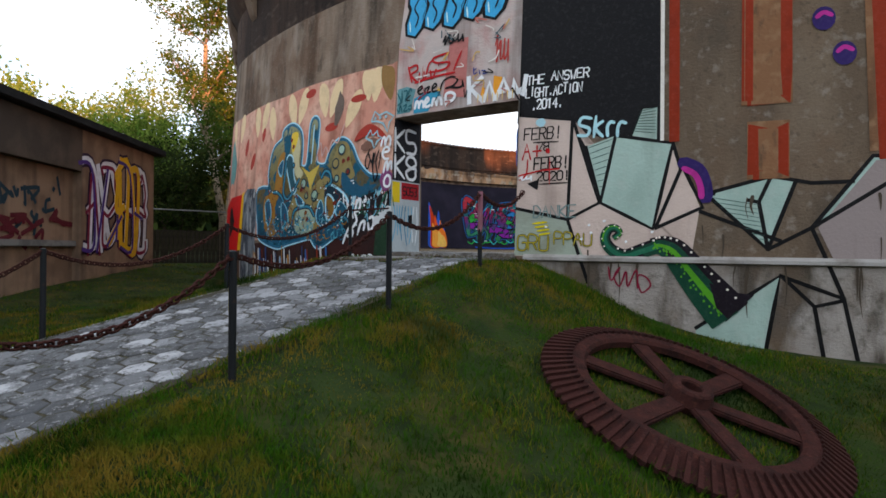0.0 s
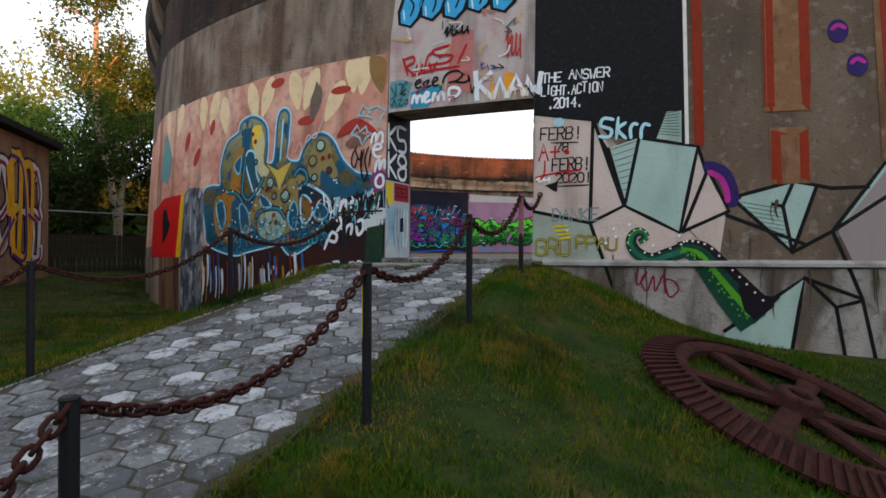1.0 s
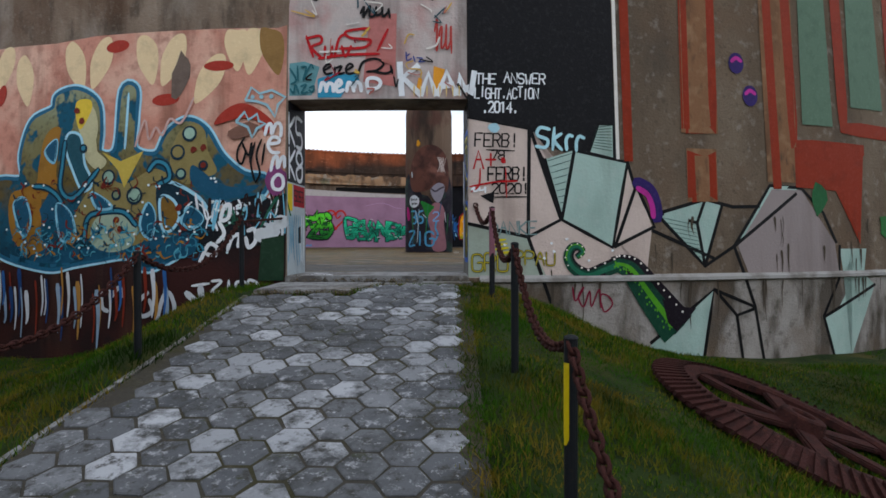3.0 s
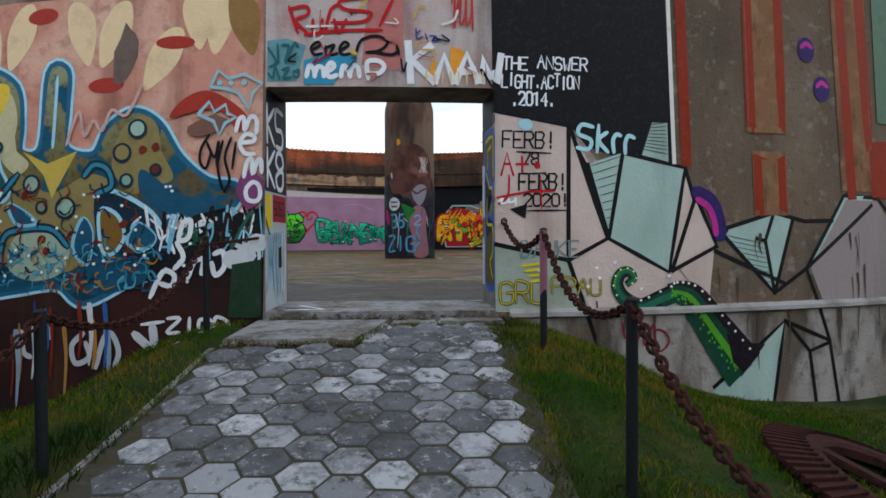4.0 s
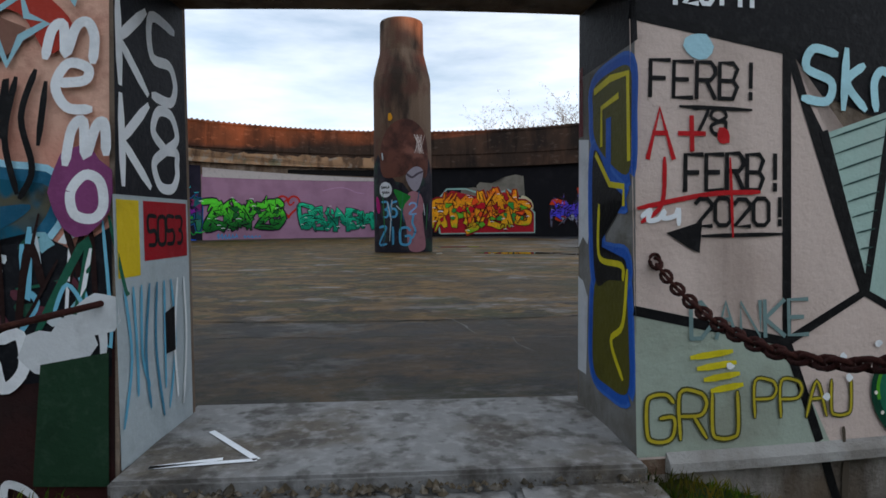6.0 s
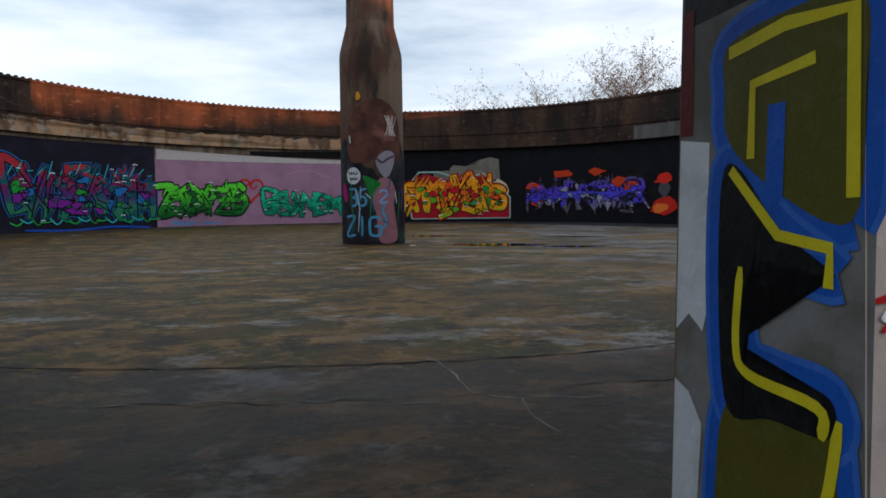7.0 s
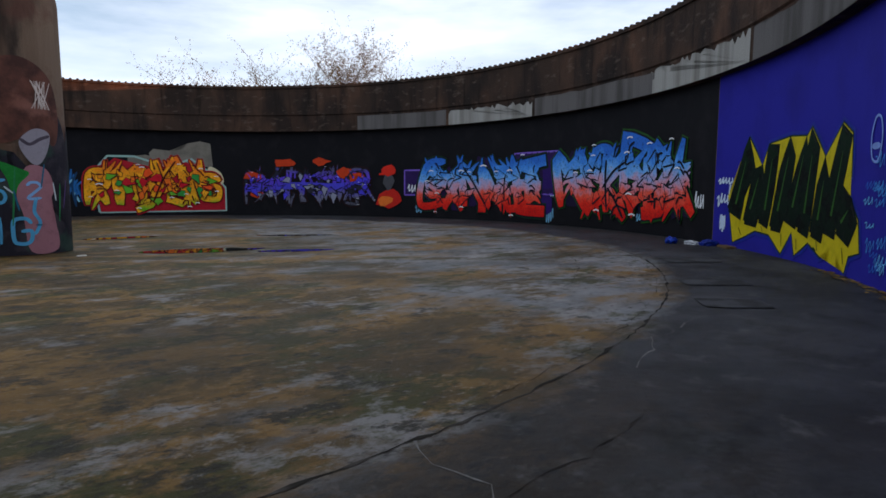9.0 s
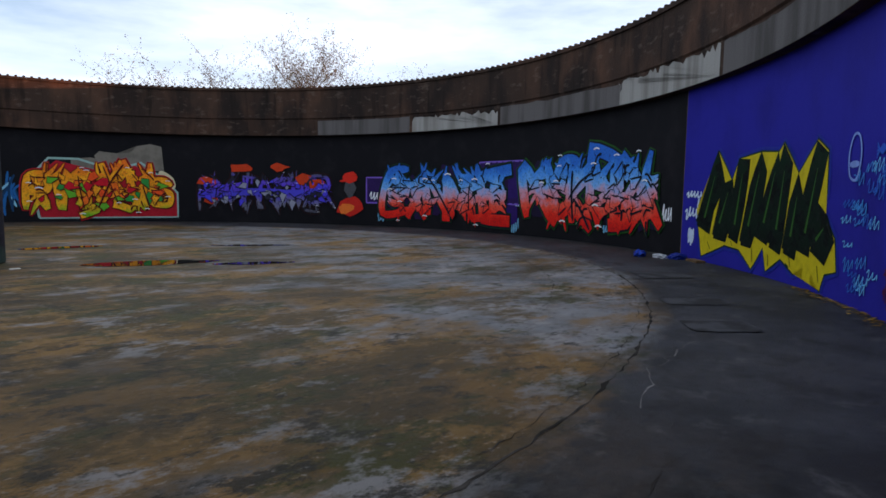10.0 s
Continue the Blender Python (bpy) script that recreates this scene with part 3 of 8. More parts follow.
def burner(side, parent, label, u0, u1, z0, z1, fill, line, halo, seed, letters=5, extra=(), thick=1.0, spikes=6, back=None, shine="e9eef2", off=0.016):
    """A large wildstyle piece: halo, outline, filled strokes, sharp shards, arrows and flashes."""
    random.seed(seed)
    art = Art(side, parent, "graffiti", label, off)
    H, L = z1 - z0, u1 - u0
    letters = int(letters * 1.5 + 0.5)
    cell = L / letters
    bodies = []
    for i in range(letters):
        g = random.choice("BEGKMNRSWAZXHY")
        x0 = u0 + cell * i - cell * 0.1
        tilt = random.uniform(-0.4, 0.4)
        hz, lz = z0 + random.uniform(0.1, 0.24) * H, random.uniform(0.5, 0.72) * H
        bend = random.random() < 0.55
        for ln in GLYPHS[g].split("|"):
            pts = []
            for j in range(0, len(ln) - 1, 2):
                x, y = int(ln[j]) / 4 + random.uniform(-0.2, 0.2), int(ln[j + 1]) / 6 + random.uniform(-0.1, 0.1)
                pts.append((x0 + cell * (0.05 + 1.1 * x) + tilt * y * cell, hz + y * lz))
            bodies.append((pts, thick * H * random.uniform(0.1, 0.15), bend))
    for i in range(spikes * 2):
        u, s = random.uniform(u0 + 0.06 * L, u1 - 0.06 * L), random.choice((1, 1, -1))
        zc = z0 + H * (0.68 if s > 0 else 0.3)
        b = random.uniform(-0.6, 0.6) * H * 0.4
        bodies.append(([(u, zc), (u + b * 0.5, zc + s * 0.1 * H), (u + b, zc + s * random.uniform(0.16, 0.3) * H)], thick * H * random.uniform(0.08, 0.13), True))
    for i in range(spikes):
        u, s = random.choice(((u0 + 0.1 * L, -1), (u1 - 0.1 * L, 1)))
        z = z0 + H * random.uniform(0.25, 0.7)
        bodies.append(([(u, z), (u + s * 0.05 * L, z + random.uniform(-0.08, 0.08) * H), (u + s * 0.1 * L, z + random.uniform(-0.15, 0.15) * H)], thick * H * 0.1, True))
    if back is not None:
        for i in range(letters * 2):
            art.blob(back, random.uniform(u0 + 0.06 * L, u1 - 0.06 * L), z0 + H * random.uniform(0.25, 0.75), 0.08 * L, 0.2 * H, 0, 9, 0.3)
    for m, g in ((halo, 0.08), (line, 0.04), (fill, 0.0)):
        for pts, w, bend in bodies:
            tip = len(pts) == 3
            art.stroke(m, pts, w + g * H, bend, w_end=(w * 0.12 + g * H * 0.6) if tip else None)
    paints = [fill, fill] + list(extra)
    for i in range(letters * 7):
        t = random.random()
        u = u0 + L * (0.04 + 0.92 * t)
        room = 0.30 - 0.12 * abs(2 * t - 1)
        z = z0 + H * (0.47 + random.uniform(-room, room))
        a, r = random.uniform(0, 6.28), H * random.uniform(0.08, 0.2)
        tri = [(u + r * math.cos(a), z + 0.8 * r * math.sin(a)), (u + 0.45 * r * math.cos(a + 2.0), z + 0.45 * r * math.sin(a + 2.0)), (u - 0.5 * r * math.cos(a + 0.4), z - 0.5 * r * math.sin(a + 0.4)), (u + 0.4 * r * math.cos(a - 1.7), z + 0.4 * r * math.sin(a - 1.7))]
        art.stroke(line, tri, 0.022 * H, False, True)
        art.shape(paints[i % len(paints)], tri)
    for i in range(letters * 3):
        pts, w, bend = random.choice(bodies)
        j = random.randrange(len(pts) - 1)
        a, b = pts[j], pts[j + 1]
        art.stroke(line, [(a[0] + w * 0.15, a[1] - w * 0.1), ((a[0] + b[0]) / 2, (a[1] + b[1]) / 2 + 0.2 * w), (b[0] + w * 0.1, b[1] - w * 0.1)], w * 0.2, True)
    white = spray(shine)
    for i in range(letters * 2):
        pts, w, bend = random.choice(bodies)
        a = random.choice(pts)
        art.stroke(white, [(a[0] - 0.25 * w, a[1] + 0.2 * w), (a[0] + 0.1 * w, a[1] + 0.3 * w), (a[0] + 0.5 * w, a[1] + 0.2 * w)], w * 0.13)
    return art.done()


WHITE, INK, RED = spray("dfe3e6"), spray("0b0b0d"), spray("b3161c")

# --- outer wall, left of the doorway: pink field with petals and the big bubble piece ---
M_PINK = surface("faded_pink_paint", (0.64, 0.29, 0.21), [((0.76, 0.48, 0.36), 0.85, 1.3, EVEN, 0.45, 0.62), ((0.22, 0.09, 0.06), 0.75, 2.0, STREAK, 0.52, 0.66), ((0.34, 0.13, 0.09), 0.6, 7.0, EVEN, 0.5, 0.7)], 0.85, 0, 0.35, 25)
M_MAROON = surface("dark_maroon_paint", (0.045, 0.014, 0.012), [((0.02, 0.012, 0.012), 0.8, 1.5, EVEN, 0.45, 0.6), ((0.09, 0.04, 0.025), 0.6, 3.0, STREAK, 0.55, 0.7)], 0.8, 0, 0.35, 25)
M_BEIGE = surface("beige_pink_paint", (0.62, 0.50, 0.44), [((0.45, 0.35, 0.30), 0.7, 1.5, EVEN, 0.45, 0.65), ((0.20, 0.15, 0.12), 0.6, 2.5, STREAK, 0.56, 0.75)], 0.85, 0, 0.35, 25)
M_TEAL = surface("pale_teal_paint", (0.38, 0.53, 0.47), [((0.28, 0.40, 0.35), 0.8, 1.6, (1, 1, 0.5), 0.42, 0.62), ((0.40, 0.50, 0.45), 0.6, 6.0, EVEN, 0.5, 0.7), ((0.16, 0.18, 0.15), 0.5, 2.5, STREAK, 0.58, 0.75)], 0.85, 0, 0.3, 25)
M_LINTELPAINT = surface("tagged_grey_concrete", (0.54, 0.46, 0.43), [((0.46, 0.20, 0.18), 0.6, 1.4, EVEN, 0.48, 0.62), ((0.12, 0.09, 0.08), 0.8, 2.4, STREAK, 0.5, 0.7), ((0.44, 0.42, 0.40), 0.5, 5.0, EVEN, 0.52, 0.7)], 0.85, 0, 0.35, 25)

mural = Art("out", wall, "mural", "faded pink mural of petals cut off along a level top edge", 0.002)
random.seed(11)
edge = [(-44.0 + 2.0 * i, 2.93 + 0.02 * random.uniform(-1, 1) + 0.13 * min(1, i / 16)) for i in range(21)]
mural.shape(M_PINK, [(-44 * K_OUT, 0.2), (-3.62 * K_OUT, 0.2), (-3.62 * K_OUT, 3.08)] + [(d * K_OUT, z) for d, z in reversed(edge)])
mural.shape(M_MAROON, o_("-18.0,-1.6 -3.55,-1.6 -3.55,0.62 -5.5,0.55 -8,0.42 -10,0.25 -14,0.2 -18,0.12"))
mural.shape(surface("ochre_stain", (0.20, 0.10, 0.05), [((0.06, 0.03, 0.02), 0.9, 3.0, STREAK, 0.45, 0.6), ((0.40, 0.38, 0.36), 0.7, 4.0, STREAK, 0.58, 0.66)], 0.85, 0, 0.3, 30), o_("-24,-1.6 -18,-1.6 -18,0.1 -24,0.2"))
cream = spray("e2c79c")
for d, z, tilt in ((-23.4, 2.72, 0.3), (-21.3, 2.75, -0.2), (-18.1, 2.72, 0.1), (-15.6, 2.55, 0.2), (-16.8, 2.75, -0.3), (-12.9, 2.68, 0.35), (-11.7, 2.7, -0.3), (-9.5, 2.72, 0.25), (-8.4, 2.68, -0.35), (-6.8, 2.42, -0.5), (-5.7, 2.85, 0.1), (-5.0, 2.8, -0.1), (-4.2, 2.78, 0.25)):
    u = d * K_OUT
    pts = [(0, -0.36), (0.13, -0.1), (0.15, 0.13), (0.05, 0.34), (-0.09, 0.27), (-0.15, 0.02), (-0.1, -0.2)]
    mural.shape(cream if d < -4.5 else spray("8d6b3c"), [(u + x * math.cos(tilt) - y * math.sin(tilt), min(3.04, 0.03 + z + x * math.sin(tilt) + y * math.cos(tilt))) for x, y in pts], True)
lip = spray("a33325")
for d, z, ru, rz, tn in ((-10.9, 2.92, 0.17, 0.08, 0.1), (-6.4, 2.6, 0.2, 0.065, 0.0), (-8.65, 2.2, 0.19, 0.075, 0.05), (-20.0, 2.25, 0.2, 0.1, 1.2), (-18.6, 1.9, 0.2, 0.1, 1.0), (-16.9, 2.4, 0.15, 0.08, 1.3)):
    mural.blob(lip, d * K_OUT, z, ru, rz, tn)
teal_patch = spray("5f8f8c")
mural.blob(teal_patch, -23.6 * K_OUT, 2.0, 0.35, 0.5, 0, 12, 0.2)
mural.blob(spray("6a5a50"), -8.0 * K_OUT, 2.5, 0.12, 0.3, -0.2, 12, 0.2)
mural.done()

# red field, yellow edge and grey painted strip at the far end of the wall
end_field = Art("out", wall, "mural", "bright red field with a black figure-like blot and yellow edge", 0.005)
end_field.shape(spray("c00f12"), o_("-27.5,-0.02 -20.8,-0.02 -20.5,1.22 -23.5,1.2 -25,1.05 -27.5,1.0"))
end_field.shape(spray("d9a514"), o_("-20.8,-0.02 -20.1,-0.02 -20.0,1.28 -20.5,1.24"))
end_field.blob(INK, -22.8 * K_OUT, 0.62, 0.22, 0.36, 0.1, 11, 0.3)
M_BLOT = surface("blue_grey_blotched_paint", (0.16, 0.18, 0.20), [((0.03, 0.035, 0.05), 0.9, 5.0, (1, 1, 0.4), 0.45, 0.55), ((0.40, 0.42, 0.42), 0.8, 8.0, (1, 1, 0.3), 0.55, 0.62)], 0.8, 0, 0.3, 30)
end_field.shape(M_BLOT, o_("-20.1,-1.5 -17.4,-1.5 -17.3,1.1 -17.9,1.3 -19.4,1.32 -20.05,1.2"))
end_field.done()

bubble = Art("out", wall, "graffiti", "large teal and ochre bubble-letter piece with pale blue outline", 0.006)
B_LINE = o_("-17.4,1.14 -16.7,1.25 -15.5,1.26 -15.6,1.59 -15.1,2.01 -14.0,2.16 -13.8,2.33 -12.8,2.39 -11.8,2.21 -11.6,1.85 -11.6,1.56 -10.8,1.60 -10.6,2.34 -10.0,2.35 -10.0,1.98 -10.0,1.59 -9.0,1.51 -8.5,1.77 -7.7,1.92 -6.9,1.80 -6.2,1.47 -5.3,1.24 -4.4,1.18 -4.7,0.98 -5.8,0.91 -6.5,0.99 -6.9,0.58 -7.5,0.37 -9.2,0.10 -10.1,0.26 -11.5,0.21 -12.7,0.15 -14.0,0.09 -16.5,0.26 -16.9,0.51")
bubble.stroke(spray("9fd3e6"), B_LINE, 0.16, True, True)
bubble.stroke(spray("1c5f7c"), B_LINE, 0.10, True, True)
bubble.shape(fade("bubble_fill", 0.1, 2.3, ["0e3a4c", "17485a", "5a4c28", "6f6a48", "7f8468"], "15566c", 2.6), B_LINE, True)
random.seed(5)
B_TEAL, B_PALE, B_OLIVE, B_MIST = spray("14506a"), spray("9fd3e6"), spray("8a7c4c"), spray("9aae98")
B_OCHRE, B_RUSTRED, B_NIGHT = spray("9a6c26"), spray("6e2417"), spray("0e2c3a")
bubble.shape(B_TEAL, o_("-15.59,0.46 -13.48,0.32 -11.86,0.35 -9.76,0.33 -9.07,0.50 -7.27,0.53 -6.48,0.53 -7.39,0.26 -9.02,0.16 -10.34,0.30 -11.69,0.19 -14.64,0.16"), True)
bubble.shape(B_OCHRE, o_("-14.39,1.78 -13.90,1.92 -13.54,1.85 -13.98,1.37 -13.62,1.24 -13.92,1.00 -15.26,0.98 -15.75,0.87 -15.44,0.60 -14.70,0.51 -14.08,0.35 -15.20,0.26 -16.07,0.60 -16.09,1.06 -14.82,1.15 -14.62,1.46"), True)
bubble.shape(B_OLIVE, o_("-11.62,1.34 -10.44,1.15 -9.15,1.33 -8.38,1.22 -8.83,0.96 -8.94,0.65 -9.77,0.38 -11.87,0.42 -12.71,0.71 -12.12,1.06"), True)
bubble.shape(B_OLIVE, o_("-8.07,1.76 -7.39,1.89 -6.92,1.79 -6.78,1.55 -6.38,1.28 -7.06,1.20 -7.60,1.13 -8.01,1.21 -8.39,1.42"), True)
bubble.shape(B_TEAL, o_("-7.40,1.37 -6.53,1.19 -5.74,1.09 -4.66,1.11 -5.21,0.99 -6.25,0.93 -6.92,1.02 -7.46,1.16"), True)
bubble.shape(B_TEAL, o_("-14.00,1.08 -13.48,0.95 -13.20,0.71 -14.27,0.65 -14.51,0.84"))
bubble.shape(spray("bdb78f"), o_("-12.60,2.24 -11.96,2.15 -11.70,1.90 -11.78,1.62 -11.24,1.45 -11.62,1.34 -12.18,1.46 -12.44,1.71 -12.81,2.04"), True)
bubble.shape(spray("dcbc3c"), o_("-12.78,2.24 -12.13,2.25 -12.05,2.11 -12.55,1.87 -12.81,2.04"), True)
bubble.shape(spray("c2a94a"), o_("-11.47,1.57 -10.57,1.44 -9.55,1.56 -10.23,1.32 -10.38,1.10 -10.70,1.33"))
bubble.shape(B_MIST, o_("-11.89,0.53 -11.55,0.74 -10.45,0.77 -9.73,0.61 -9.99,0.37 -10.93,0.29 -11.72,0.37"), True)
bubble.shape(B_NIGHT, o_("-8.93,1.11 -8.29,1.16 -7.04,0.95 -6.44,0.64 -7.00,0.49 -8.09,0.55 -8.70,0.59"), True)
HOOK = o_("-13.20,1.76 -12.97,1.82 -12.54,1.75 -12.34,1.43 -12.05,1.26 -11.98,1.14 -12.35,1.10 -12.81,1.35 -13.17,1.60")
TRI = o_("-8.69,0.96 -8.18,0.91 -7.97,0.72 -8.31,0.57 -8.60,0.62")
for loop, c in ((HOOK, "1b4f5c"), (TRI, "7a5a24")):
    bubble.stroke(B_PALE, loop, 0.075, True, True)
    bubble.shape(spray(c), loop, True)
bubble.stroke(B_PALE, o_("-8.93,1.11 -8.29,1.16 -7.04,0.95 -6.44,0.64"), 0.045)
bubble.stroke(B_PALE, o_("-10.3,2.3 -10.35,1.9 -10.4,1.6"), 0.035)
for text in ("-13.29,1.72 -13.38,1.44 -13.43,1.11 -12.75,0.99 -11.62,1.34", "-9.29,1.31 -8.96,1.42 -8.51,1.37 -8.37,1.21 -8.85,1.14", "-12.18,0.38 -12.07,0.70 -11.55,0.79 -10.40,0.80 -9.79,0.63", "-14.82,1.15 -14.11,1.12 -13.40,0.95 -13.02,0.59 -13.48,0.39"):
    bubble.stroke(B_NIGHT, o_(text), 0.09)
    bubble.stroke(spray("2c7f98"), o_(text), 0.04)
for d, z, r, c in ((-9.90, 1.00, 0.115, "8fae9a"), (-10.73, 1.01, 0.07, "7c8a6c"), (-11.11, 1.24, 0.10, "8fae9a"), (-8.04, 1.53, 0.10, "8a7c4c"), (-7.88, 1.26, 0.075, "7fa090"), (-6.94, 1.36, 0.065, "6e2417"), (-12.36, 1.62, 0.06, "2c7f98"), (-7.55, 1.76, 0.10, "9ab8a6")):
    bubble.blob(B_NIGHT, d * K_OUT, z, r, r)
    bubble.blob(spray(c), d * K_OUT, z + 0.004, r - 0.028, r - 0.028)
for d, z in ((-12.75, 2.12), (-12.50, 1.98), (-11.34, 1.13), (-10.69, 0.70), (-10.50, 0.58), (-7.36, 1.56), (-6.96, 1.58), (-14.93, 0.80), (-7.67, 0.62), (-7.95, 0.84), (-13.3, 0.36), (-9.1, 0.60)):
    bubble.blob(B_RUSTRED, d * K_OUT, z, 0.045, 0.04, 0.4, 9, 0.2)
MARKS = [spray(h) for h in ("0e2c3a", "4fa0b4", "2c7f98", "6e2417", "9a6c26", "14506a")]
for text in ("-15.9,0.9 -15.3,1.0 -14.9,0.7 -15.3,0.5", "-13.6,0.9 -12.9,0.8 -12.6,0.5 -13.3,0.45", "-11.9,1.05 -11.2,0.95 -10.9,0.85 -11.6,0.85", "-9.3,0.9 -8.95,0.75 -9.1,0.45 -9.6,0.62", "-7.5,0.85 -6.9,0.72 -7.2,0.6 -7.8,0.66", "-14.3,1.6 -13.7,1.75 -13.8,1.45"):
    bubble.stroke(spray("7fbfd4"), o_(text), 0.035, True, True)
    bubble.shape(B_TEAL, o_(text), True)
for i in range(300):
    d, z = random.uniform(-15.8, -6.9), random.uniform(0.22, 0.66 if i % 3 else 1.25)
    a, r = random.uniform(0, 6.28), random.uniform(0.03, 0.10)
    u = d * K_OUT
    bubble.stroke(MARKS[i % 6], [(u + r * math.cos(a), z + r * math.sin(a)), (u + 0.4 * r * math.cos(a + 1.5), z + 0.4 * r * math.sin(a + 1.5)), (u - r * math.cos(a + 0.5), z - r * math.sin(a + 0.5))], random.uniform(0.012, 0.035), w_end=0.006)
for i in range(55):
    bubble.blob(spray("d6ecf0"), random.uniform(-16.2, -5.2) * K_OUT, random.uniform(0.22, 1.2), 0.018, 0.016, 0, 8)
bubble.done()

tags = Art("out", wall, "graffiti", "white and black sprayed tags on dark maroon paint", 0.0085)
random.seed(3)
tags.shape(spray("14161b"), o_("-7.2,0.30 -3.58,0.40 -3.58,1.02 -4.1,0.92 -4.6,1.0 -5.1,0.86 -5.7,0.92 -6.3,0.74 -6.9,0.62"))
for i in range(30):
    d, z = random.uniform(-6.6, -3.7), random.uniform(0.62, 1.0)
    tags.blob(spray(("c4cdd0", "1f4a3a", "7fb4c0", "5a2f3a", "dfe3e6")[i % 5]), d * K_OUT, z, random.uniform(0.015, 0.06), random.uniform(0.012, 0.035), random.uniform(-0.8, 0.8), 9, 0.4)
for i in range(34):
    d = random.uniform(-7.4, -3.6)
    tags.stroke(spray(random.choice(["dfe3e6", "1f5a46", "6fb4cc", "241311", "b9c7cc"])), [(d * K_OUT, random.uniform(0.5, 1.1)), ((d + random.uniform(-0.3, 0.3)) * K_OUT, random.uniform(0.5, 1.1)), ((d + random.uniform(-0.5, 0.5)) * K_OUT, random.uniform(0.55, 0.95))], random.uniform(0.012, 0.035))
for pts in ("-6.05,0.84 -6.16,0.69 -5.86,0.71 -5.80,0.87 -6.05,0.85", "-6.23,0.66 -6.01,0.52 -6.29,0.41", "-7.03,0.14 -6.65,0.38 -6.29,0.35 -6.37,0.25 -6.72,0.27", "-5.86,0.32 -5.68,0.47 -5.39,0.50 -5.44,0.36", "-5.06,0.55 -4.79,0.57 -4.74,0.43 -5.01,0.35 -5.13,0.47"):
    tags.stroke(WHITE, o_(pts), 0.05)
for d, z, w in ((-4.47, 0.50, 0.11), (-4.08, 0.56, 0.10), (-3.74, 0.66, 0.09)):
    tags.blob(spray("c9ced0"), d * K_OUT, z, w, 0.09, 0.2, 12, 0.12)
    tags.stroke(spray("c9ced0"), [(d * K_OUT, z), (d * K_OUT + 0.02, z - 0.12), (d * K_OUT + 0.01, z - 0.24)], 0.05, w_end=0.015)
word(tags, WHITE, "ZIGD", -6.5 * K_OUT, -0.19, 0.13, 0.62, 0.035, 0.05, 0.01)
tags.stroke(WHITE, o_("-7.3,-0.12 -6.6,-0.09"), 0.035)
for pts in ("-7.53,-0.21 -7.0,-0.36 -6.46,-0.55", "-6.20,-0.27 -6.85,-0.4 -7.47,-0.61", "-6.95,-0.13 -6.88,-0.35 -6.78,-0.59"):
    tags.stroke(spray("c4c8cc"), o_(pts), 0.085)
for pts in ("-9.19,-0.21 -9.58,-0.33 -9.47,-0.50 -9.01,-0.44 -9.12,-0.30", "-8.80,-0.54 -8.52,-0.26 -8.26,-0.21 -8.04,-0.38 -8.18,-0.53", "-10.86,-0.28 -10.46,-0.15 -10.31,-0.26", "-11.3,-0.2 -11.25,-0.4 -11.0,-0.45"):
    tags.stroke(spray("b9bdc2"), o_(pts), 0.055)
for i in range(40):
    d = random.uniform(-17.5, -8.0)
    z = random.uniform(-0.25, 0.1)
    tags.stroke(spray(random.choice(["8aa0b4", "a8793b", "2d5f98", "c8ccd0", "7a2c1c", "1f3f6c"])), [(d * K_OUT, z), (d * K_OUT + 0.02, z - 0.3), (d * K_OUT - 0.01, z - random.uniform(0.4, 0.75))], random.uniform(0.02, 0.085), w_end=0.02)
tags.shape(spray("1f3a28"), o_("-4.6,-0.05 -3.6,-0.05 -3.6,0.5 -4.5,0.45"))
pale = spray("8fb9c4")
tags.shape(lip, o_("-6.50,1.86 -6.12,2.03 -5.38,2.12 -4.62,2.02 -4.06,1.85 -4.39,1.73 -4.78,1.90 -5.52,1.93"), True)
tags.blob(spray("7a5648"), -5.3 * K_OUT, 1.78, 0.2, 0.1, 0.3, 12, 0.2)
tags.stroke(pale, o_("-5.24,2.15 -5.00,2.31 -4.66,2.23 -4.17,2.27 -3.63,2.18 -3.92,2.09 -4.03,1.94 -4.36,2.09 -4.82,2.14"), 0.032, False, True)
tags.stroke(pale, o_("-5.61,1.89 -5.26,2.01 -5.10,1.91 -4.75,1.98 -4.68,1.89 -4.41,1.86 -4.76,1.80 -4.94,1.69 -5.12,1.82"), 0.034, False, True)
for d in (-4.95, -4.6, -4.2):
    tags.blob(pale, d * K_OUT, 2.19, 0.03, 0.03, 0, 8, 0.2)
tags.stroke(spray("c9a59c"), o_("-9.9,1.62 -9.5,1.95 -9.3,1.7 -9.0,1.85 -8.7,1.75 -8.4,1.95 -7.9,1.9 -7.4,2.2"), 0.03)
for pts in ("-5.24,1.69 -5.49,1.56 -5.52,1.43 -5.33,1.37 -5.17,1.53", "-5.32,1.62 -5.07,1.47 -4.95,1.63 -5.01,1.39", "-4.82,1.63 -4.97,1.39 -4.81,1.16", "-4.56,1.66 -4.75,1.47 -4.60,1.26 -4.76,1.14", "-4.42,1.61 -4.52,1.36"):
    tags.stroke(INK, o_(pts), 0.028)
tags.blob(spray("7d3f6c"), -3.95 * K_OUT, 1.16, 0.13, 0.19, 0.0, 14, 0.12)
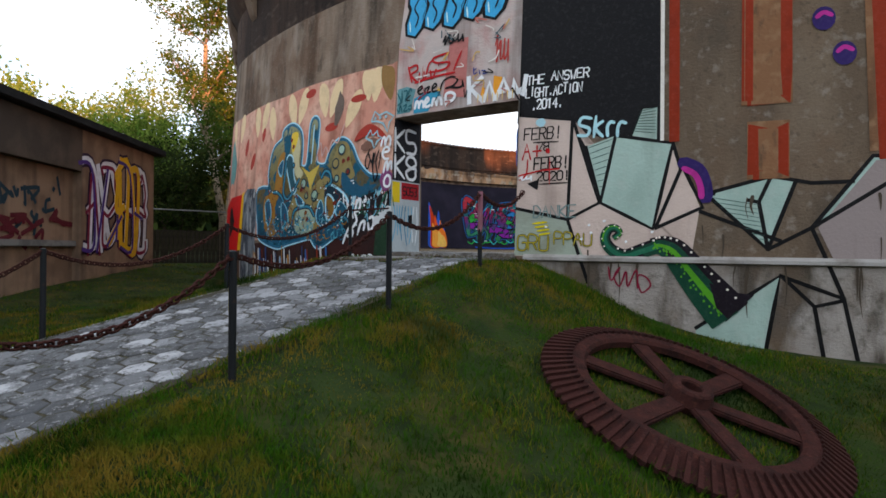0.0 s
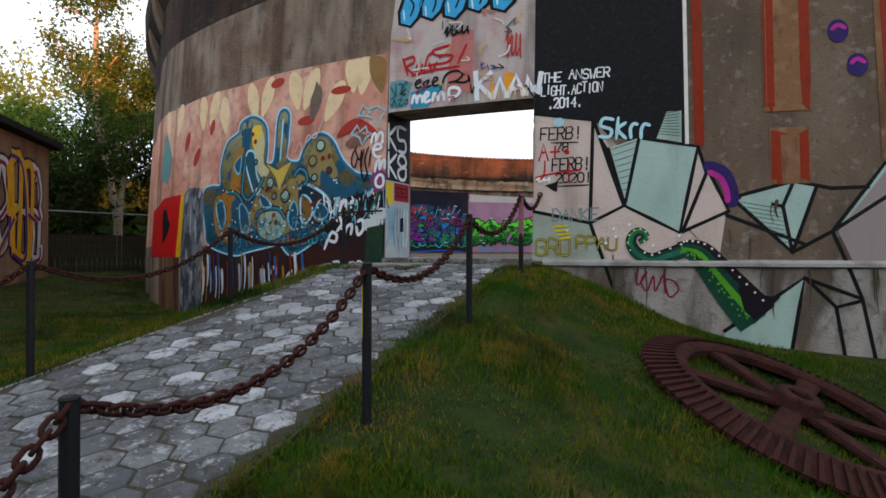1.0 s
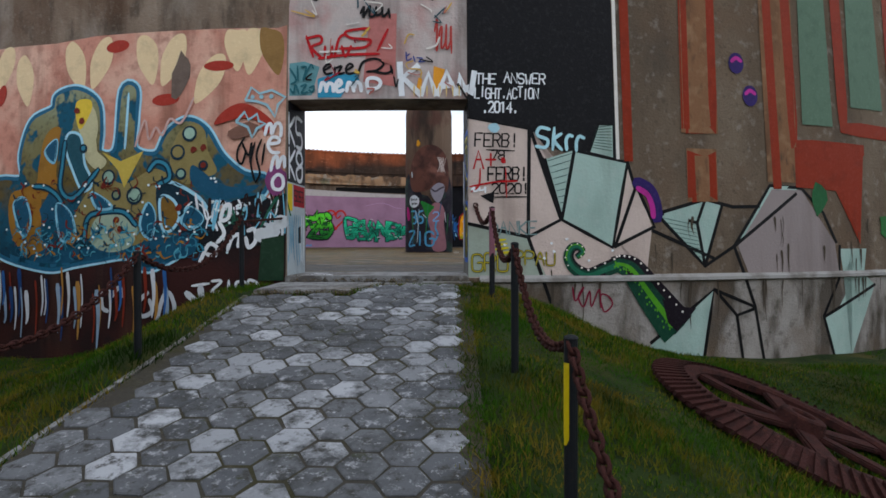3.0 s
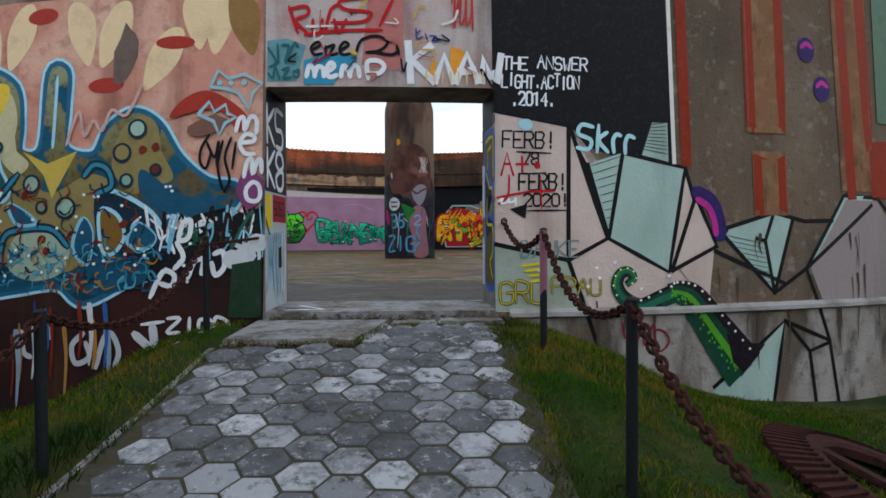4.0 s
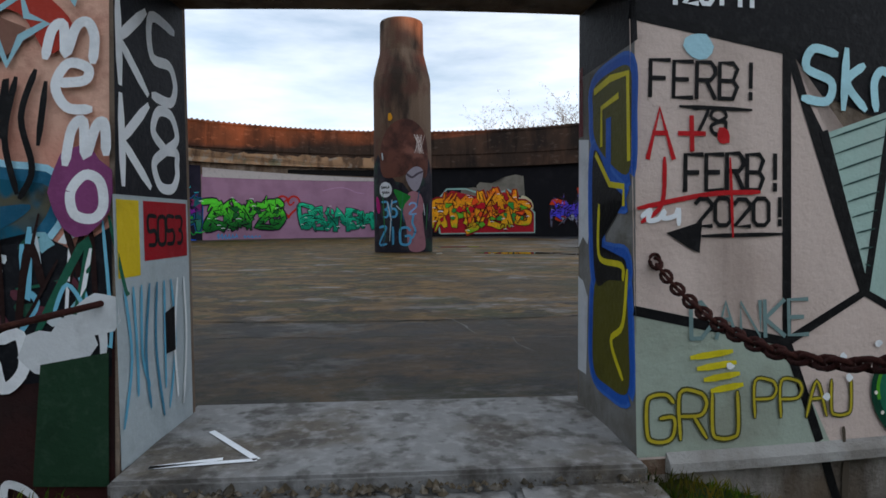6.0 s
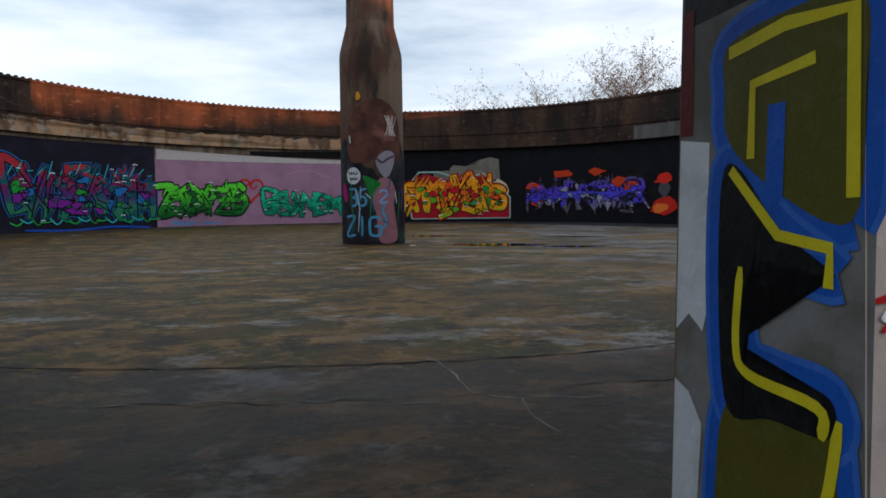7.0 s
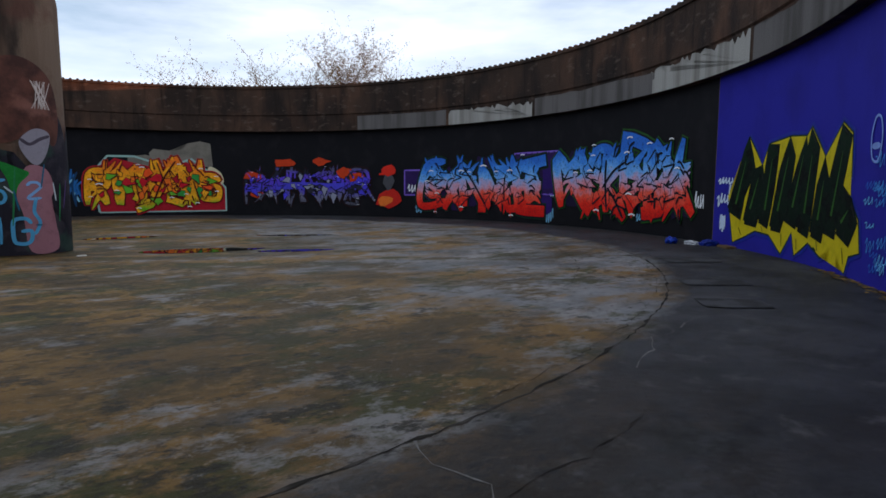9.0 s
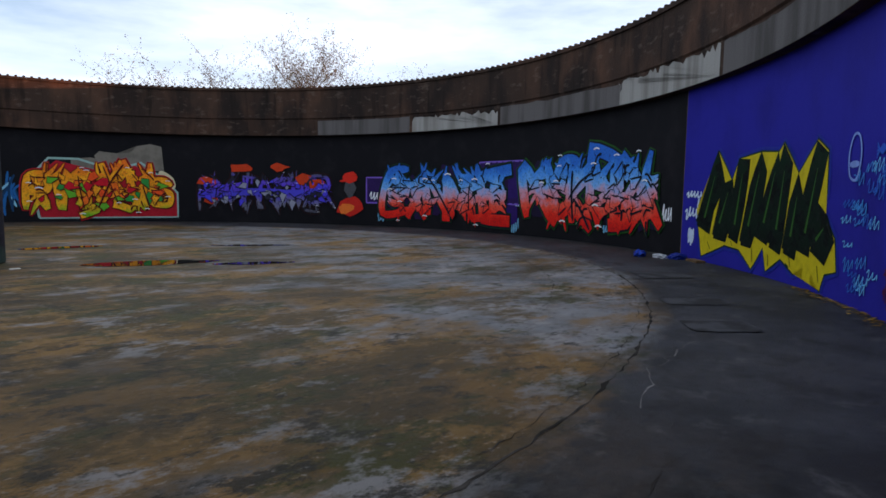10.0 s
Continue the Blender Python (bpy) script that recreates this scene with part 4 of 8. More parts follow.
for pts, closed in (("-4.42,1.72 -4.33,1.83 -4.18,1.85 -4.15,1.73 -4.01,1.84 -3.86,1.86 -3.77,1.80 -3.79,1.70", False), ("-4.24,1.61 -3.90,1.62 -3.86,1.67 -4.12,1.69 -4.29,1.60 -4.14,1.51 -3.84,1.50", False), ("-4.16,1.28 -4.07,1.42 -3.92,1.45 -3.89,1.31 -3.75,1.43 -3.64,1.44 -3.62,1.32", False), ("-4.09,1.16 -3.90,1.23 -3.70,1.20 -3.66,1.10 -3.80,1.05 -4.04,1.07", True)):
    tags.stroke(WHITE, o_(pts), 0.042, True, closed)
tags.done()

# --- over the doorway ---
over = Art("out", lintel, "graffiti", "tagged strip of pale concrete over the doorway", 0.002, 0.0014)
over.shape(M_LINTELPAINT, o_("-3.55,2.152 3.46,2.152 3.46,4.29 -3.2,4.29 -3.55,3.3"))
over.shape(spray("5f9398"), o_("-3.5,2.2 -2.6,2.2 -2.3,2.55 -2.9,2.62 -3.5,2.6"))
over.shape(spray("b5706a"), o_("-0.33,3.2 0.72,3.2 0.66,2.30 -0.59,2.36 -0.42,2.67"))
for k in range(5):
    uu = (-2.5 + k * 1.15) * K_OUT
    for m, w in ((INK, 0.42), (spray("2f9fd0"), 0.3)):
        over.stroke(m, [(uu - 0.05, 3.52 + 0.05 * (k % 2)), (uu + 0.06, 3.85), (uu - 0.02, 4.05)], w)
for k in range(5):
    uu = (-2.5 + k * 1.15) * K_OUT
    over.stroke(INK, [(uu, 3.55), (uu + 0.05, 3.7), (uu - 0.03, 3.85), (uu + 0.06, 4.0)], 0.03)
    over.stroke(spray("bfe6f2"), [(uu - 0.1, 3.5), (uu - 0.12, 3.65)], 0.025)
over.shape(spray("2b8fb0"), o_("-2.36,2.17 -2.37,2.40 -1.81,2.46 -0.85,2.45 -0.73,2.38 -1.29,2.34 -1.46,2.17"))
over.shape(spray("e0962c"), o_("1.57,2.41 1.71,2.39 1.67,2.20 1.46,2.23"))
over.shape(spray("e0962c"), o_("2.16,2.55 2.60,2.51 2.41,2.19 2.11,2.20"))
LETTERING = (
    (RED, 0.034, ("-2.83,2.93 -2.55,2.67", "-2.83,2.90 -2.31,2.93 -2.24,2.85 -2.62,2.79 -2.23,2.66", "-2.09,2.80 -2.06,2.67 -1.85,2.68 -1.80,2.80", "-1.71,2.67 -1.54,2.89 -1.29,2.95", "-1.43,2.80 -1.29,2.67 -1.06,2.80", "-0.38,3.02 -1.26,2.98 -1.08,2.90 -0.31,2.87 -0.56,2.78 -1.50,2.77", "0.37,3.00 -0.03,2.74", "-2.34,2.65 -1.29,2.69 0.04,2.70")),
    (INK, 0.030, ("-2.13,2.50 -1.86,2.55 -1.95,2.58 -2.13,2.53 -2.05,2.46 -1.80,2.47", "-1.69,2.54 -1.69,2.46", "-1.64,2.53 -1.43,2.55 -1.55,2.46 -1.32,2.47", "-1.25,2.50 -0.99,2.55 -1.12,2.58 -1.26,2.52 -1.18,2.46 -0.91,2.47", "-0.77,2.46 -0.59,2.60 -0.11,2.64 0.21,2.58 -0.04,2.50 -0.45,2.48", "-0.25,2.49 0.31,2.46 0.56,2.50", "0.49,2.55 0.56,2.46")),
    (WHITE, 0.046, ("-2.28,2.24 -2.19,2.35 -2.05,2.31 -2.02,2.24", "-2.02,2.27 -1.93,2.34 -1.77,2.32 -1.74,2.24", "-1.64,2.29 -1.43,2.34 -1.53,2.38 -1.67,2.31 -1.57,2.24 -1.34,2.26", "-1.22,2.24 -1.15,2.35 -0.99,2.30 -0.94,2.24", "-0.94,2.27 -0.86,2.35 -0.70,2.33 -0.65,2.24", "-0.38,2.22 -0.42,2.38 -0.11,2.40 0.10,2.35 -0.04,2.28 -0.39,2.27")),
    (WHITE, 0.075, ("0.84,2.58 0.92,2.20", "1.54,2.55 0.96,2.41 1.64,2.20", "1.67,2.20 1.96,2.46 2.24,2.20", "2.31,2.20 2.67,2.48 3.02,2.21", "2.43,2.30 2.89,2.32", "3.12,2.21 3.20,2.45 3.40,2.25")),
    (spray("1f5f68"), 0.024, ("-3.47,2.53 -3.21,2.39 -3.42,2.34", "-3.17,2.56 -3.14,2.38", "-3.03,2.55 -2.82,2.54 -2.94,2.38 -2.65,2.57 -2.54,2.53", "-3.45,2.28 -3.31,2.23 -3.24,2.33 -3.10,2.22", "-3.03,2.31 -2.82,2.33 -2.99,2.23 -2.75,2.24", "-2.68,2.29 -2.51,2.31 -2.54,2.24 -2.70,2.26")),
    (spray("2a3f86"), 0.016, ("1.09,2.72 1.12,2.62 1.30,2.64", "1.23,2.70 1.12,2.67", "1.37,2.67 1.44,2.60", "1.51,2.65 1.72,2.64 1.58,2.60 1.86,2.61")),
)
for m, w, texts in LETTERING:
    for text in texts:
        over.stroke(m, o_(text), w, w < 0.07)
scrawl(over, INK, -0.7 * K_OUT, 0.5 * K_OUT, 3.12, 3.3, 0.03, 5)
scrawl(over, spray("b03a34"), 2.2 * K_OUT, 2.9 * K_OUT, 2.62, 3.25, 0.022, 4)
for i in range(34):
    d, z = random.uniform(-3.3, 3.2), random.uniform(2.2, 3.4)
    over.stroke(spray(random.choice(["8c2430", "d9d4cc", "2f4f58", "161416", "b06a60", "c9a24a"])), [(d * K_OUT, z), (d * K_OUT + random.uniform(-0.12, 0.12), z + random.uniform(-0.1, 0.1)), (d * K_OUT + random.uniform(-0.18, 0.18), z + random.uniform(-0.14, 0.14))], random.uniform(0.008, 0.025))
for i in range(8):
    over.stroke(spray("dfc07a"), [((1.4 + 0.25 * i) * K_OUT, 2.3), ((1.4 + 0.25 * i) * K_OUT, 2.17)], 0.02, w_end=0.008)
over.done()

# --- outer wall, right of the doorway: black field and angular crystals ---
field = Art("out", wall, "mural", "black field over pale pink and teal angular crystals", 0.002)
M_RENDER = surface("grey_brown_rendered_concrete", (0.135, 0.098, 0.067), [((0.20, 0.152, 0.107), 0.8, 1.2, (1, 1, 0.4), 0.44, 0.64), ((0.09, 0.07, 0.052), 0.8, 1.6, (1, 1, 0.3), 0.50, 0.66), ((0.15, 0.095, 0.06), 0.6, 0.8, EVEN, 0.48, 0.62), ((0.33, 0.29, 0.25), 0.5, 7.0, EVEN, 0.56, 0.70), ((0.06, 0.048, 0.036), 0.5, 12.0, EVEN, 0.58, 0.72)], 0.9, 0, 0.6, 30)
M_PLINTH = surface("pale_stained_plinth", (0.31, 0.28, 0.25), [((0.40, 0.37, 0.34), 0.7, 1.8, EVEN, 0.46, 0.62), ((0.075, 0.06, 0.045), 0.9, 2.2, (1, 1, 0.3), 0.50, 0.62), ((0.16, 0.11, 0.07), 0.6, 1.0, EVEN, 0.50, 0.62), ((0.05, 0.045, 0.03), 0.6, 6.0, EVEN, 0.56, 0.70)], 0.9, 0, 0.6, 30)
field.shape(M_RENDER, o_("9.5,0.0 40,0.0 40,4.29 9.5,4.29"))
field.shape(M_PLINTH, o_("3.6,-1.85 40,-1.85 40,-0.09 3.6,-0.09"))
field.shape(spray("101013"), o_("3.47,1.9 9.45,1.3 9.3,4.29 3.47,4.29"))
field.shape(M_BEIGE, o_("3.47,-0.02 10.6,-0.02 10.9,0.6 9.9,1.4 9.3,1.45 8.3,1.53 7.7,1.54 6.5,1.42 5.9,1.74 5.9,1.82 3.47,1.93"))
field.shape(surface("greenish_paint", (0.34, 0.40, 0.33), [((0.25, 0.26, 0.20), 0.7, 2.5, EVEN, 0.45, 0.65)], 0.85, 0, 0.3, 25), o_("3.47,-0.01 6.5,-0.01 5.8,0.46 3.7,0.62 3.47,0.62"))
field.shape(spray("101013"), o_("5.98,1.72 6.5,1.42 7.1,0.72 7.0,0.75"))
for quad in ("7.7,1.54 9.9,1.40 9.2,0.34 7.2,0.68", "6.5,1.42 7.7,1.54 7.2,0.68", "8.7,1.87 9.3,1.88 9.3,1.45 8.3,1.53", "11.1,0.76 13.3,0.95 14.1,0.89 13.2,0.10", "14.6,0.35 16.5,1.15 18.0,1.15 17.9,1.05", "10.8,-0.85 13.6,-0.20 13.1,-1.2 10.8,-1.2", "20.3,0.31 22.0,0.31 20.2,-0.5 19.3,-0.6 20.0,-1.2 21.0,-1.2 22.5,-0.2"):
    field.shape(M_TEAL, o_(quad))
field.shape(surface("mauve_grey_paint", (0.30, 0.25, 0.24), [((0.14, 0.11, 0.10), 0.7, 2.2, STREAK, 0.5, 0.7)], 0.85, 0, 0.3, 25), o_("16.6,1.1 18.2,1.1 20.0,0.4 20.2,-0.02 15.3,-0.02 14.8,0.35"))
for s in ("5.9,1.80 5.8,0.47", "3.5,1.93 5.9,1.80", "3.5,0.63 5.8,0.47 7.1,0.68 5.95,1.78", "7.7,1.54 9.9,1.40 9.2,0.34 7.15,0.68 7.7,1.54", "6.5,1.42 7.15,0.68", "9.9,1.40 10.2,1.07 9.3,0.35", "9.3,0.35 11.0,0.60 10.2,1.15", "11.1,0.76 13.3,0.95 14.6,0.86 15.9,0.87", "11.1,0.76 13.2,0.10 14.6,0.35 17.9,1.05", "13.3,0.95 12.9,0.65 13.2,0.10", "12.9,0.65 11.1,0.78", "14.1,0.89 13.2,0.10", "14.6,0.35 16.5,1.15 18.2,1.13 19.4,0.8 20.1,0.4", "8.3,1.53 8.7,1.87 9.3,1.88", "5.8,0.47 6.7,-0.35", "10.8,-0.85 13.6,-0.20 13.1,-1.2", "13.6,-0.20 15.6,-0.44 16.1,-1.2", "13.7,-0.22 14.7,-0.54 15.6,-0.46", "14.7,-0.54 15.0,-1.1", "14.6,0.35 15.6,-0.44", "10.9,0.55 13.6,0.2", "20.3,0.35 20.2,-0.1 19.3,-0.6 20.0,-1.2", "22.5,-0.2 19.3,-0.62"):
    field.stroke(INK, o_(s), 0.045, False)
for i in range(9):
    t = i / 9
    field.stroke(spray("2f4a45"), [((6.6 + 0.62 * t) * K_OUT, 1.40 - 0.66 * t), ((7.6 - 0.42 * t) * K_OUT, 1.50 - 0.78 * t)], 0.009)
    field.stroke(spray("2f4a45"), [((8.65 - 0.3 * t) * K_OUT, 1.83 - 0.28 * t), (9.25 * K_OUT, 1.86 - 0.36 * t)], 0.009)
    field.stroke(spray("3a5852"), [((11.2 + 1.9 * t) * K_OUT, 0.72 - 0.56 * t), ((12.85 + 0.3 * t) * K_OUT, 0.62 - 0.46 * t)], 0.008)
field.stroke(spray("d8d4cc"), o_("9.42,4.28 9.5,1.45"), 0.045, False)
orange = spray("86290f")
field.stroke(orange, o_("9.85,4.28 9.95,1.45"), 0.12, False)
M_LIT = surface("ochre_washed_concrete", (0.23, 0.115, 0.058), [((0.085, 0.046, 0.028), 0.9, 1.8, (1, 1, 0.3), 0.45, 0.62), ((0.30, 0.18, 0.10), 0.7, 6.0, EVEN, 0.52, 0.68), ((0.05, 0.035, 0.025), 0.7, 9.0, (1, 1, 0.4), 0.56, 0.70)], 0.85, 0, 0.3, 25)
for d0, d1, z0, z1 in ((12.3, 14.0, 1.8, 4.28), (12.5, 13.9, 0.92, 1.6)):
    field.shape(M_LIT, [(d0 * K_OUT, z0), (d1 * K_OUT, z0), (d1 * K_OUT, z1), (d0 * K_OUT, z1)])
    field.stroke(orange, [((d0 + 0.2) * K_OUT, z0 + 0.05), ((d1 - 0.2) * K_OUT, z0 + 0.05), ((d1 - 0.2) * K_OUT, z1 - 0.06), ((d0 + 0.2) * K_OUT, z1 - 0.06)], 0.12, False, True)
field.shape(M_LIT, o_("16.4,1.2 18.0,1.2 18.0,4.28 16.2,4.28"))
field.stroke(orange, o_("16.6,4.28 16.9,1.15"), 0.14, False)
field.stroke(orange, o_("17.6,4.28 17.9,1.72 22.0,1.7"), 0.16, False)
field.shape(orange, o_("17.9,1.68 22.1,1.72 21.6,0.37 20.2,1.11 17.9,1.14"))
field.stroke(orange, o_("20.6,4.28 20.9,2.0 26.0,1.95"), 0.2, False)
field.stroke(orange, o_("24.2,4.28 24.4,2.0"), 0.16, False)
field.shape(spray("55705c"), o_("18.4,2.0 20.2,2.0 19.9,4.28 18.4,4.28"))
field.shape(spray("55705c"), o_("21.4,2.3 23.6,2.3 23.2,4.28 21.3,4.28"))
field.blob(spray("1d5a33"), 19.2 * K_OUT, 0.98, 0.16, 0.2, 0, 10, 0.3)
field.blob(spray("2a6b36"), 23.6 * K_OUT, 0.64, 0.2, 0.18, 0, 10, 0.3)
violet, magenta = spray("2c1c5a"), spray("b32a8a")
for d, z in ((15.0, 2.75), (15.65, 2.33)):
    field.blob(violet, d * K_OUT, z, 0.12, 0.14)
    field.stroke(magenta, [(d * K_OUT - 0.07, z + 0.02), (d * K_OUT, z + 0.07), (d * K_OUT + 0.08, z + 0.03)], 0.05)
field.stroke(violet, o_("10.25,1.15 10.8,1.06 11.05,0.88 11.1,0.7"), 0.16)
field.stroke(magenta, o_("10.3,1.08 10.7,1.0 10.9,0.86 10.95,0.72"), 0.07)
TENT = o_("7.75,0.23 7.97,0.29 7.79,0.36 7.49,0.34 7.34,0.22 7.58,0.08 8.15,-0.01 8.80,0.05 9.43,0.12")
TENT_END = o_("9.30,0.12 9.62,0.10 9.95,0.03 10.45,-0.19 11.0,-0.42 11.6,-0.66")
M_SUCKER, M_LIME = spray("e4dcd0"), spray("4a9420")


def beside(line, w0, w1, side):
    """A line shifted sideways by a width that grows along it."""
    out = []
    for i, (u, z) in enumerate(line):
        a, b = line[max(i - 1, 0)], line[min(i + 1, len(line) - 1)]
        d = math.hypot(b[0] - a[0], b[1] - a[1]) or 1e-6
        w = (w0 + (w1 - w0) * i / (len(line) - 1)) * side
        out.append((u - (b[1] - a[1]) / d * w, z + (b[0] - a[0]) / d * w))
    return out


arm, arm_end = smooth_line(TENT), smooth_line(TENT_END)
field.stroke(spray("160f18"), beside(arm, 0.012, 0.03, 1), 0.06, False, False, 0.17)
field.stroke(spray("160f18"), beside(arm_end, 0.03, 0.15, 1), 0.17, False, False, 0.34)
field.stroke(spray("0a3d2c"), arm, 0.055, False, False, 0.16)
field.stroke(spray("0a3d2c"), arm_end, 0.16, False, False, 0.36)
field.stroke(spray("17634a"), beside(arm, 0.005, 0.01, 1), 0.02, False, False, 0.07)
field.stroke(M_LIME, beside(arm[:22], 0.012, 0.016, -1), 0.008, False, False, 0.02)
field.stroke(M_LIME, beside(arm_end, 0.02, 0.05, 1), 0.03, False, False, 0.085)
random.seed(77)
for i, (u, z) in enumerate(beside(arm_end, 0.0, -0.02, 1)):
    for k in range(2):
        field.blob(M_LIME, u + random.uniform(-0.05, 0.05), z + random.uniform(-0.05, 0.05), 0.012, 0.016, 0, 7)
for i, (u, z) in enumerate(beside(arm, 0.024, 0.095, 1)):
    if i > 24 and i % 3 == 0:
        field.blob(M_SUCKER, u, z, 0.014, 0.013, 0, 8)
for u, z in beside(arm[2:24:3], -0.02, -0.03, 1):
    field.blob(M_SUCKER, u, z, 0.010, 0.010, 0, 8)
for i, (u, z) in enumerate(beside(arm_end, 0.11, 0.26, 1)):
    if i % 2 == 0:
        field.blob(M_SUCKER, u, z, 0.015, 0.014, 0, 8)
field.shape(spray("160f18"), o_("11.25,-0.30 11.9,-0.40 12.77,-0.43 11.9,-0.72 11.5,-0.60"))
field.done()

N_TAIL = o_("3.47,2.30 3.61,2.20 3.75,2.48")
words = Art("out", wall, "graffiti", "handwritten white and black lettering on the painted wall", 0.0065)
random.seed(8)
words.stroke(WHITE, N_TAIL, 0.07, False)
word(words, WHITE, "THE ANSWER", 3.80 * K_OUT, 2.35, 0.125, 0.88, 0.019, 0.05, 0.018, False)
word(words, WHITE, "LIGHT.ACTION", 3.76 * K_OUT, 2.17, 0.125, 0.80, 0.019, 0.05, 0.016, False)
word(words, WHITE, ".2014.", 4.06 * K_OUT, 1.99, 0.13, 0.45, 0.024, 0.02, 0.004, False)
words.blob(spray("9fc9d4"), 4.5 * K_OUT, 1.8, 0.07, 0.06, 0, 12, 0.1)
word(words, INK, "FERB!", 3.75 * K_OUT, 1.57, 0.16, 0.55, 0.02, 0.04, 0.004, False)
words.stroke(INK, o_("4.2,1.53 5.3,1.52"), 0.018)
word(words, INK, "78", 4.4 * K_OUT, 1.41, 0.11, 0.17, 0.016, 0.02, 0.0)
word(words, RED, "A+", 3.7 * K_OUT, 1.3, 0.22, 0.3, 0.022, 0.0, 0.0, False)
words.stroke(RED, o_("3.95,1.3 3.9,1.1 3.6,1.02"), 0.02)
words.blob(RED, 4.85 * K_OUT, 1.4, 0.035, 0.04, 0, 9, 0.2)
word(words, INK, "FERB!", 4.25 * K_OUT, 1.16, 0.16, 0.5, 0.022, 0.03, 0.004, False)
words.stroke(RED, o_("3.55,1.08 4.6,1.14 5.4,1.15"), 0.022)
word(words, INK, "2020!", 4.4 * K_OUT, 1.0, 0.12, 0.47, 0.02, 0.02, 0.004, False)
words.stroke(INK, o_("4.5,0.955 5.75,0.96"), 0.018)
words.stroke(RED, o_("4.95,1.3 4.97,0.95"), 0.014)
scrawl(words, WHITE, 3.6 * K_OUT, 4.2 * K_OUT, 1.0, 1.1, 0.022, 3)
words.shape(INK, o_("3.95,0.97 4.5,1.02 4.45,0.88 4.3,0.9"))
sk = spray("a9d6de")
for pts in ("6.71,1.79 6.33,1.81 6.21,1.72 6.62,1.66 6.54,1.57 6.15,1.58", "6.90,1.81 6.82,1.54", "7.18,1.74 6.89,1.66 7.19,1.54", "7.39,1.54 7.37,1.66 7.49,1.72 7.64,1.71", "7.78,1.53 7.79,1.64 7.91,1.71 8.11,1.69"):
    words.stroke(sk, o_(pts), 0.042)
word(words, spray("6d8584"), "DANKE", 4.3 * K_OUT, 0.5, 0.16, 0.6, 0.02, 0.0, 0.004, False)
for m, w in ((spray("4a4a2a"), 0.030), (spray("b0a028"), 0.014)):
    random.seed(12)
    word(words, m, "GRU", 3.62 * K_OUT, 0.06, 0.20, 0.46, w, 0.0, 0.012)
    word(words, m, "PPAU", 5.25 * K_OUT, 0.13, 0.16, 0.52, w * 0.8, 0.03, 0.012)
for i in range(4):
    words.stroke(spray("c9bb1e"), o_("%.2f,%.2f %.2f,%.2f" % (4.3 + 0.1 * i, 0.42 - 0.05 * i, 4.9 + 0.05 * i, 0.44 - 0.05 * i)), 0.03)
words.stroke(spray("7c1430"), o_("7.53,-0.14 7.65,-0.31 7.99,-0.14 7.76,-0.26 7.98,-0.38 8.22,-0.19 8.29,-0.38 8.61,-0.17 8.68,-0.40 8.68,-0.24 8.99,-0.26 9.15,-0.36 8.83,-0.45 8.68,-0.33"), 0.02)
for i in range(7):
    words.blob(spray("dfe3e6"), random.uniform(3.8, 9.5) * K_OUT, random.uniform(0.15, 0.45), 0.02, 0.018, 0, 8, 0.2)
words.done()

grime = Art("out", wall, "grime", "dark damp streaks above and below the plinth ledge", 0.0125)
M_GRIME = surface("black_damp_stain", (0.075, 0.058, 0.042), [((0.075, 0.06, 0.045), 0.8, 6.0, (1, 1, 0.3), 0.45, 0.6)], 0.95)
random.seed(17)
for i in range(46):
    d = random.uniform(6.5, 26)
    if random.random() < 0.55:
        z, ln = -0.1, random.uniform(0.12, 0.6)
    else:
        z, ln = random.uniform(0.15, 0.75) if d > 10 else random.uniform(0.02, 0.15), random.uniform(0.1, 0.4)
    w = random.uniform(0.01, 0.05)
    grime.stroke(M_GRIME, [(d * K_OUT, z), (d * K_OUT + random.uniform(-0.02, 0.02), z - ln * 0.5), (d * K_OUT + random.uniform(-0.02, 0.02), z - ln)], w, True, False, 0.004)
grime.done()

# --- reveals of the doorway ---
jr = Art("jamb_r", wall, "graffiti", "blue, yellow and black letters on grey doorway reveal", 0.004)
grey = surface("grey_reveal_paint", (0.20, 0.20, 0.19), [((0.10, 0.09, 0.07), 0.7, 4.0, EVEN, 0.45, 0.65)], 0.8, 0, 0.3, 30)
jr.shape(grey, [(-17.96, 0.0), (-17.24, 0.0), (-17.24, 2.14), (-17.9, 2.14)])
jr.shape(spray("0d0d10"), [(-17.94, 1.8), (-17.24, 1.8), (-17.24, 2.13), (-17.9, 2.13)])
jr.shape(spray("c4c8cc"), [(-17.385, 0.95), (-17.37, 0.9), (-17.30, 0.94), (-17.235, 0.88), (-17.235, 1.47), (-17.38, 1.45)])
jr.shape(spray("5a1016"), [(-17.3, 1.48), (-17.235, 1.48), (-17.235, 1.85), (-17.29, 1.85)])
jr.shape(spray("b9bec2"), [(-17.36, 0.2), (-17.235, 0.2), (-17.235, 0.72), (-17.31, 0.70), (-17.38, 0.62)])
blue, olive, yellow = spray("1450a8"), spray("4c4a12"), spray("c4b81c")
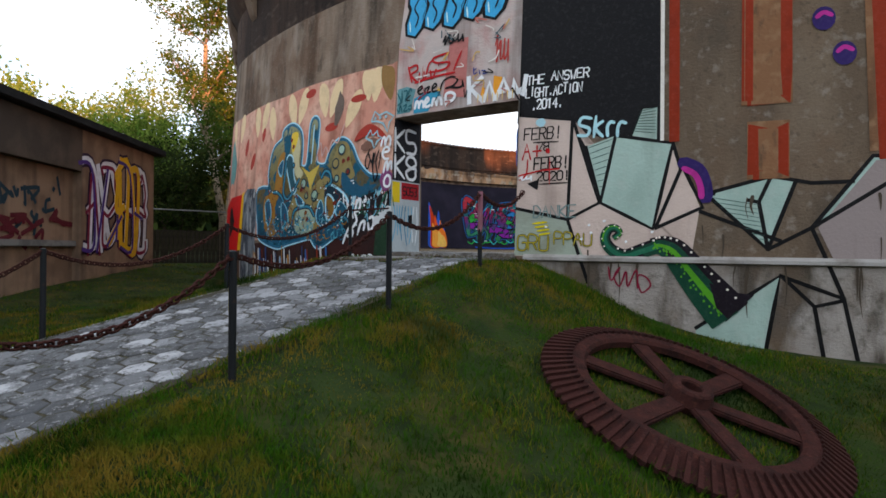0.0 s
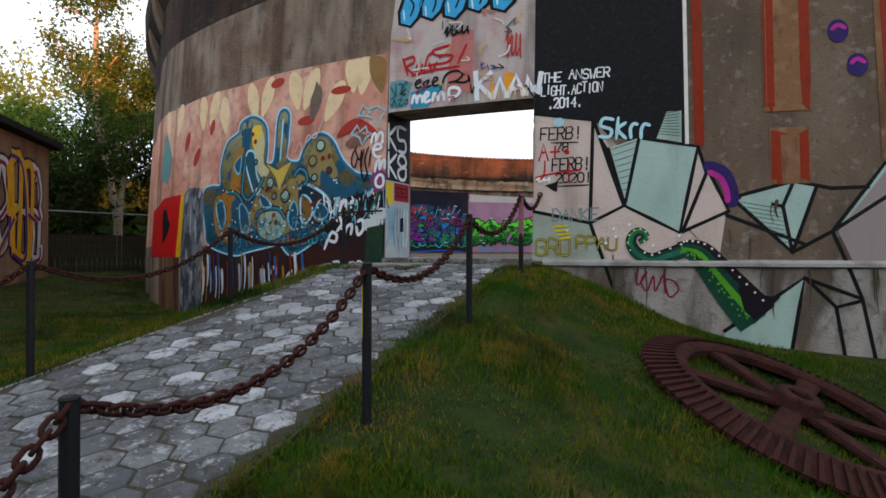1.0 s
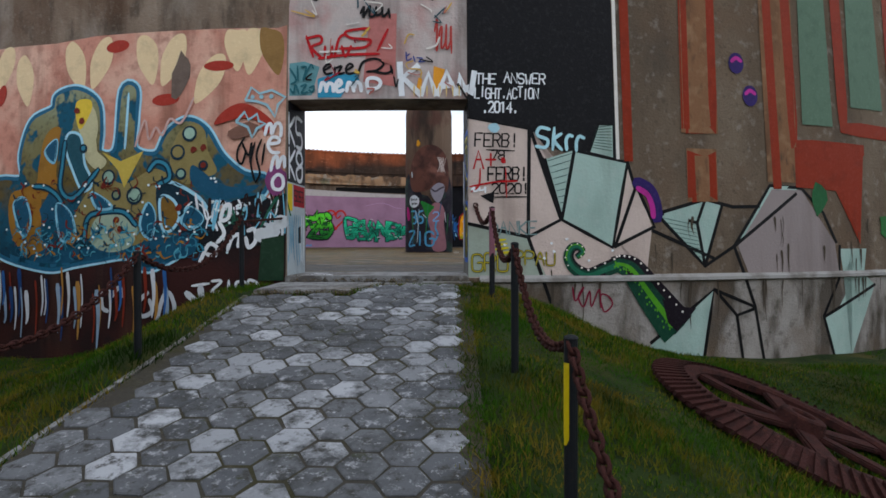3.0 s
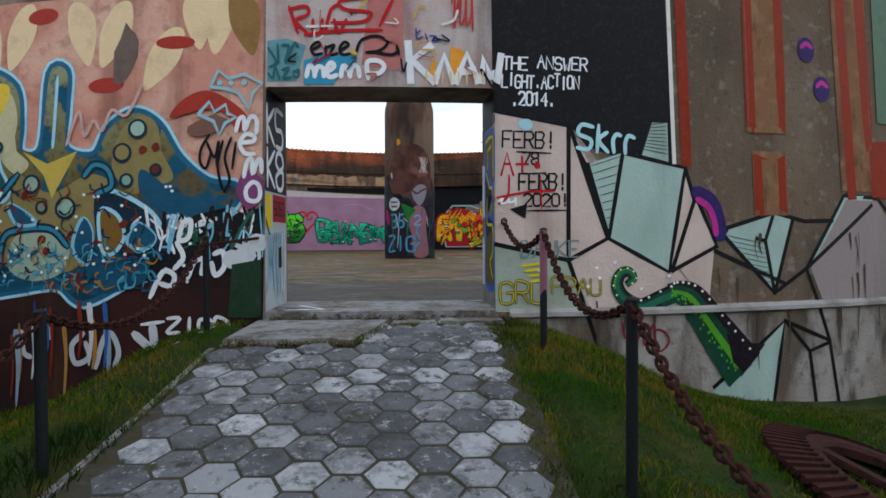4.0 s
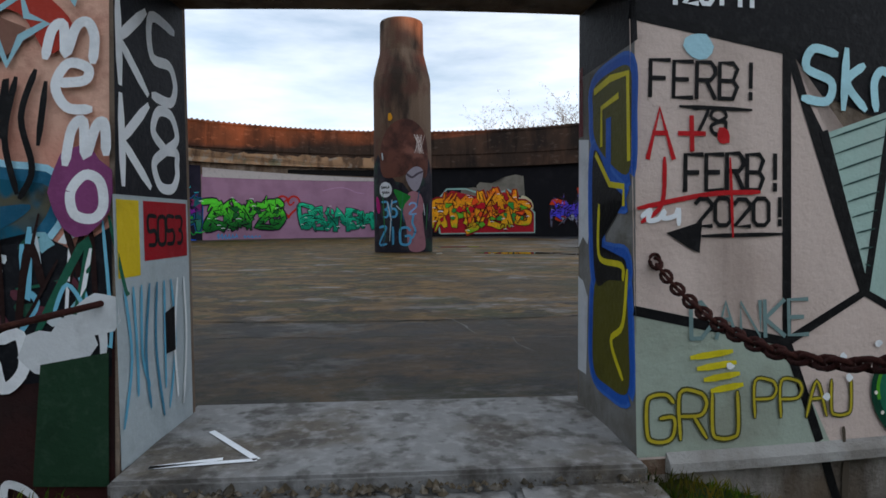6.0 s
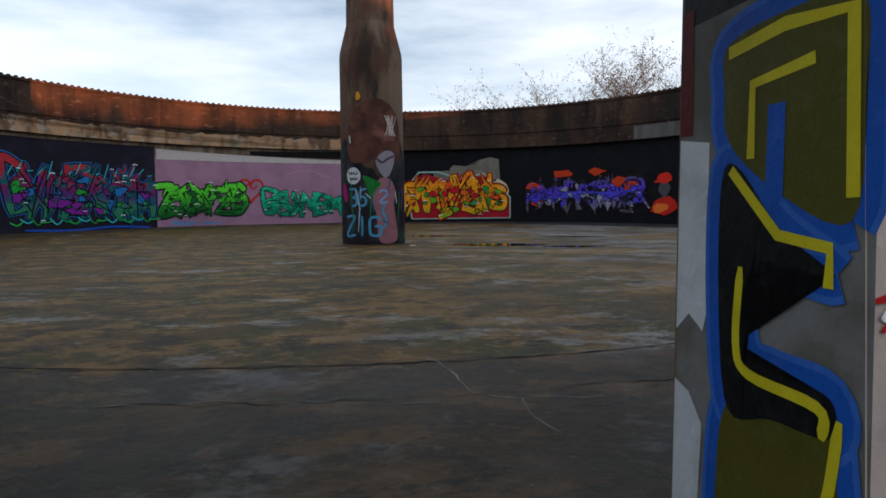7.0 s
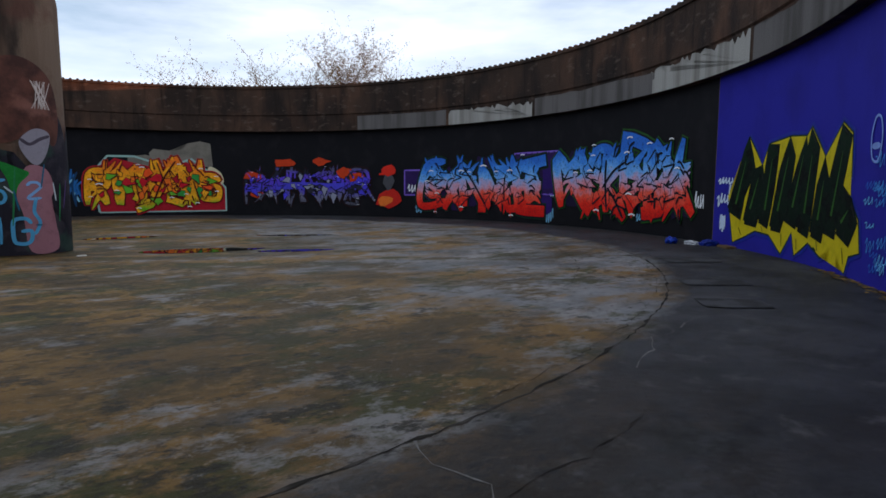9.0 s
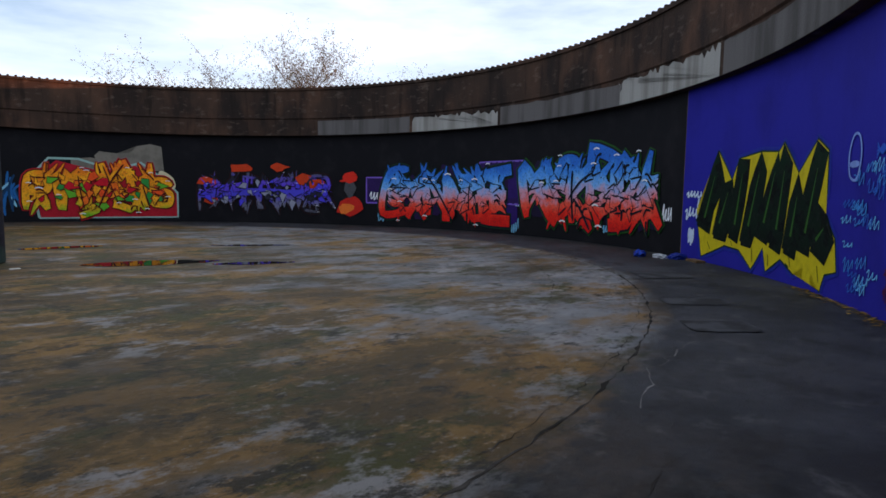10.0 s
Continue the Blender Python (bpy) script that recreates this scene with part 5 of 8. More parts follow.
LETTERS = [(olive, [(-17.86, 1.24), (-17.62, 1.3), (-17.4, 1.44), (-17.37, 1.58), (-17.38, 1.7), (-17.62, 1.73), (-17.86, 1.7), (-17.88, 1.5)]),
           (olive, [(-17.86, 0.25), (-17.6, 0.22), (-17.4, 0.26), (-17.38, 0.5), (-17.42, 0.72), (-17.6, 0.8), (-17.8, 0.84), (-17.87, 0.5)]),
           (INK, [(-17.82, 1.12), (-17.62, 1.22), (-17.45, 1.37), (-17.37, 1.34), (-17.37, 1.0), (-17.43, 0.71), (-17.62, 0.74), (-17.82, 0.76), (-17.82, 0.85), (-17.65, 0.86), (-17.52, 0.88), (-17.48, 1.0), (-17.53, 1.12), (-17.65, 1.13)])]


def slim(q):
    """The letters keep to the outer four fifths of the reveal."""
    return (-17.89 + (q[0] + 17.88) * 0.87, q[1])


LETTERS = [(m, [slim(q) for q in pts]) for m, pts in LETTERS]
for m, pts in LETTERS:
    jr.stroke(spray("2f62b4"), pts, 0.12, True, True)
    jr.stroke(blue, pts, 0.085, True, True)
for m, pts in LETTERS:
    jr.shape(m, pts, True)
jr.stroke(yellow, [slim(q) for q in [(-17.4, 1.68), (-17.62, 1.7), (-17.84, 1.68), (-17.86, 1.3)]], 0.035, False)
jr.stroke(yellow, [slim(q) for q in [(-17.5, 1.4), (-17.5, 1.58), (-17.72, 1.6)]], 0.03, False)
jr.stroke(yellow, [slim(q) for q in [(-17.42, 1.36), (-17.62, 1.2), (-17.8, 1.18), (-17.8, 1.1)]], 0.03, False)
jr.stroke(yellow, [slim(q) for q in [(-17.47, 1.1), (-17.46, 0.9), (-17.52, 0.83), (-17.78, 0.82), (-17.8, 0.76)]], 0.03)
jr.stroke(yellow, [slim(q) for q in [(-17.85, 0.8), (-17.8, 0.55), (-17.65, 0.45), (-17.8, 0.3)]], 0.03)
jr.stroke(blue, [slim(q) for q in [(-17.6, 1.5), (-17.6, 1.3)]], 0.06, False)
jr.done()
jl = Art("jamb_l", wall, "graffiti", "white letters over black and pale blue drips on the doorway reveal", 0.004)
jl.shape(spray("a8b3b6"), [(-17.26, 0.0), (-17.96, 0.0), (-17.96, 1.15), (-17.26, 1.15)])
jl.shape(spray("14151b"), [(-17.26, 1.15), (-17.94, 1.15), (-17.9, 2.13), (-17.26, 2.13)])
jl.shape(spray("9c1420"), [(-17.28, 0.86), (-17.72, 0.86), (-17.72, 1.13), (-17.28, 1.13)])
jl.shape(spray("d5b81c"), [(-17.76, 0.8), (-17.94, 0.8), (-17.94, 1.13), (-17.76, 1.13)])

random.seed(21)
for z, ch in ((1.62, "K5"), (1.2, "K8")):
    word(jl, WHITE, ch, -17.88, z, 0.36, 0.56, 0.05, 0.0, 0.0)
word(jl, INK, "5053", -17.68, 0.93, 0.13, 0.36, 0.02, 0.0, 0.0)
for i in range(9):
    y = -17.9 + 0.07 * i
    jl.stroke(spray(random.choice(["5fa3bf", "dfe6e8", "3f7f9c"])), [(y, 0.75), (y + random.uniform(-0.05, 0.05), 0.45), (y + random.uniform(-0.05, 0.05), random.uniform(0.08, 0.3))], 0.022)
jl.shape(INK, [(-17.55, 0.4), (-17.45, 0.4), (-17.45, 0.62), (-17.55, 0.6)])
jl.done()

# --- inner wall ---
random.seed(4)


def u_in(deg):
    return -deg * K_IN


burner("in", wall, "purple, red and green wildstyle graffiti on slate paint", u_in(243), u_in(221.5), 0.35, 3.3, fade("wild_purple", 0.4, 3.0, ["1f6a4a", "2a7a5a", "4a2a6a", "7a2450", "a02a34"], "1f5f6a"), spray("0a0f1c"), spray("1c5c98"), 41, 5, [spray("1f9a3a"), spray("7a2090"), spray("1b6fb0")], 0.8, 10)
flame = Art("in", wall, "graffiti", "orange flame with a blue halo on slate paint", 0.004)
for tip, foot, top, c in ((253.2, 251.6, 3.0, "1a4fae"), (250.6, 249.9, 2.5, "1a4fae"), (253.0, 251.4, 2.8, "b8360f"), (251.6, 250.6, 2.2, "d4501a"), (250.2, 249.4, 1.9, "e2731f"), (252.2, 251.0, 1.7, "e89a3a"), (250.6, 249.6, 1.2, "efb95a")):
    w = 1.5 if c == "1a4fae" else 1.1
    flame.shape(spray(c), [(u_in(foot + w), 0.25), (u_in(foot - w), 0.25), (u_in(foot - 0.6 * w), 0.25 + 0.45 * top), (u_in(foot + 0.1 * w), 0.25 + 0.6 * top), (u_in(tip), top), (u_in(foot + 0.9 * w), 0.25 + 0.4 * top)], True)
flame.done()
lines = Art("in", wall, "graffiti", "neon green and cyan lines along the floor edge", 0.04)
for i in range(16):
    u = u_in(243) + i * 0.42
    lines.stroke(spray(("23b04a", "2fb8c0", "1c8a3c")[i % 3]), [(u, 0.55 + 0.15 * (i % 3)), (u + 0.3, 0.42 + 0.1 * (i % 2)), (u + 0.55, 0.6)], 0.06)
    lines.stroke(spray("2fb8c0"), [(u, 2.6 + 0.2 * math.sin(i)), (u + 0.25, 3.0 + 0.25 * math.sin(i * 2))], 0.04)
lines.stroke(spray("1a4fb0"), [(u_in(241), 0.2), (u_in(234), 0.12), (u_in(228), 0.22), (u_in(222), 0.12)], 0.1)
lines.done()
burner("in", wall, "bright green lettered graffiti with black shadow on mauve paint", u_in(219.6), u_in(205), 0.4, 2.7, fade("wild_green", 0.4, 2.6, ["0c3a1c", "1f7a2c", "4fc22e", "5ad23a"]), spray("08100a"), spray("3a1c40"), 42, 4, [spray("15602a")], 1.0, 8)
small = Art("in", wall, "graffiti", "red outlined heart and pale blue tags on mauve paint", 0.006)
hu, hz = u_in(204.0), 2.1
small.stroke(spray("c0281c"), [(hu + 0.62 * math.sin(t) ** 3 * 1.1, hz + 0.045 * (13 * math.cos(t) - 5 * math.cos(2 * t) - 2 * math.cos(3 * t) - math.cos(4 * t))) for t in [i * math.pi / 10 for i in range(20)]], 0.12, True, True)
small.stroke(spray("c0281c"), [(hu - 0.3, hz + 0.1), (hu - 0.1, hz + 0.3), (hu + 0.1, hz), (hu + 0.35, hz + 0.2)], 0.09)
scrawl(small, spray("3f8fc4"), u_in(218), u_in(214), 0.12, 0.45, 0.06, 6)
scrawl(small, spray("3f8fc4"), u_in(213), u_in(209.5), 0.14, 0.36, 0.05, 5)
small.stroke(spray("b98fae"), [(u_in(197), 3.0), (u_in(194), 3.2), (u_in(192), 3.15), (u_in(190), 2.9), (u_in(188.5), 2.85)], 0.04)
small.shape(spray("bcb3b0"), [(u_in(220.4), 3.62), (u_in(180.2), 3.62), (u_in(180.2), 3.78), (u_in(190), 3.86), (u_in(205), 4.0), (u_in(220.4), 4.15)])
small.shape(spray("0b0a0a"), [(u_in(204), 4.02), (u_in(186), 3.9), (u_in(181), 3.9), (u_in(181), 4.35), (u_in(204), 4.25)])
small.done()
burner("in", wall, "sea-green lettered graffiti on mauve paint", u_in(201.4), u_in(186.5), 0.45, 2.15, fade("wild_seagreen", 0.4, 2.2, ["0b6a52", "17a57c", "25c48e"], "0f7a60"), spray("0a2a22"), spray("56485a"), 43, 4, (), 1.15, 7)
grey_patch = Art("in", wall, "paint_patch", "ragged grey rolled-over patch on black paint", 0.003)
grey_patch.shape(surface("grey_roller_paint", (0.21, 0.19, 0.155), [((0.12, 0.11, 0.09), 0.6, 2.0, EVEN, 0.45, 0.65)], 0.85), [(u_in(168), 2.6), (u_in(154.5), 2.6), (u_in(154.8), 3.8), (u_in(156.5), 3.92), (u_in(158.6), 3.8), (u_in(159), 3.5), (u_in(161.5), 3.42), (u_in(164), 3.5), (u_in(165), 3.2), (u_in(168), 3.1)])
grey_patch.shape(INK, [(u_in(165.5), 3.2), (u_in(164.6), 3.15), (u_in(164.8), 3.4)])
grey_patch.done()
red_block = Art("in", wall, "graffiti", "dark red blocks with a pale blue rim behind orange letters", 0.005)
red_block.stroke(spray("8fb0a8"), [(u_in(172.5), 0.28), (u_in(152.5), 0.34), (u_in(152.5), 1.55), (u_in(155), 2.3), (u_in(158), 3.0), (u_in(162), 2.6), (u_in(167), 3.1), (u_in(171), 3.1), (u_in(173.5), 2.2)], 0.10, False, True)
red_block.shape(spray("a81828"), [(u_in(172.3), 0.30), (u_in(152.6), 0.36), (u_in(152.6), 1.5), (u_in(155), 1.6), (u_in(155.6), 2.3), (u_in(159), 2.85), (u_in(162), 2.4), (u_in(166), 2.7), (u_in(170), 3.0), (u_in(173), 2.2)])
red_block.shape(spray("c9bf9c"), [(u_in(155.4), 1.7), (u_in(152.9), 1.75), (u_in(153.2), 2.3), (u_in(155.2), 2.6)], True)
red_block.done()
burner("in", wall, "orange and yellow wildstyle letters with green shadows on dark red", u_in(173.8), u_in(154.0), 0.3, 3.05, fade("wild_orange", 0.4, 2.8, ["6aa020", "f0a01c", "ff8a18", "ff8a16", "fa6a1c"], "ffb020", 1.8), spray("4a1208"), spray("a01a22"), 44, 5, [spray("f0501a"), spray("ff8a18"), spray("5fa828"), spray("c01426"), spray("f26a1a"), spray("2f8a3a")], 1.0, 12, None, "f0f0e6")
scrap = Art("in", wall, "graffiti", "small blue lettering beside the orange piece", 0.004)
for i in range(12):
    u = u_in(181) + random.uniform(0, 1.9)
    scrap.stroke(spray(random.choice(["1f5f9c", "7fb8d0", "143a5c"])), [(u, random.uniform(0.4, 1.2)), (u + random.uniform(-0.3, 0.3), random.uniform(1.0, 1.8)), (u + random.uniform(-0.2, 0.4), random.uniform(1.2, 2.4))], 0.1)
scrap.done()
burner("in", wall, "violet and grey mechanical wildstyle graffiti with orange glow on black", u_in(148.8), u_in(126), 0.5, 2.8, fade("wild_violet", 0.5, 2.6, ["3a3a44", "6a6a7c", "4a3ab4", "5a3fc4", "4c4c5c"], "2c2c3a"), spray("0c0c12"), spray("2a0d10"), 45, 6, [spray("8f92a4"), spray("4a3fd0")], 0.55, 12)
glow = Art("in", wall, "graffiti", "orange clouds and a red cap shape on black paint", 0.04)
for u, z, a, b in ((147.5, 2.1, 0.5, 0.25), (142, 2.8, 0.6, 0.2), (135.5, 2.9, 0.5, 0.22), (131, 2.3, 0.4, 0.25), (129, 2.0, 0.5, 0.3), (147, 1.2, 0.3, 0.2)):
    glow.blob(spray("c03a14"), u_in(u), z, a, b, 0, 11, 0.3)
glow.stroke(spray("4a44c8"), [(u_in(148.5), 1.45), (u_in(140), 1.65), (u_in(133), 1.6), (u_in(127.5), 1.75)], 0.34)
glow.blob(spray("c4241a"), u_in(122.5), 1.0, 0.75, 0.42, 0.2, 11, 0.2)
glow.blob(spray("e8742a"), u_in(123.2), 0.9, 0.4, 0.25, 0.3, 10, 0.25)
glow.blob(spray("4a4a4e"), u_in(122.6), 1.9, 0.32, 0.45, 0, 11, 0.15)
glow.blob(spray("d42a1a"), u_in(122.6), 2.4, 0.42, 0.28, 0.05, 11, 0.1)
glow.stroke(spray("d42a1a"), [(u_in(124.3), 2.22), (u_in(122.5), 2.3)], 0.12)
glow.done()
squares = Art("in", wall, "graffiti", "violet sprayed squares with white tags on black paint", 0.004)
for d0, d1, z0, z1 in ((119.6, 115.2, 1.2, 2.4), (98.5, 90.0, 1.3, 3.0)):
    squares.shape(spray("2b1650"), [(u_in(d0), z0), (u_in(d1), z0), (u_in(d1), z1), (u_in(d0), z1)])
    squares.stroke(spray("7a5cc0"), [(u_in(d0), z0), (u_in(d1), z0), (u_in(d1), z1), (u_in(d0), z1)], 0.07, False, True)
scrawl(squares, WHITE, u_in(119.0), u_in(115.6), 1.3, 1.75, 0.05, 6)
for i in range(6):
    squares.blob(spray("2c1460"), u_in(random.uniform(92, 114)), random.uniform(0.9, 2.9), 0.8, 0.5, 0, 10, 0.3)
squares.done()
SUNSET = ["c01812", "dc2a1a", "de5440", "b890a4", "6aa2d8", "3f82d0", "2a62b8"]
burner("in", wall, "blue-to-red faded wildstyle letters with green shadow on black", u_in(115.6), u_in(93.4), 0.3, 3.1, fade("wild_sunset", 0.5, 2.7, SUNSET), spray("0a1220"), spray("12301c"), 46, 4, (), 1.15, 14, spray("24123f"))
burner("in", wall, "blue and red faded letters with spiky green edges on black", u_in(89.2), u_in(66.9), 0.4, 3.3, fade("wild_dusk", 0.6, 2.9, SUNSET), spray("0c1420"), spray("1f4f1a"), 47, 4, (), 1.15, 16, spray("1a1030"))
white_tags = Art("in", wall, "graffiti", "small white and pale blue tags on the painted wall", 0.006, 0.0012)
for d, z0, z1, c in ((94.0, 1.0, 2.3, "dfe3e6"), (91.8, 0.9, 2.2, "b9d3e6"), (90.2, 1.4, 2.4, "dfe3e6"), (92.5, 0.15, 0.9, "6aa4c4"), (66.2, 0.9, 1.5, "dfe3e6"), (117.5, 0.3, 0.8, "6aa4c4"), (76.0, 0.45, 0.8, "6aa4c4"), (81.0, 0.6, 0.9, "dfe3e6")):
    scrawl(white_tags, spray(c), u_in(d), u_in(d) + 0.45, z0, z1, 0.045, 4)
for d, z, w_, h_ in ((62.6, 1.1, 0.7, 0.35), (60.8, 1.3, 0.4, 0.4), (62.5, 1.65, 0.7, 0.2), (62.0, 0.45, 0.25, 0.5)):
    scrawl(white_tags, spray("c4d3ea"), u_in(d), u_in(d) + w_, z, z + h_, 0.05, 5)
for i in range(26):
    d = random.uniform(37.5, 41.8)
    z = random.uniform(0.2, 2.1)
    scrawl(white_tags, spray(random.choice(["3f86d0", "6ab0e0", "2a5fc0"])), u_in(d), u_in(d) + 0.36, z, z + random.uniform(0.12, 0.3), 0.02, 3)
for a in range(3):
    t = a * math.pi / 3 + 0.5
    white_tags.stroke(spray("bcd4ea"), [(u_in(35.6) + 0.33 * math.cos(t), 1.35 + 0.4 * math.sin(t)), (u_in(35.6) - 0.33 * math.cos(t), 1.35 - 0.4 * math.sin(t))], 0.06)
white_tags.stroke(spray("7f9ad8"), [(u_in(40.6) + 0.2 * math.cos(k), 2.3 + 0.36 * math.sin(k)) for k in (0, 1, 2, 3, 4, 5.2)], 0.04, True, True)
white_tags.stroke(spray("7f9ad8"), [(u_in(41), 2.2), (u_in(40.2), 2.2)], 0.1)
for k in range(5):
    white_tags.stroke(spray("2a58c0"), [(u_in(38.3), 2.25 + 0.05 * k), (u_in(37.7), 2.42 - 0.03 * k), (u_in(37.3), 2.3 + 0.05 * k)], 0.03)
for d, z in ((33.5, 0.6), (31.5, 1.2), (36.0, 0.5), (29.0, 0.9), (26.0, 1.3)):
    for k in range(7):
        white_tags.stroke(spray("4a1440"), [(u_in(d) + random.uniform(-0.25, 0.25), z + random.uniform(-0.3, 0.3)), (u_in(d) + random.uniform(-0.2, 0.2), z + random.uniform(-0.3, 0.3)), (u_in(d) + random.uniform(-0.25, 0.25), z + random.uniform(-0.35, 0.2))], random.uniform(0.03, 0.07))
white_tags.done()
def degs(text):
    return [(u_in(float(p.split(",")[0])), float(p.split(",")[1])) for p in text.split()]


spiky = Art("in", wall, "graffiti", "dark green spiked letters edged in yellow on ultramarine paint", 0.006, 0.0016)
SIL = degs("58.10,2.77 55.93,2.06 55.02,2.53 52.06,2.62 49.77,2.57 49.15,2.73 47.10,2.13 45.00,2.68 43.71,2.47 43.53,1.78 44.74,1.67 42.29,1.05 41.87,0.54 43.22,0.45 43.67,0.15 45.50,0.52 47.02,0.31 48.78,0.53 50.62,0.22 51.16,0.68 52.62,0.19 54.47,0.55 56.53,0.59 59.87,0.24 60.90,1.39 57.94,1.97")
gold, gold_dark, bottle = spray("c9b612"), spray("6f6a0e"), fade("wild_darkgreen", 0.4, 2.6, ["060f09", "081a0e", "06160c", "0a2210"], "040c07", 3.0)
spiky.stroke(spray("1c2a8c"), SIL, 0.22, False, True)
spiky.stroke(spray("12301a"), SIL, 0.07, False, True)
spiky.shape(gold, SIL)
for text in ("60.7,1.05 58.15,2.72 57.1,2.0 58.5,1.4 58.9,0.85", "58.2,0.78 57.0,1.95 56.0,2.05 55.5,1.5 56.5,0.72", "56.0,0.85 55.0,2.48 53.7,2.45 54.2,1.5 54.8,0.72", "54.2,0.72 53.2,1.9 52.1,2.58 51.4,2.2 52.0,1.3 52.9,0.68", "52.3,0.95 50.9,1.9 49.8,2.52 49.5,1.9 50.7,0.8", "50.3,0.78 49.2,2.66 48.1,2.3 48.6,1.3 48.9,0.66", "48.4,0.72 47.8,1.6 47.1,2.08 46.4,1.6 47.0,0.62", "46.7,0.82 46.2,1.7 45.0,2.6 43.9,2.42 44.4,1.9 45.2,1.2 45.3,0.72", "45.0,0.85 44.7,1.6 43.4,1.35 42.5,1.0 43.3,0.66"):
    spiky.stroke(spray("0a1208"), degs(text), 0.05, False, True)
    spiky.shape(bottle, degs(text))
    spiky.stroke(bottle, degs(text), 0.15, False, True)
for text in ("59.6,1.2 58.4,2.2", "57.4,1.1 56.4,1.8", "55.2,1.1 54.5,2.2", "53.3,1.1 52.2,2.2", "51.2,1.2 50.1,2.2", "49.5,1.1 48.9,2.2", "47.6,1.0 47.1,1.7", "45.8,1.1 44.8,2.2", "44.4,1.0 43.6,1.2"):
    spiky.stroke(spray("2f5a1e"), degs(text), 0.075, False, False, 0.015)
for pts in ("59.0,0.6 58.6,0.45", "55.6,0.7 55.4,0.6", "52.6,0.6 52.5,0.35", "50.4,0.55 50.3,0.35", "47.6,0.6 47.4,0.42", "44.1,0.55 43.8,0.3"):
    spiky.stroke(gold_dark, degs(pts), 0.03, False)
spiky.done()

# --- patches on the ring beam ---
patch = Art("band", ring, "paint_patch", "bleached and rusty patches on the ring beam", 0.004)
M_PALE = surface("pale_bare_concrete", (0.34, 0.33, 0.30), [((0.16, 0.15, 0.13), 0.8, 2.0, STREAK, 0.45, 0.65)], 0.9, 0, 0.4, 20)
M_GREYB = surface("grey_bare_concrete", (0.13, 0.12, 0.115), [((0.06, 0.055, 0.05), 0.8, 2.0, STREAK, 0.45, 0.65)], 0.9, 0, 0.4, 20)
M_WARM = surface("rust_washed_concrete", (0.42, 0.25, 0.14), [((0.10, 0.06, 0.04), 0.9, 1.4, (1, 1, 0.5), 0.45, 0.6), ((0.38, 0.33, 0.27), 0.8, 2.6, EVEN, 0.52, 0.64), ((0.12, 0.16, 0.10), 0.5, 1.0, EVEN, 0.58, 0.66)], 0.9, 0, 0.4, 20)


def ragged(d0, d1, z0, z1, jag, n=14):
    top = [(u_in(d0 + (d1 - d0) * i / n), z1 + jag * random.uniform(-1, 1)) for i in range(n + 1)]
    return [(u_in(d0), z0), (u_in(d1), z0)] + top[::-1]


random.seed(9)
patch.shape(M_WARM, ragged(258, 184, 4.43, 5.05, 0.1, 90))
patch.shape(M_GREYB, ragged(128, 111, 4.43, 5.12, 0.02, 6))
patch.shape(M_PALE, ragged(110.5, 94.5, 4.43, 5.0, 0.12, 40))
patch.shape(M_GREYB, ragged(94, 72, 4.43, 5.1, 0.05, 10))
patch.shape(M_PALE, ragged(73, 57, 4.43, 5.1, 0.14, 40))
patch.shape(M_GREYB, ragged(56.5, 20, 4.43, 5.15, 0.04, 50))
patch.done()

# --- pillar paint ---
pa = Art("pillar", pillar, "mural", "dark painted foot with a brown cloud shape and pale oval", 0.004)
pa.shape(surface("pillar_dark_paint", (0.02, 0.018, 0.026), [((0.06, 0.05, 0.06), 0.7, 2.5, EVEN, 0.48, 0.62), ((0.03, 0.07, 0.05), 0.6, 1.4, EVEN, 0.52, 0.62)], 0.7, 0, 0.3, 30), [(-1.6, 0.02), (1.6, 0.02)] + [(1.6 - 0.16 * i, 2.5 + 0.5 * math.sin(i * 0.5) + 0.35 * math.sin(i * 2.1)) for i in range(21)])
pa.shape(surface("pillar_brown_paint", (0.13, 0.05, 0.035), [((0.05, 0.022, 0.018), 0.9, 1.6, EVEN, 0.45, 0.6), ((0.28, 0.12, 0.09), 0.7, 1.0, EVEN, 0.56, 0.66)], 0.7, 0, 0.3, 30), [(-0.75, 2.6), (-0.2, 2.5), (0.4, 2.7), (0.85, 2.5), (1.0, 3.2), (0.8, 4.0), (0.2, 4.4), (-0.4, 4.2), (-0.8, 3.5)], True)
pa.shape(spray("8d8790"), [(0.1, 2.55), (0.25, 2.15), (0.45, 2.05), (0.65, 2.35), (0.72, 2.75), (0.4, 2.85)], True)
pa.stroke(spray("4a424c"), [(0.14, 2.6), (0.3, 2.5), (0.5, 2.62), (0.7, 2.7)], 0.07)
pa.shape(spray("9a6a72"), [(0.2, 2.0), (0.6, 1.95), (0.75, 1.5), (0.6, 1.1), (0.8, 0.5), (0.75, 0.1), (0.2, 0.1), (0.1, 0.9), (0.0, 1.4)], True)
pa.shape(spray("1d7a30"), [(-0.3, 2.1), (0.1, 1.95), (0.25, 1.85), (0.05, 1.6), (-0.05, 1.3), (-0.15, 1.7)], True)
pa.blob(spray("c8ccd0"), -0.62, 2.1, 0.26, 0.26)
scrawl(pa, INK, -0.8, -0.45, 2.12, 2.24, 0.03, 4)
scrawl(pa, INK, -0.75, -0.45, 1.95, 2.06, 0.03, 4)
pa.blob(spray("a81c6c"), -0.98, 1.6, 0.12, 0.3, 0.2)
sky_blue = spray("4f9cc4")
word(pa, sky_blue, "36", -0.75, 1.2, 0.5, 0.6, 0.07, 0.0, 0.01)
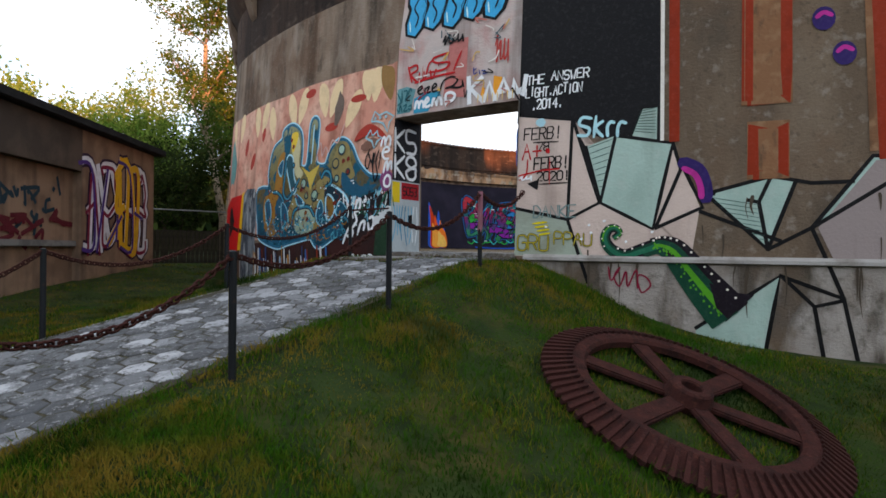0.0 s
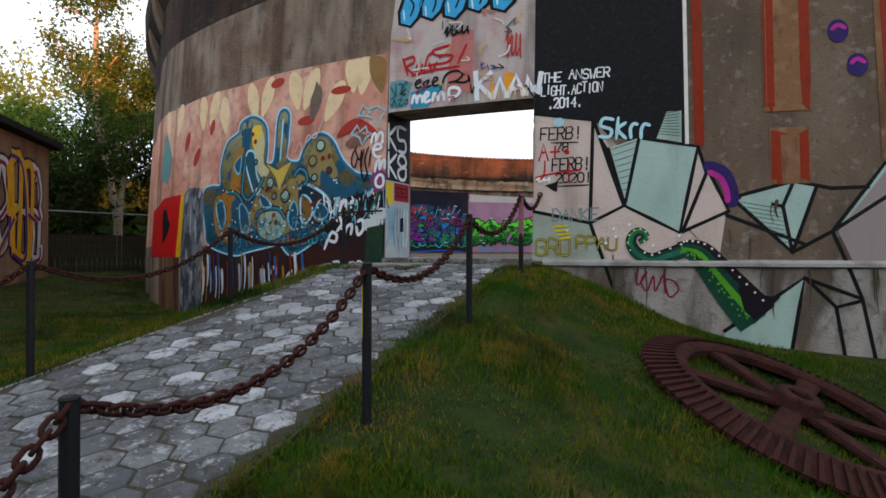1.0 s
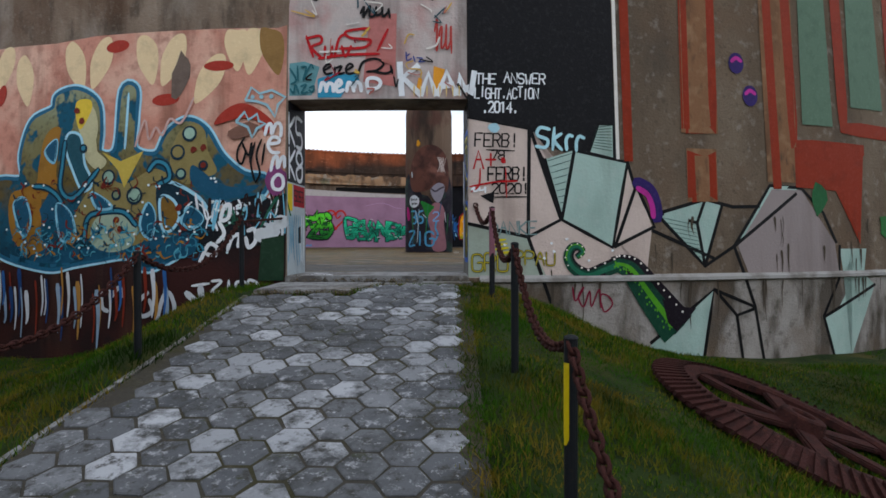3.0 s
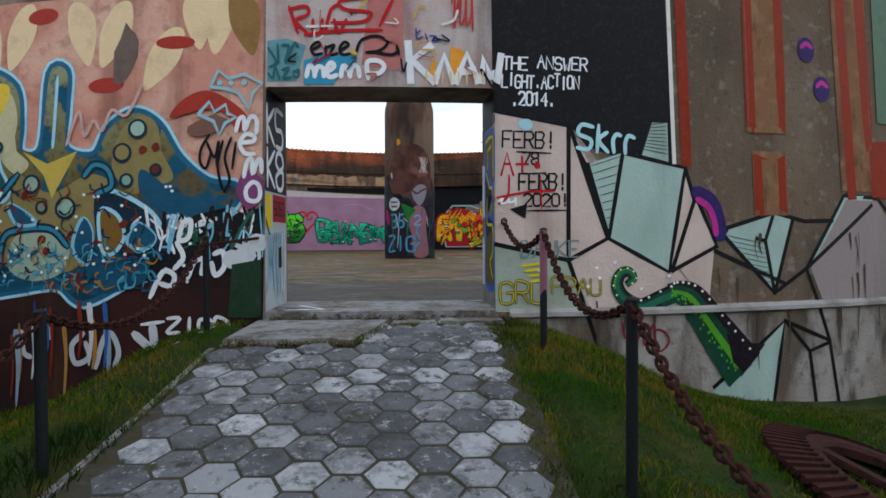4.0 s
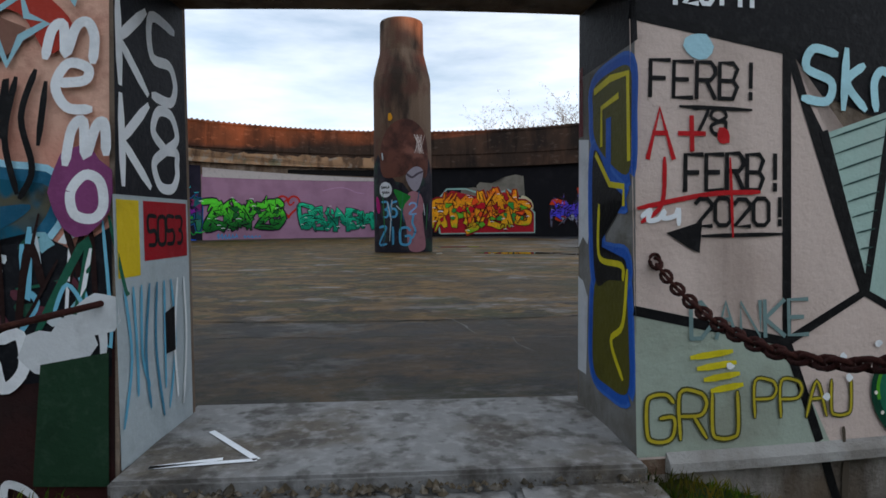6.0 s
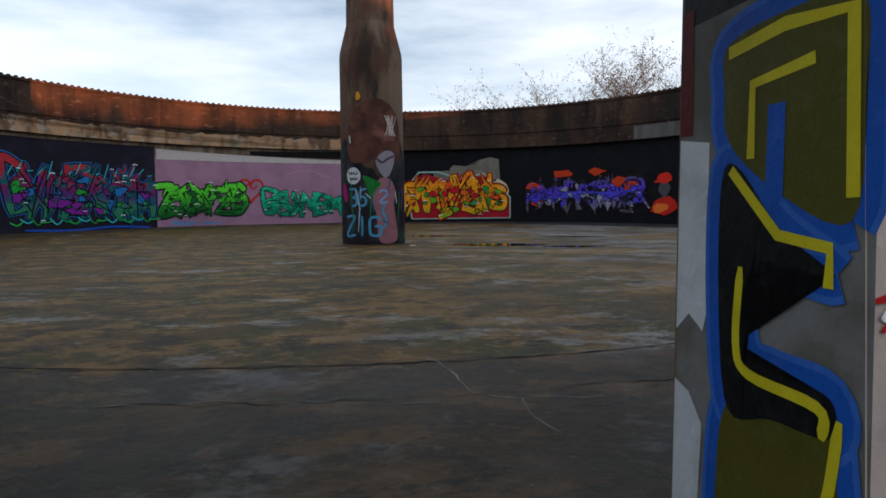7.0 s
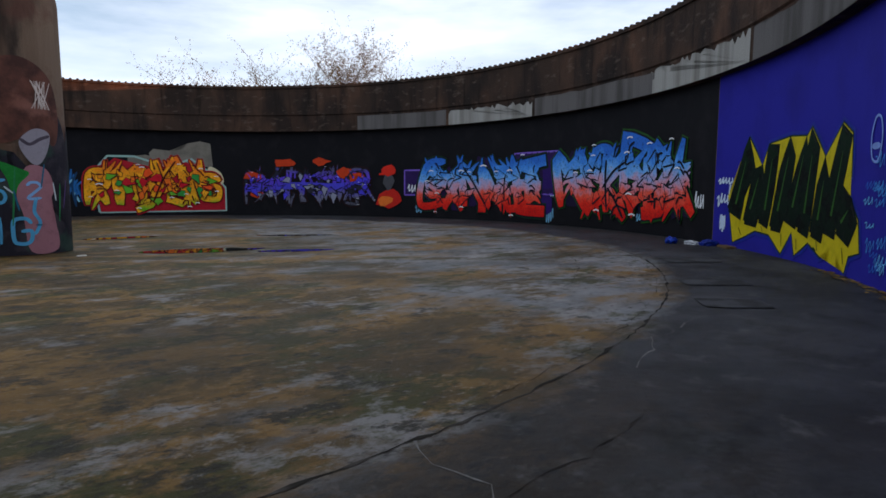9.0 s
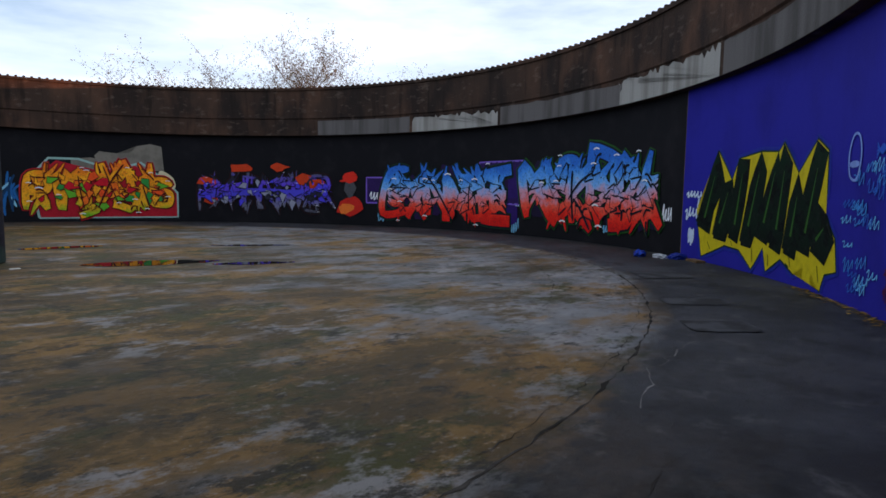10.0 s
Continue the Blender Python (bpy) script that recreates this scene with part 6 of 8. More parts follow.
word(pa, sky_blue, "ZIG", -0.9, 0.3, 0.55, 1.2, 0.08, 0.0, 0.02)
word(pa, spray("7fa8d4"), "2", 0.2, 1.3, 0.35, 0.3, 0.06)
pa.stroke(sky_blue, [(0.35, 1.3), (0.3, 1.0), (0.4, 0.75), (0.3, 0.5)], 0.07)
for i in range(16):
    u = random.uniform(-1.1, 1.1)
    pa.stroke(spray(random.choice(["2a7a4a", "b9c4c8", "5f4a7a", "1f5f7a"])), [(u, random.uniform(0.2, 1.8)), (u + random.uniform(-0.15, 0.15), random.uniform(0.3, 2.2))], 0.035)
pa.stroke(spray("b9c4c8"), [(-0.72, 3.3), (-0.7, 3.1)], 0.06)
pa.blob(spray("c88a1c"), -0.4, 4.45, 0.09, 0.13, 0, 9, 0.3)
for i in range(12):
    pa.stroke(spray("c4b4ac"), [(0.5 + random.uniform(-0.2, 0.3), 3.9), (0.55 + random.uniform(-0.2, 0.35), 3.3)], 0.02)
pa.done()

# ---- coping, corbels and ledge of the tank ----
cv, cf = [], []
for i in range(360):
    d = i + 0.5
    b = len(cv)
    for dd in (-0.24, 0.24):
        for r in (BAND_IN - 0.10, BAND_IN + 0.02):
            cv.append(polar(d + dd, r, BAND_TOP - 0.03))
    for dd in (-0.14, 0.14):
        for r in (BAND_IN - 0.09, BAND_IN + 0.02):
            cv.append(polar(d + dd, r, BAND_TOP + 0.075))
    cf += [(b, b + 4, b + 5, b + 1), (b + 4, b + 6, b + 7, b + 5), (b + 6, b + 2, b + 3, b + 7), (b, b + 2, b + 6, b + 4)]
tagged(mesh_part("coping_stud", cv, cf, M_BAND, ring), kind="stuff")
cvt, cft = arc_solid([(BAND_IN - 0.11, BAND_TOP - 0.10), (BAND_IN + 0.3, BAND_TOP - 0.10), (BAND_IN + 0.3, BAND_TOP + 0.012), (BAND_IN - 0.11, BAND_TOP + 0.012)], 0, 359.999, 1.0, False)
mesh_part("coping", cvt, cft, M_BAND, ring, "thin coping strip")
bm = bmesh.new()
pts = [(0, 5.1), (0.07, 5.2), (0.2, 5.6), (0.27, 6.0), (0, 6.0)]
front = [bm.verts.new((-0.16, -p, z)) for p, z in pts]
back_ = [bm.verts.new((0.16, -p, z)) for p, z in pts]
bm.faces.new(front)
bm.faces.new(back_[::-1])
for i in range(len(pts)):
    bm.faces.new((front[i], back_[i], back_[(i + 1) % len(pts)], front[(i + 1) % len(pts)]))
bmesh.ops.bevel(bm, geom=bm.edges[:], offset=0.02, segments=1, affect="EDGES")
corbel = part("corbel", bm, M_CONC, ring)
corbel_mesh = corbel.data
for i in range(45):
    ob = corbel if i == 0 else new("corbel", corbel_mesh)
    ob.parent = ring
    d = 4.0 + 8.0 * i
    ob.matrix_world = Matrix.Translation(polar(d, r_out(4.3) - 0.02 + out_shift(d), 0)) @ pose(0, 0, 0, 0, 0, d)
M_LEDGE = surface("pale_ledge_concrete", (0.34, 0.33, 0.31), [((0.18, 0.16, 0.14), 0.8, 3.0, EVEN, 0.45, 0.62)], 0.9, 0, 0.5, 40)
mesh_part("ledge", *arc_solid([(R_OUT - 0.02, -0.09), (R_OUT + 0.05, -0.07), (R_OUT + 0.045, -0.03), (R_OUT - 0.02, 0.03)], 3.9, 60, 1.0), M_LEDGE, wall, "pale projecting plinth ledge")

# ---- landing slab before the doorway ----
bm = bmesh.new()
ring_pts = [(-1.12, -19.1), (-0.75, -19.16), (-0.35, -19.12), (-0.16, -19.17), (-0.1, -18.95), (-0.02, -18.7), (0.03, -18.42), (0.08, -18.11), (-1.12, -18.11)]
tops = [bm.verts.new((x, y, -0.062 + 0.01 * math.sin(7 * x + 3 * y))) for x, y in ring_pts]
lows = [bm.verts.new((x + 0.02 * math.sin(9 * y), y - 0.01, -0.3)) for x, y in ring_pts]
bm.faces.new(tops)
for i in range(len(tops)):
    j = (i + 1) % len(tops)
    bm.faces.new((tops[j], tops[i], lows[i], lows[j]))
bmesh.ops.recalc_face_normals(bm, faces=bm.faces[:])
landing = part("pavement_landing", bm, M_SLAB)
tagged(landing, "cast concrete landing slab with a broken edge", "slab", kind="structure")
bm = bmesh.new()
for x0, x1, dz in ((0.1, 0.52, -0.065), (0.53, 1.13, -0.05)):
    box(bm, x0, x1, -18.36, -18.1, -0.3, dz, 0.02)
step = part("pavement_step", bm, M_SLAB)
tagged(step, "low chipped concrete step before the doorway", "step", kind="structure")

# crumbled edge of the landing and of the threshold
random.seed(91)
rv_, rf_ = [], []
EDGE = [(-1.12, -19.13), (-0.75, -19.19), (-0.35, -19.15), (-0.14, -19.19), (-0.08, -18.95), (0.0, -18.7), (0.06, -18.42), (0.10, -18.13)]
SILL = [(-1.08, -18.12), (-0.3, -18.125), (0.4, -18.12), (1.1, -18.12)]
for line_, z_, n_stones in ((EDGE, -0.085, 420), (SILL, -0.03, 200)):
    for i in range(n_stones):
        k = random.randrange(len(line_) - 1)
        t = random.random()
        x = line_[k][0] + (line_[k + 1][0] - line_[k][0]) * t + random.gauss(0, 0.012)
        y = line_[k][1] + (line_[k + 1][1] - line_[k][1]) * t + random.gauss(0, 0.012)
        r = random.choice((0.008, 0.011, 0.015, 0.024)) * random.uniform(0.7, 1.2)
        z = z_ + random.uniform(-0.025, 0.012)
        b = len(rv_)
        a0 = random.uniform(0, 6.28)
        for j in range(4):
            a = a0 + j * 1.5708 + random.uniform(-0.4, 0.4)
            rv_.append((x + r * math.cos(a), y + r * math.sin(a), z - 0.4 * r))
        rv_.append((x + random.uniform(-0.4, 0.4) * r, y + random.uniform(-0.4, 0.4) * r, z + r * random.uniform(0.4, 0.9)))
        rf_ += [(b, b + 1, b + 4), (b + 1, b + 2, b + 4), (b + 2, b + 3, b + 4), (b + 3, b, b + 4)]
tagged(mesh_part("rubble", rv_, rf_, surface("crumbled_mortar", (0.10, 0.078, 0.052), [((0.22, 0.20, 0.17), 0.8, 30.0, EVEN, 0.5, 0.62), ((0.03, 0.026, 0.018), 0.8, 12.0, EVEN, 0.48, 0.6)], 0.95), landing, "crumbled brown mortar along the broken edges"), kind="stuff")

# kerb along the left of the path
bm = bmesh.new()
for i in range(8):
    y = -19.2 - 1.0 * i
    w = 0.3 * min(1.0, max(0.0, (-19.5 - y) / 3.0))
    w1 = 0.3 * min(1.0, max(0.0, (-18.5 - y) / 3.0))
    vs = box(bm, -0.02, 0.02, y - 0.985, y, -0.2, 0.0, 0.0)
    for v in vs:
        t = (v.co.y - (y - 0.985)) / 0.985
        v.co.x += -1.17 - (w1 * (1 - t) + w * t)
        v.co.z += path_z(v.co.y) - 0.012
kerb = part("kerb", bm, M_SLAB)
tagged(kerb, "thin concrete edging stones along the path", "kerb", kind="structure")

# ---- chains and posts ----
M_YELLOW, M_PINKP = spray("c9b010"), spray("8a5a66")


def sleeve(ob, z0, z1, mat, label, half=False):
    bm = bmesh.new()
    bmesh.ops.create_cone(bm, cap_ends=False, segments=14, radius1=0.0285, radius2=0.0285, depth=z1 - z0, matrix=Matrix.Translation((0, 0, (z0 + z1) / 2)))
    for v in bm.verts:
        if v.co.z < (z0 + z1) / 2:
            v.co.z += 0.05 * noise.noise((v.co.x * 90, v.co.y * 90, z0))
    if half:
        bmesh.ops.delete(bm, geom=[f for f in bm.faces if f.calc_center_median().x > -0.008], context="FACES")
    part("paint_sleeve", bm, mat, ob, label)


sleeve(POSTS[0], 0.36, 0.815, M_PINKP, "pale pink overpaint on the upper half")
sleeve(POSTS[2], 0.42, 0.72, M_YELLOW, "yellow overpaint", True)
for p_ in POSTS:
    bm = bmesh.new()
    bmesh.ops.create_uvsphere(bm, u_segments=12, v_segments=6, radius=0.03, matrix=Matrix.Translation((0, 0, 0.815)) @ Matrix.Diagonal((1, 1, 0.5, 1)))
    part("cap", bm, M_POST, p_)


def ring_tube(bm, pts, r, k=6):
    n, rows = len(pts), []
    for i in range(n):
        t = (pts[(i + 1) % n] - pts[i - 1]).normalized()
        a = t.cross(Vector((0, 0, 1)) if abs(t.z) < 0.9 else Vector((1, 0, 0))).normalized()
        b = t.cross(a)
        rows.append([bm.verts.new(pts[i] + r * (math.cos(6.2832 * j / k) * a + math.sin(6.2832 * j / k) * b)) for j in range(k)])
    for i in range(n):
        for j in range(k):
            f = bm.faces.new((rows[i][j], rows[i][(j + 1) % k], rows[(i + 1) % n][(j + 1) % k], rows[(i + 1) % n][j]))
            f.smooth = True


LINK_L, LINK_W, LINK_R, PITCH = 0.037, 0.021, 0.0085, 0.050
bm = bmesh.new()
pts = []
for i in range(10):
    a = 2 * math.pi * i / 10
    pts.append(Vector((LINK_L * math.copysign(abs(math.cos(a)) ** 0.8, math.cos(a)), LINK_W * math.sin(a), 0)))
ring_tube(bm, pts, LINK_R, 6)
link_mesh = bpy.data.meshes.new("link")
bm.to_mesh(link_mesh)
bm.free()
link_mesh.materials.append(M_RUST)


def chain(a, b, sag, label="heavy rusty chain hung between the posts"):
    """A hanging chain of interlocked links from a to b."""
    a, b = Vector(a), Vector(b)
    holder = new("chain")
    holder.location = a
    tagged(holder, label, "chain", "path chains")
    N = 60
    curve = []
    for i in range(N + 1):
        t = i / N
        p = a.lerp(b, t)
        p.z -= sag * 4 * t * (1 - t)
        curve.append(p)
    dist = [0.0]
    for p, q in zip(curve, curve[1:]):
        dist.append(dist[-1] + (q - p).length)
    count = max(2, int(round(dist[-1] / PITCH)))
    for i in range(count):
        s = dist[-1] * (i + 0.5) / count
        k = next(j for j in range(1, N + 1) if dist[j] >= s)
        f = (s - dist[k - 1]) / (dist[k] - dist[k - 1])
        p, t = curve[k - 1].lerp(curve[k], f), (curve[k] - curve[k - 1]).normalized()
        ob = new("link", link_mesh)
        ob.parent = holder
        ob.matrix_parent_inverse = Matrix.Translation(-a)
        x = t
        y = Vector((0, 0, 1)).cross(x).normalized()
        z = x.cross(y)
        rot = Matrix((x, y, z)).transposed().to_4x4()
        twist = 45 + (90 if i % 2 else 0) + 8 * math.sin(i * 1.7)
        ob.matrix_basis = Matrix.Translation(p) @ rot @ pose(0, 0, 0, twist)
    return holder


def top_of(p, h=0.80):
    return (p[0], p[1], p[2] + h)


RP = [(1.18, -17.92, 0.85)] + [top_of(p) for p in RIGHT_POSTS]
for a, b, s in ((RP[1], RP[0], 0.17), (RP[2], RP[1], 0.26), (RP[3], RP[2], 0.24), (RP[4], RP[3], 0.26)):
    chain(a, b, s)
chain(RP[4], (1.9, -26.4, -0.75), 0.3)
LP = [top_of(p) for p in LEFT_POSTS]
for a, b, s in ((LP[1], LP[0], 0.3), (LP[2], LP[1], 0.28), (LP[3], LP[2], 0.3)):
    chain(a, b, s)
bm = bmesh.new()
a, b = Vector(LP[0]) - Vector((0, 0, 0.05)), Vector((-1.16, -17.93, 0.70))
bmesh.ops.create_cone(bm, cap_ends=True, segments=8, radius1=0.014, radius2=0.014, depth=(b - a).length)
bar = part("iron_bar", bm, M_RUST)
bar.matrix_world = Matrix.Translation((a + b) / 2) @ (b - a).to_track_quat("Z", "Y").to_matrix().to_4x4()
tagged(bar, "rusty iron bar from a post to the wall", "bar")
bm = bmesh.new()
ring_tube(bm, [Vector((0.03 * math.cos(i * 0.5236), 0, 0.03 * math.sin(i * 0.5236))) for i in range(12)], 0.007, 6)
eye = part("wall_eye", bm, M_RUST)
eye.matrix_world = pose(1.18, -17.93, 0.85, 0, 0, 20)
tagged(eye, "rusty iron eye bolted to the wall holding the chain", "bolt")

# ---- cast gear wheel lying on the grass ----
gear = new("gear_wheel")
tagged(gear, "large rusty cast-iron gear wheel lying in the grass", "gear")


def lathe(bm, prof, k=72, cx=0.0):
    rows = [[bm.verts.new((r * math.cos(6.28318 * j / k), r * math.sin(6.28318 * j / k), z)) for j in range(k)] for r, z in prof]
    for i in range(len(prof)):
        i2 = (i + 1) % len(prof)
        for j in range(k):
            bm.faces.new((rows[i][j], rows[i][(j + 1) % k], rows[i2][(j + 1) % k], rows[i2][j]))


GR = 1.21
bm = bmesh.new()
lathe(bm, [(GR - 0.36, -0.03), (GR - 0.03, -0.06), (GR - 0.02, -0.02), (GR - 0.235, 0.052), (GR - 0.255, 0.06), (GR - 0.33, 0.055), (GR - 0.36, 0.03)])
part("rim", bm, M_RUST, gear)
bm = bmesh.new()
lathe(bm, [(0.085, -0.06), (0.18, -0.06), (0.20, 0.0), (0.175, 0.10), (0.155, 0.115), (0.095, 0.115), (0.085, 0.10)], 32)
part("hub", bm, M_RUST, gear)
for i in range(6):
    bm = bmesh.new()
    vs = box(bm, 0.14, GR - 0.33, -0.065, 0.065, -0.03, 0.02, 0.012)
    for v in bm.verts:
        t = (v.co.x - 0.14) / (GR - 0.47)
        v.co.y *= 0.9 + 0.75 * max(0.0, t - 0.55) ** 2 * 4 + 0.35 * max(0.0, 0.3 - t) * 3
    ob = part("spoke", bm, M_RUST, gear)
    ob.matrix_basis = pose(0, 0, 0, 0, 0, 60 * i + 6)
bm = bmesh.new()
for v in box(bm, GR - 0.235, GR + 0.015, -0.019, 0.019, -0.012, 0.026, 0.0):
    v.co.z -= (v.co.x - GR + 0.235) * 0.335 - 0.052
    v.co.y *= 0.72 + 0.28 * (v.co.x - GR + 0.235) / 0.25 if v.co.z > 0.03 else 1.0
tooth_mesh = bpy.data.meshes.new("tooth")
bm.to_mesh(tooth_mesh)
bm.free()
tooth_mesh.materials.append(M_RUST)
for i in range(84):
    ob = new("tooth", tooth_mesh)
    ob.parent = gear
    ob.matrix_basis = pose(0, 0, 0, 0, 0, 360 * i / 84)
gn = Vector((0.37, -0.145, 1.0)).normalized()
gear.matrix_world = Matrix.Translation((GEAR_X, GEAR_Y, GEAR_Z)) @ gn.to_track_quat("Z", "Y").to_matrix().to_4x4()

# ---- floor: cracks, puddles, groove, litter ----
M_CRACK = surface("lime_filled_crack", (0.21, 0.20, 0.185), [((0.12, 0.11, 0.10), 0.8, 8.0, EVEN, 0.45, 0.6)], 0.9)
M_GROOVE = surface("dirt_filled_joint", (0.020, 0.017, 0.013), [((0.075, 0.066, 0.056), 0.8, 3.0, EVEN, 0.45, 0.6)], 0.95)


def floor_z(x, y):
    r, d = math.hypot(x, y), math.degrees(math.atan2(y, x)) + 90
    return 0.09 * (r / R_IN) ** 3 * min(1.0, max(0.0, (abs((d + 180) % 360 - 180) - 8) / 25))


def floor_line(name, pts, w, mat, label, jag=0.03, seed=1):
    random.seed(seed)
    line = []
    for a, b in zip(pts, pts[1:]):
        n = max(2, int(math.hypot(b[0] - a[0], b[1] - a[1]) / 0.12))
        for i in range(n):
            t = i / n
            line.append((a[0] + (b[0] - a[0]) * t + random.uniform(-jag, jag), a[1] + (b[1] - a[1]) * t + random.uniform(-jag, jag)))
    line.append(pts[-1])
    vs, fs = [], []
    for i, (x, y) in enumerate(line):
        a, b = line[max(0, i - 1)], line[min(len(line) - 1, i + 1)]
        d = math.hypot(b[0] - a[0], b[1] - a[1]) or 1
        h = 0.5 * w * random.choice((0.1, 0.2, 0.3, 0.45, 0.8)) * random.uniform(0.6, 1.0)
        nx, ny = -(b[1] - a[1]) / d * h, (b[0] - a[0]) / d * h
        for s in (1, -1):
            vs.append((x + s * nx, y + s * ny, floor_z(x, y) + 0.004))
    for i in range(len(line) - 1):
        fs.append((2 * i, 2 * i + 1, 2 * i + 3, 2 * i + 2))
    return mesh_part(name, vs, fs, mat, floor_in, label)


floor_line("crack", [(-1.9, -15.1), (-0.56, -15.12), (0.18, -15.3), (0.48, -15.32)], 0.018, M_CRACK, "pale lime-filled crack", 0.025, 1)
floor_line("crack", [(0.5, -14.2), (0.55, -14.33), (0.67, -14.73), (0.69, -15.14), (1.06, -15.31), (1.57, -15.33)], 0.03, M_CRACK, "pale lime-filled crack", 0.03, 2)
floor_line("crack", [(1.04, -15.32), (1.01, -15.54), (1.1, -15.9)], 0.02, M_CRACK, "pale lime-filled crack", 0.02, 3)
floor_line("crack", [(2.6, -15.2), (2.75, -14.8), (2.65, -14.4), (2.7, -14.1)], 0.03, M_CRACK, "pale lime-filled crack", 0.03, 4)
floor_line("crack", [(5.0, -13.9), (6.0, -13.3), (7.3, -13.0)], 0.03, M_CRACK, "pale lime-filled crack", 0.05, 5)
floor_line("crack", [(-3.0, -14.2), (-1.11, -14.28), (0.43, -14.39)], 0.03, M_GROOVE, "dark crack", 0.03, 6)
ARC_R = 14.36
floor_line("joint", [tuple(polar(d, ARC_R, 0))[:2] for d in range(-60, 120, 3)], 0.07, M_GROOVE, "dark curved joint in the screed", 0.02, 7)
floor_line("joint", [tuple(polar(d, ARC_R - 0.16, 0))[:2] for d in range(14, 80, 3)], 0.022, M_GROOVE, "dark curved joint in the screed", 0.03, 17)
floor_line("joint", [tuple(polar(d, 12.9, 0))[:2] for d in range(35, 70, 4)], 0.03, M_GROOVE, "dark curved joint in the screed", 0.04, 8)
floor_line("joint", [tuple(polar(d, 15.2, 0))[:2] for d in range(-35, 20, 4)], 0.028, M_GROOVE, "dark curved joint in the screed", 0.04, 9)

for a, b in (((-0.98, -17.97), (-0.55, -17.92)), ((-0.55, -17.92), (-0.86, -17.55)), ((-0.98, -17.97), (-0.7, -17.9))):
    d = Vector((b[0] - a[0], b[1] - a[1], 0)).normalized() * 0.016
    mesh_part("paint_mark", [(a[0] - d.y, a[1] + d.x, 0.0165), (a[0] + d.y, a[1] - d.x, 0.0165), (b[0] + d.y, b[1] - d.x, 0.0165), (b[0] - d.y, b[1] + d.x, 0.0165)], [(0, 1, 2, 3)], WHITE, sill, "white sprayed line")

M_WATER, n_, l_, b_ = nodes_of("rain_water")
b_.inputs["Base Color"].default_value = (0.02, 0.018, 0.015, 1)
b_.inputs["Roughness"].default_value = 0.03
b_.inputs["Specular IOR Level"].default_value = 0.9


def puddle(x, y, rx, ry, turn, seed):
    random.seed(seed)
    k = 40
    vs = []
    for i in range(k):
        a = 2 * math.pi * i / k
        s = 1 + 0.28 * noise.noise((math.cos(a) * 1.6 + seed, math.sin(a) * 1.6, seed)) + 0.12 * noise.noise((math.cos(a) * 5, math.sin(a) * 5, seed))
        px, py = rx * s * math.cos(a), ry * s * math.sin(a)
        vs.append((x + px * math.cos(turn) - py * math.sin(turn), y + px * math.sin(turn) + py * math.cos(turn), 0.012))
    ob = mesh_part("water_puddle", vs, [tuple(range(k))], M_WATER)
    return tagged(ob, "still shallow rain puddle on the screed floor", "puddle", "floor puddles", "structure")


PATCHES = [(8.24, -12.77, 0.42, 0.3, 2.45, 1), (11.85, -9.6, 0.55, 0.4, 2.5, 2), (9.6, -11.63, 0.5, 0.27, 2.5, 3)]
M_PATCH = surface("grey_mortar_patch", (0.06, 0.06, 0.062), [((0.025, 0.024, 0.023), 0.9, 2.5, EVEN, 0.45, 0.58)], 0.8)


def floor_patch(x, y, w, h, turn, seed):
    vs = []
    for i in range(16):
        a = 6.28318 * i / 16
        sq = 1 / max(abs(math.cos(a)), abs(math.sin(a)))
        k = min(1.35, sq) * (1 + 0.12 * noise.noise((i * 0.9, seed, 0)))
        px, py = w * k * math.cos(a), h * k * math.sin(a)
        qx, qy = x + px * math.cos(turn) - py * math.sin(turn), y + px * math.sin(turn) + py * math.cos(turn)
        vs.append((qx, qy, floor_z(qx, qy) + 0.013))
    mesh_part("screed_patch", vs, [tuple(range(16))], M_PATCH, floor_in, "pale mortar patch")


for p_ in PATCHES:
    floor_patch(*p_)
puddle(3.6, -1.8, 1.4, 0.5, -0.2, 2)
puddle(5.6, -3.0, 0.9, 0.25, -0.3, 5)
puddle(7.2, 1.5, 1.2, 0.25, -0.4, 9)
puddle(2.2, 3.2, 1.1, 0.3, 0.1, 12)

M_MOSS = surface("moss_patch", (0.05, 0.055, 0.015), [((0.09, 0.08, 0.03), 0.8, 6.0, EVEN, 0.45, 0.6)], 1.0, 0, 0.8, 40)
bm = bmesh.new()
bmesh.ops.create_grid(bm, x_segments=24, y_segments=10, size=1.0)
for v in bm.verts:
    r = math.hypot(v.co.x, v.co.y)
    v.co = Vector((v.co.x * 1.6, v.co.y * 0.7, max(-0.02, (0.06 + 0.05 * noise.noise(v.co * 5)) * (1 - r) - 0.005)))
weeds = part("moss_patch", bm, M_MOSS)
weeds.matrix_world = pose(-9.2, 11.6, 0.05, 0, 0, 35)
tagged(weeds, "low mossy weed patch at the wall foot", "moss", kind="stuff")


def bag(x, y, z, sx, sy, sz, hue, label, seed):
    bm = bmesh.new()
    bmesh.ops.create_icosphere(bm, subdivisions=3, radius=1.0)
    for v in bm.verts:
        n = 1 + 0.45 * noise.noise(v.co * 2.1 + Vector((seed, 0, 0))) + 0.12 * noise.noise(v.co * 4 + Vector((0, seed, 0)))
        v.co = Vector((v.co.x * sx * n, v.co.y * sy * n, max(-0.55, v.co.z) * sz * n))
    ob = part("plastic_bag", bm, surface("bag_" + hue, lin(hue), [(tuple(c * 0.5 for c in lin(hue)), 0.7, 9.0, EVEN, 0.45, 0.6)], 0.35, 0, 0.6, 30))
    ob.matrix_world = pose(x, y, z + sz * 0.5, 0, 0, seed * 40)
    return tagged(ob, label, "bag", "litter by the wall")


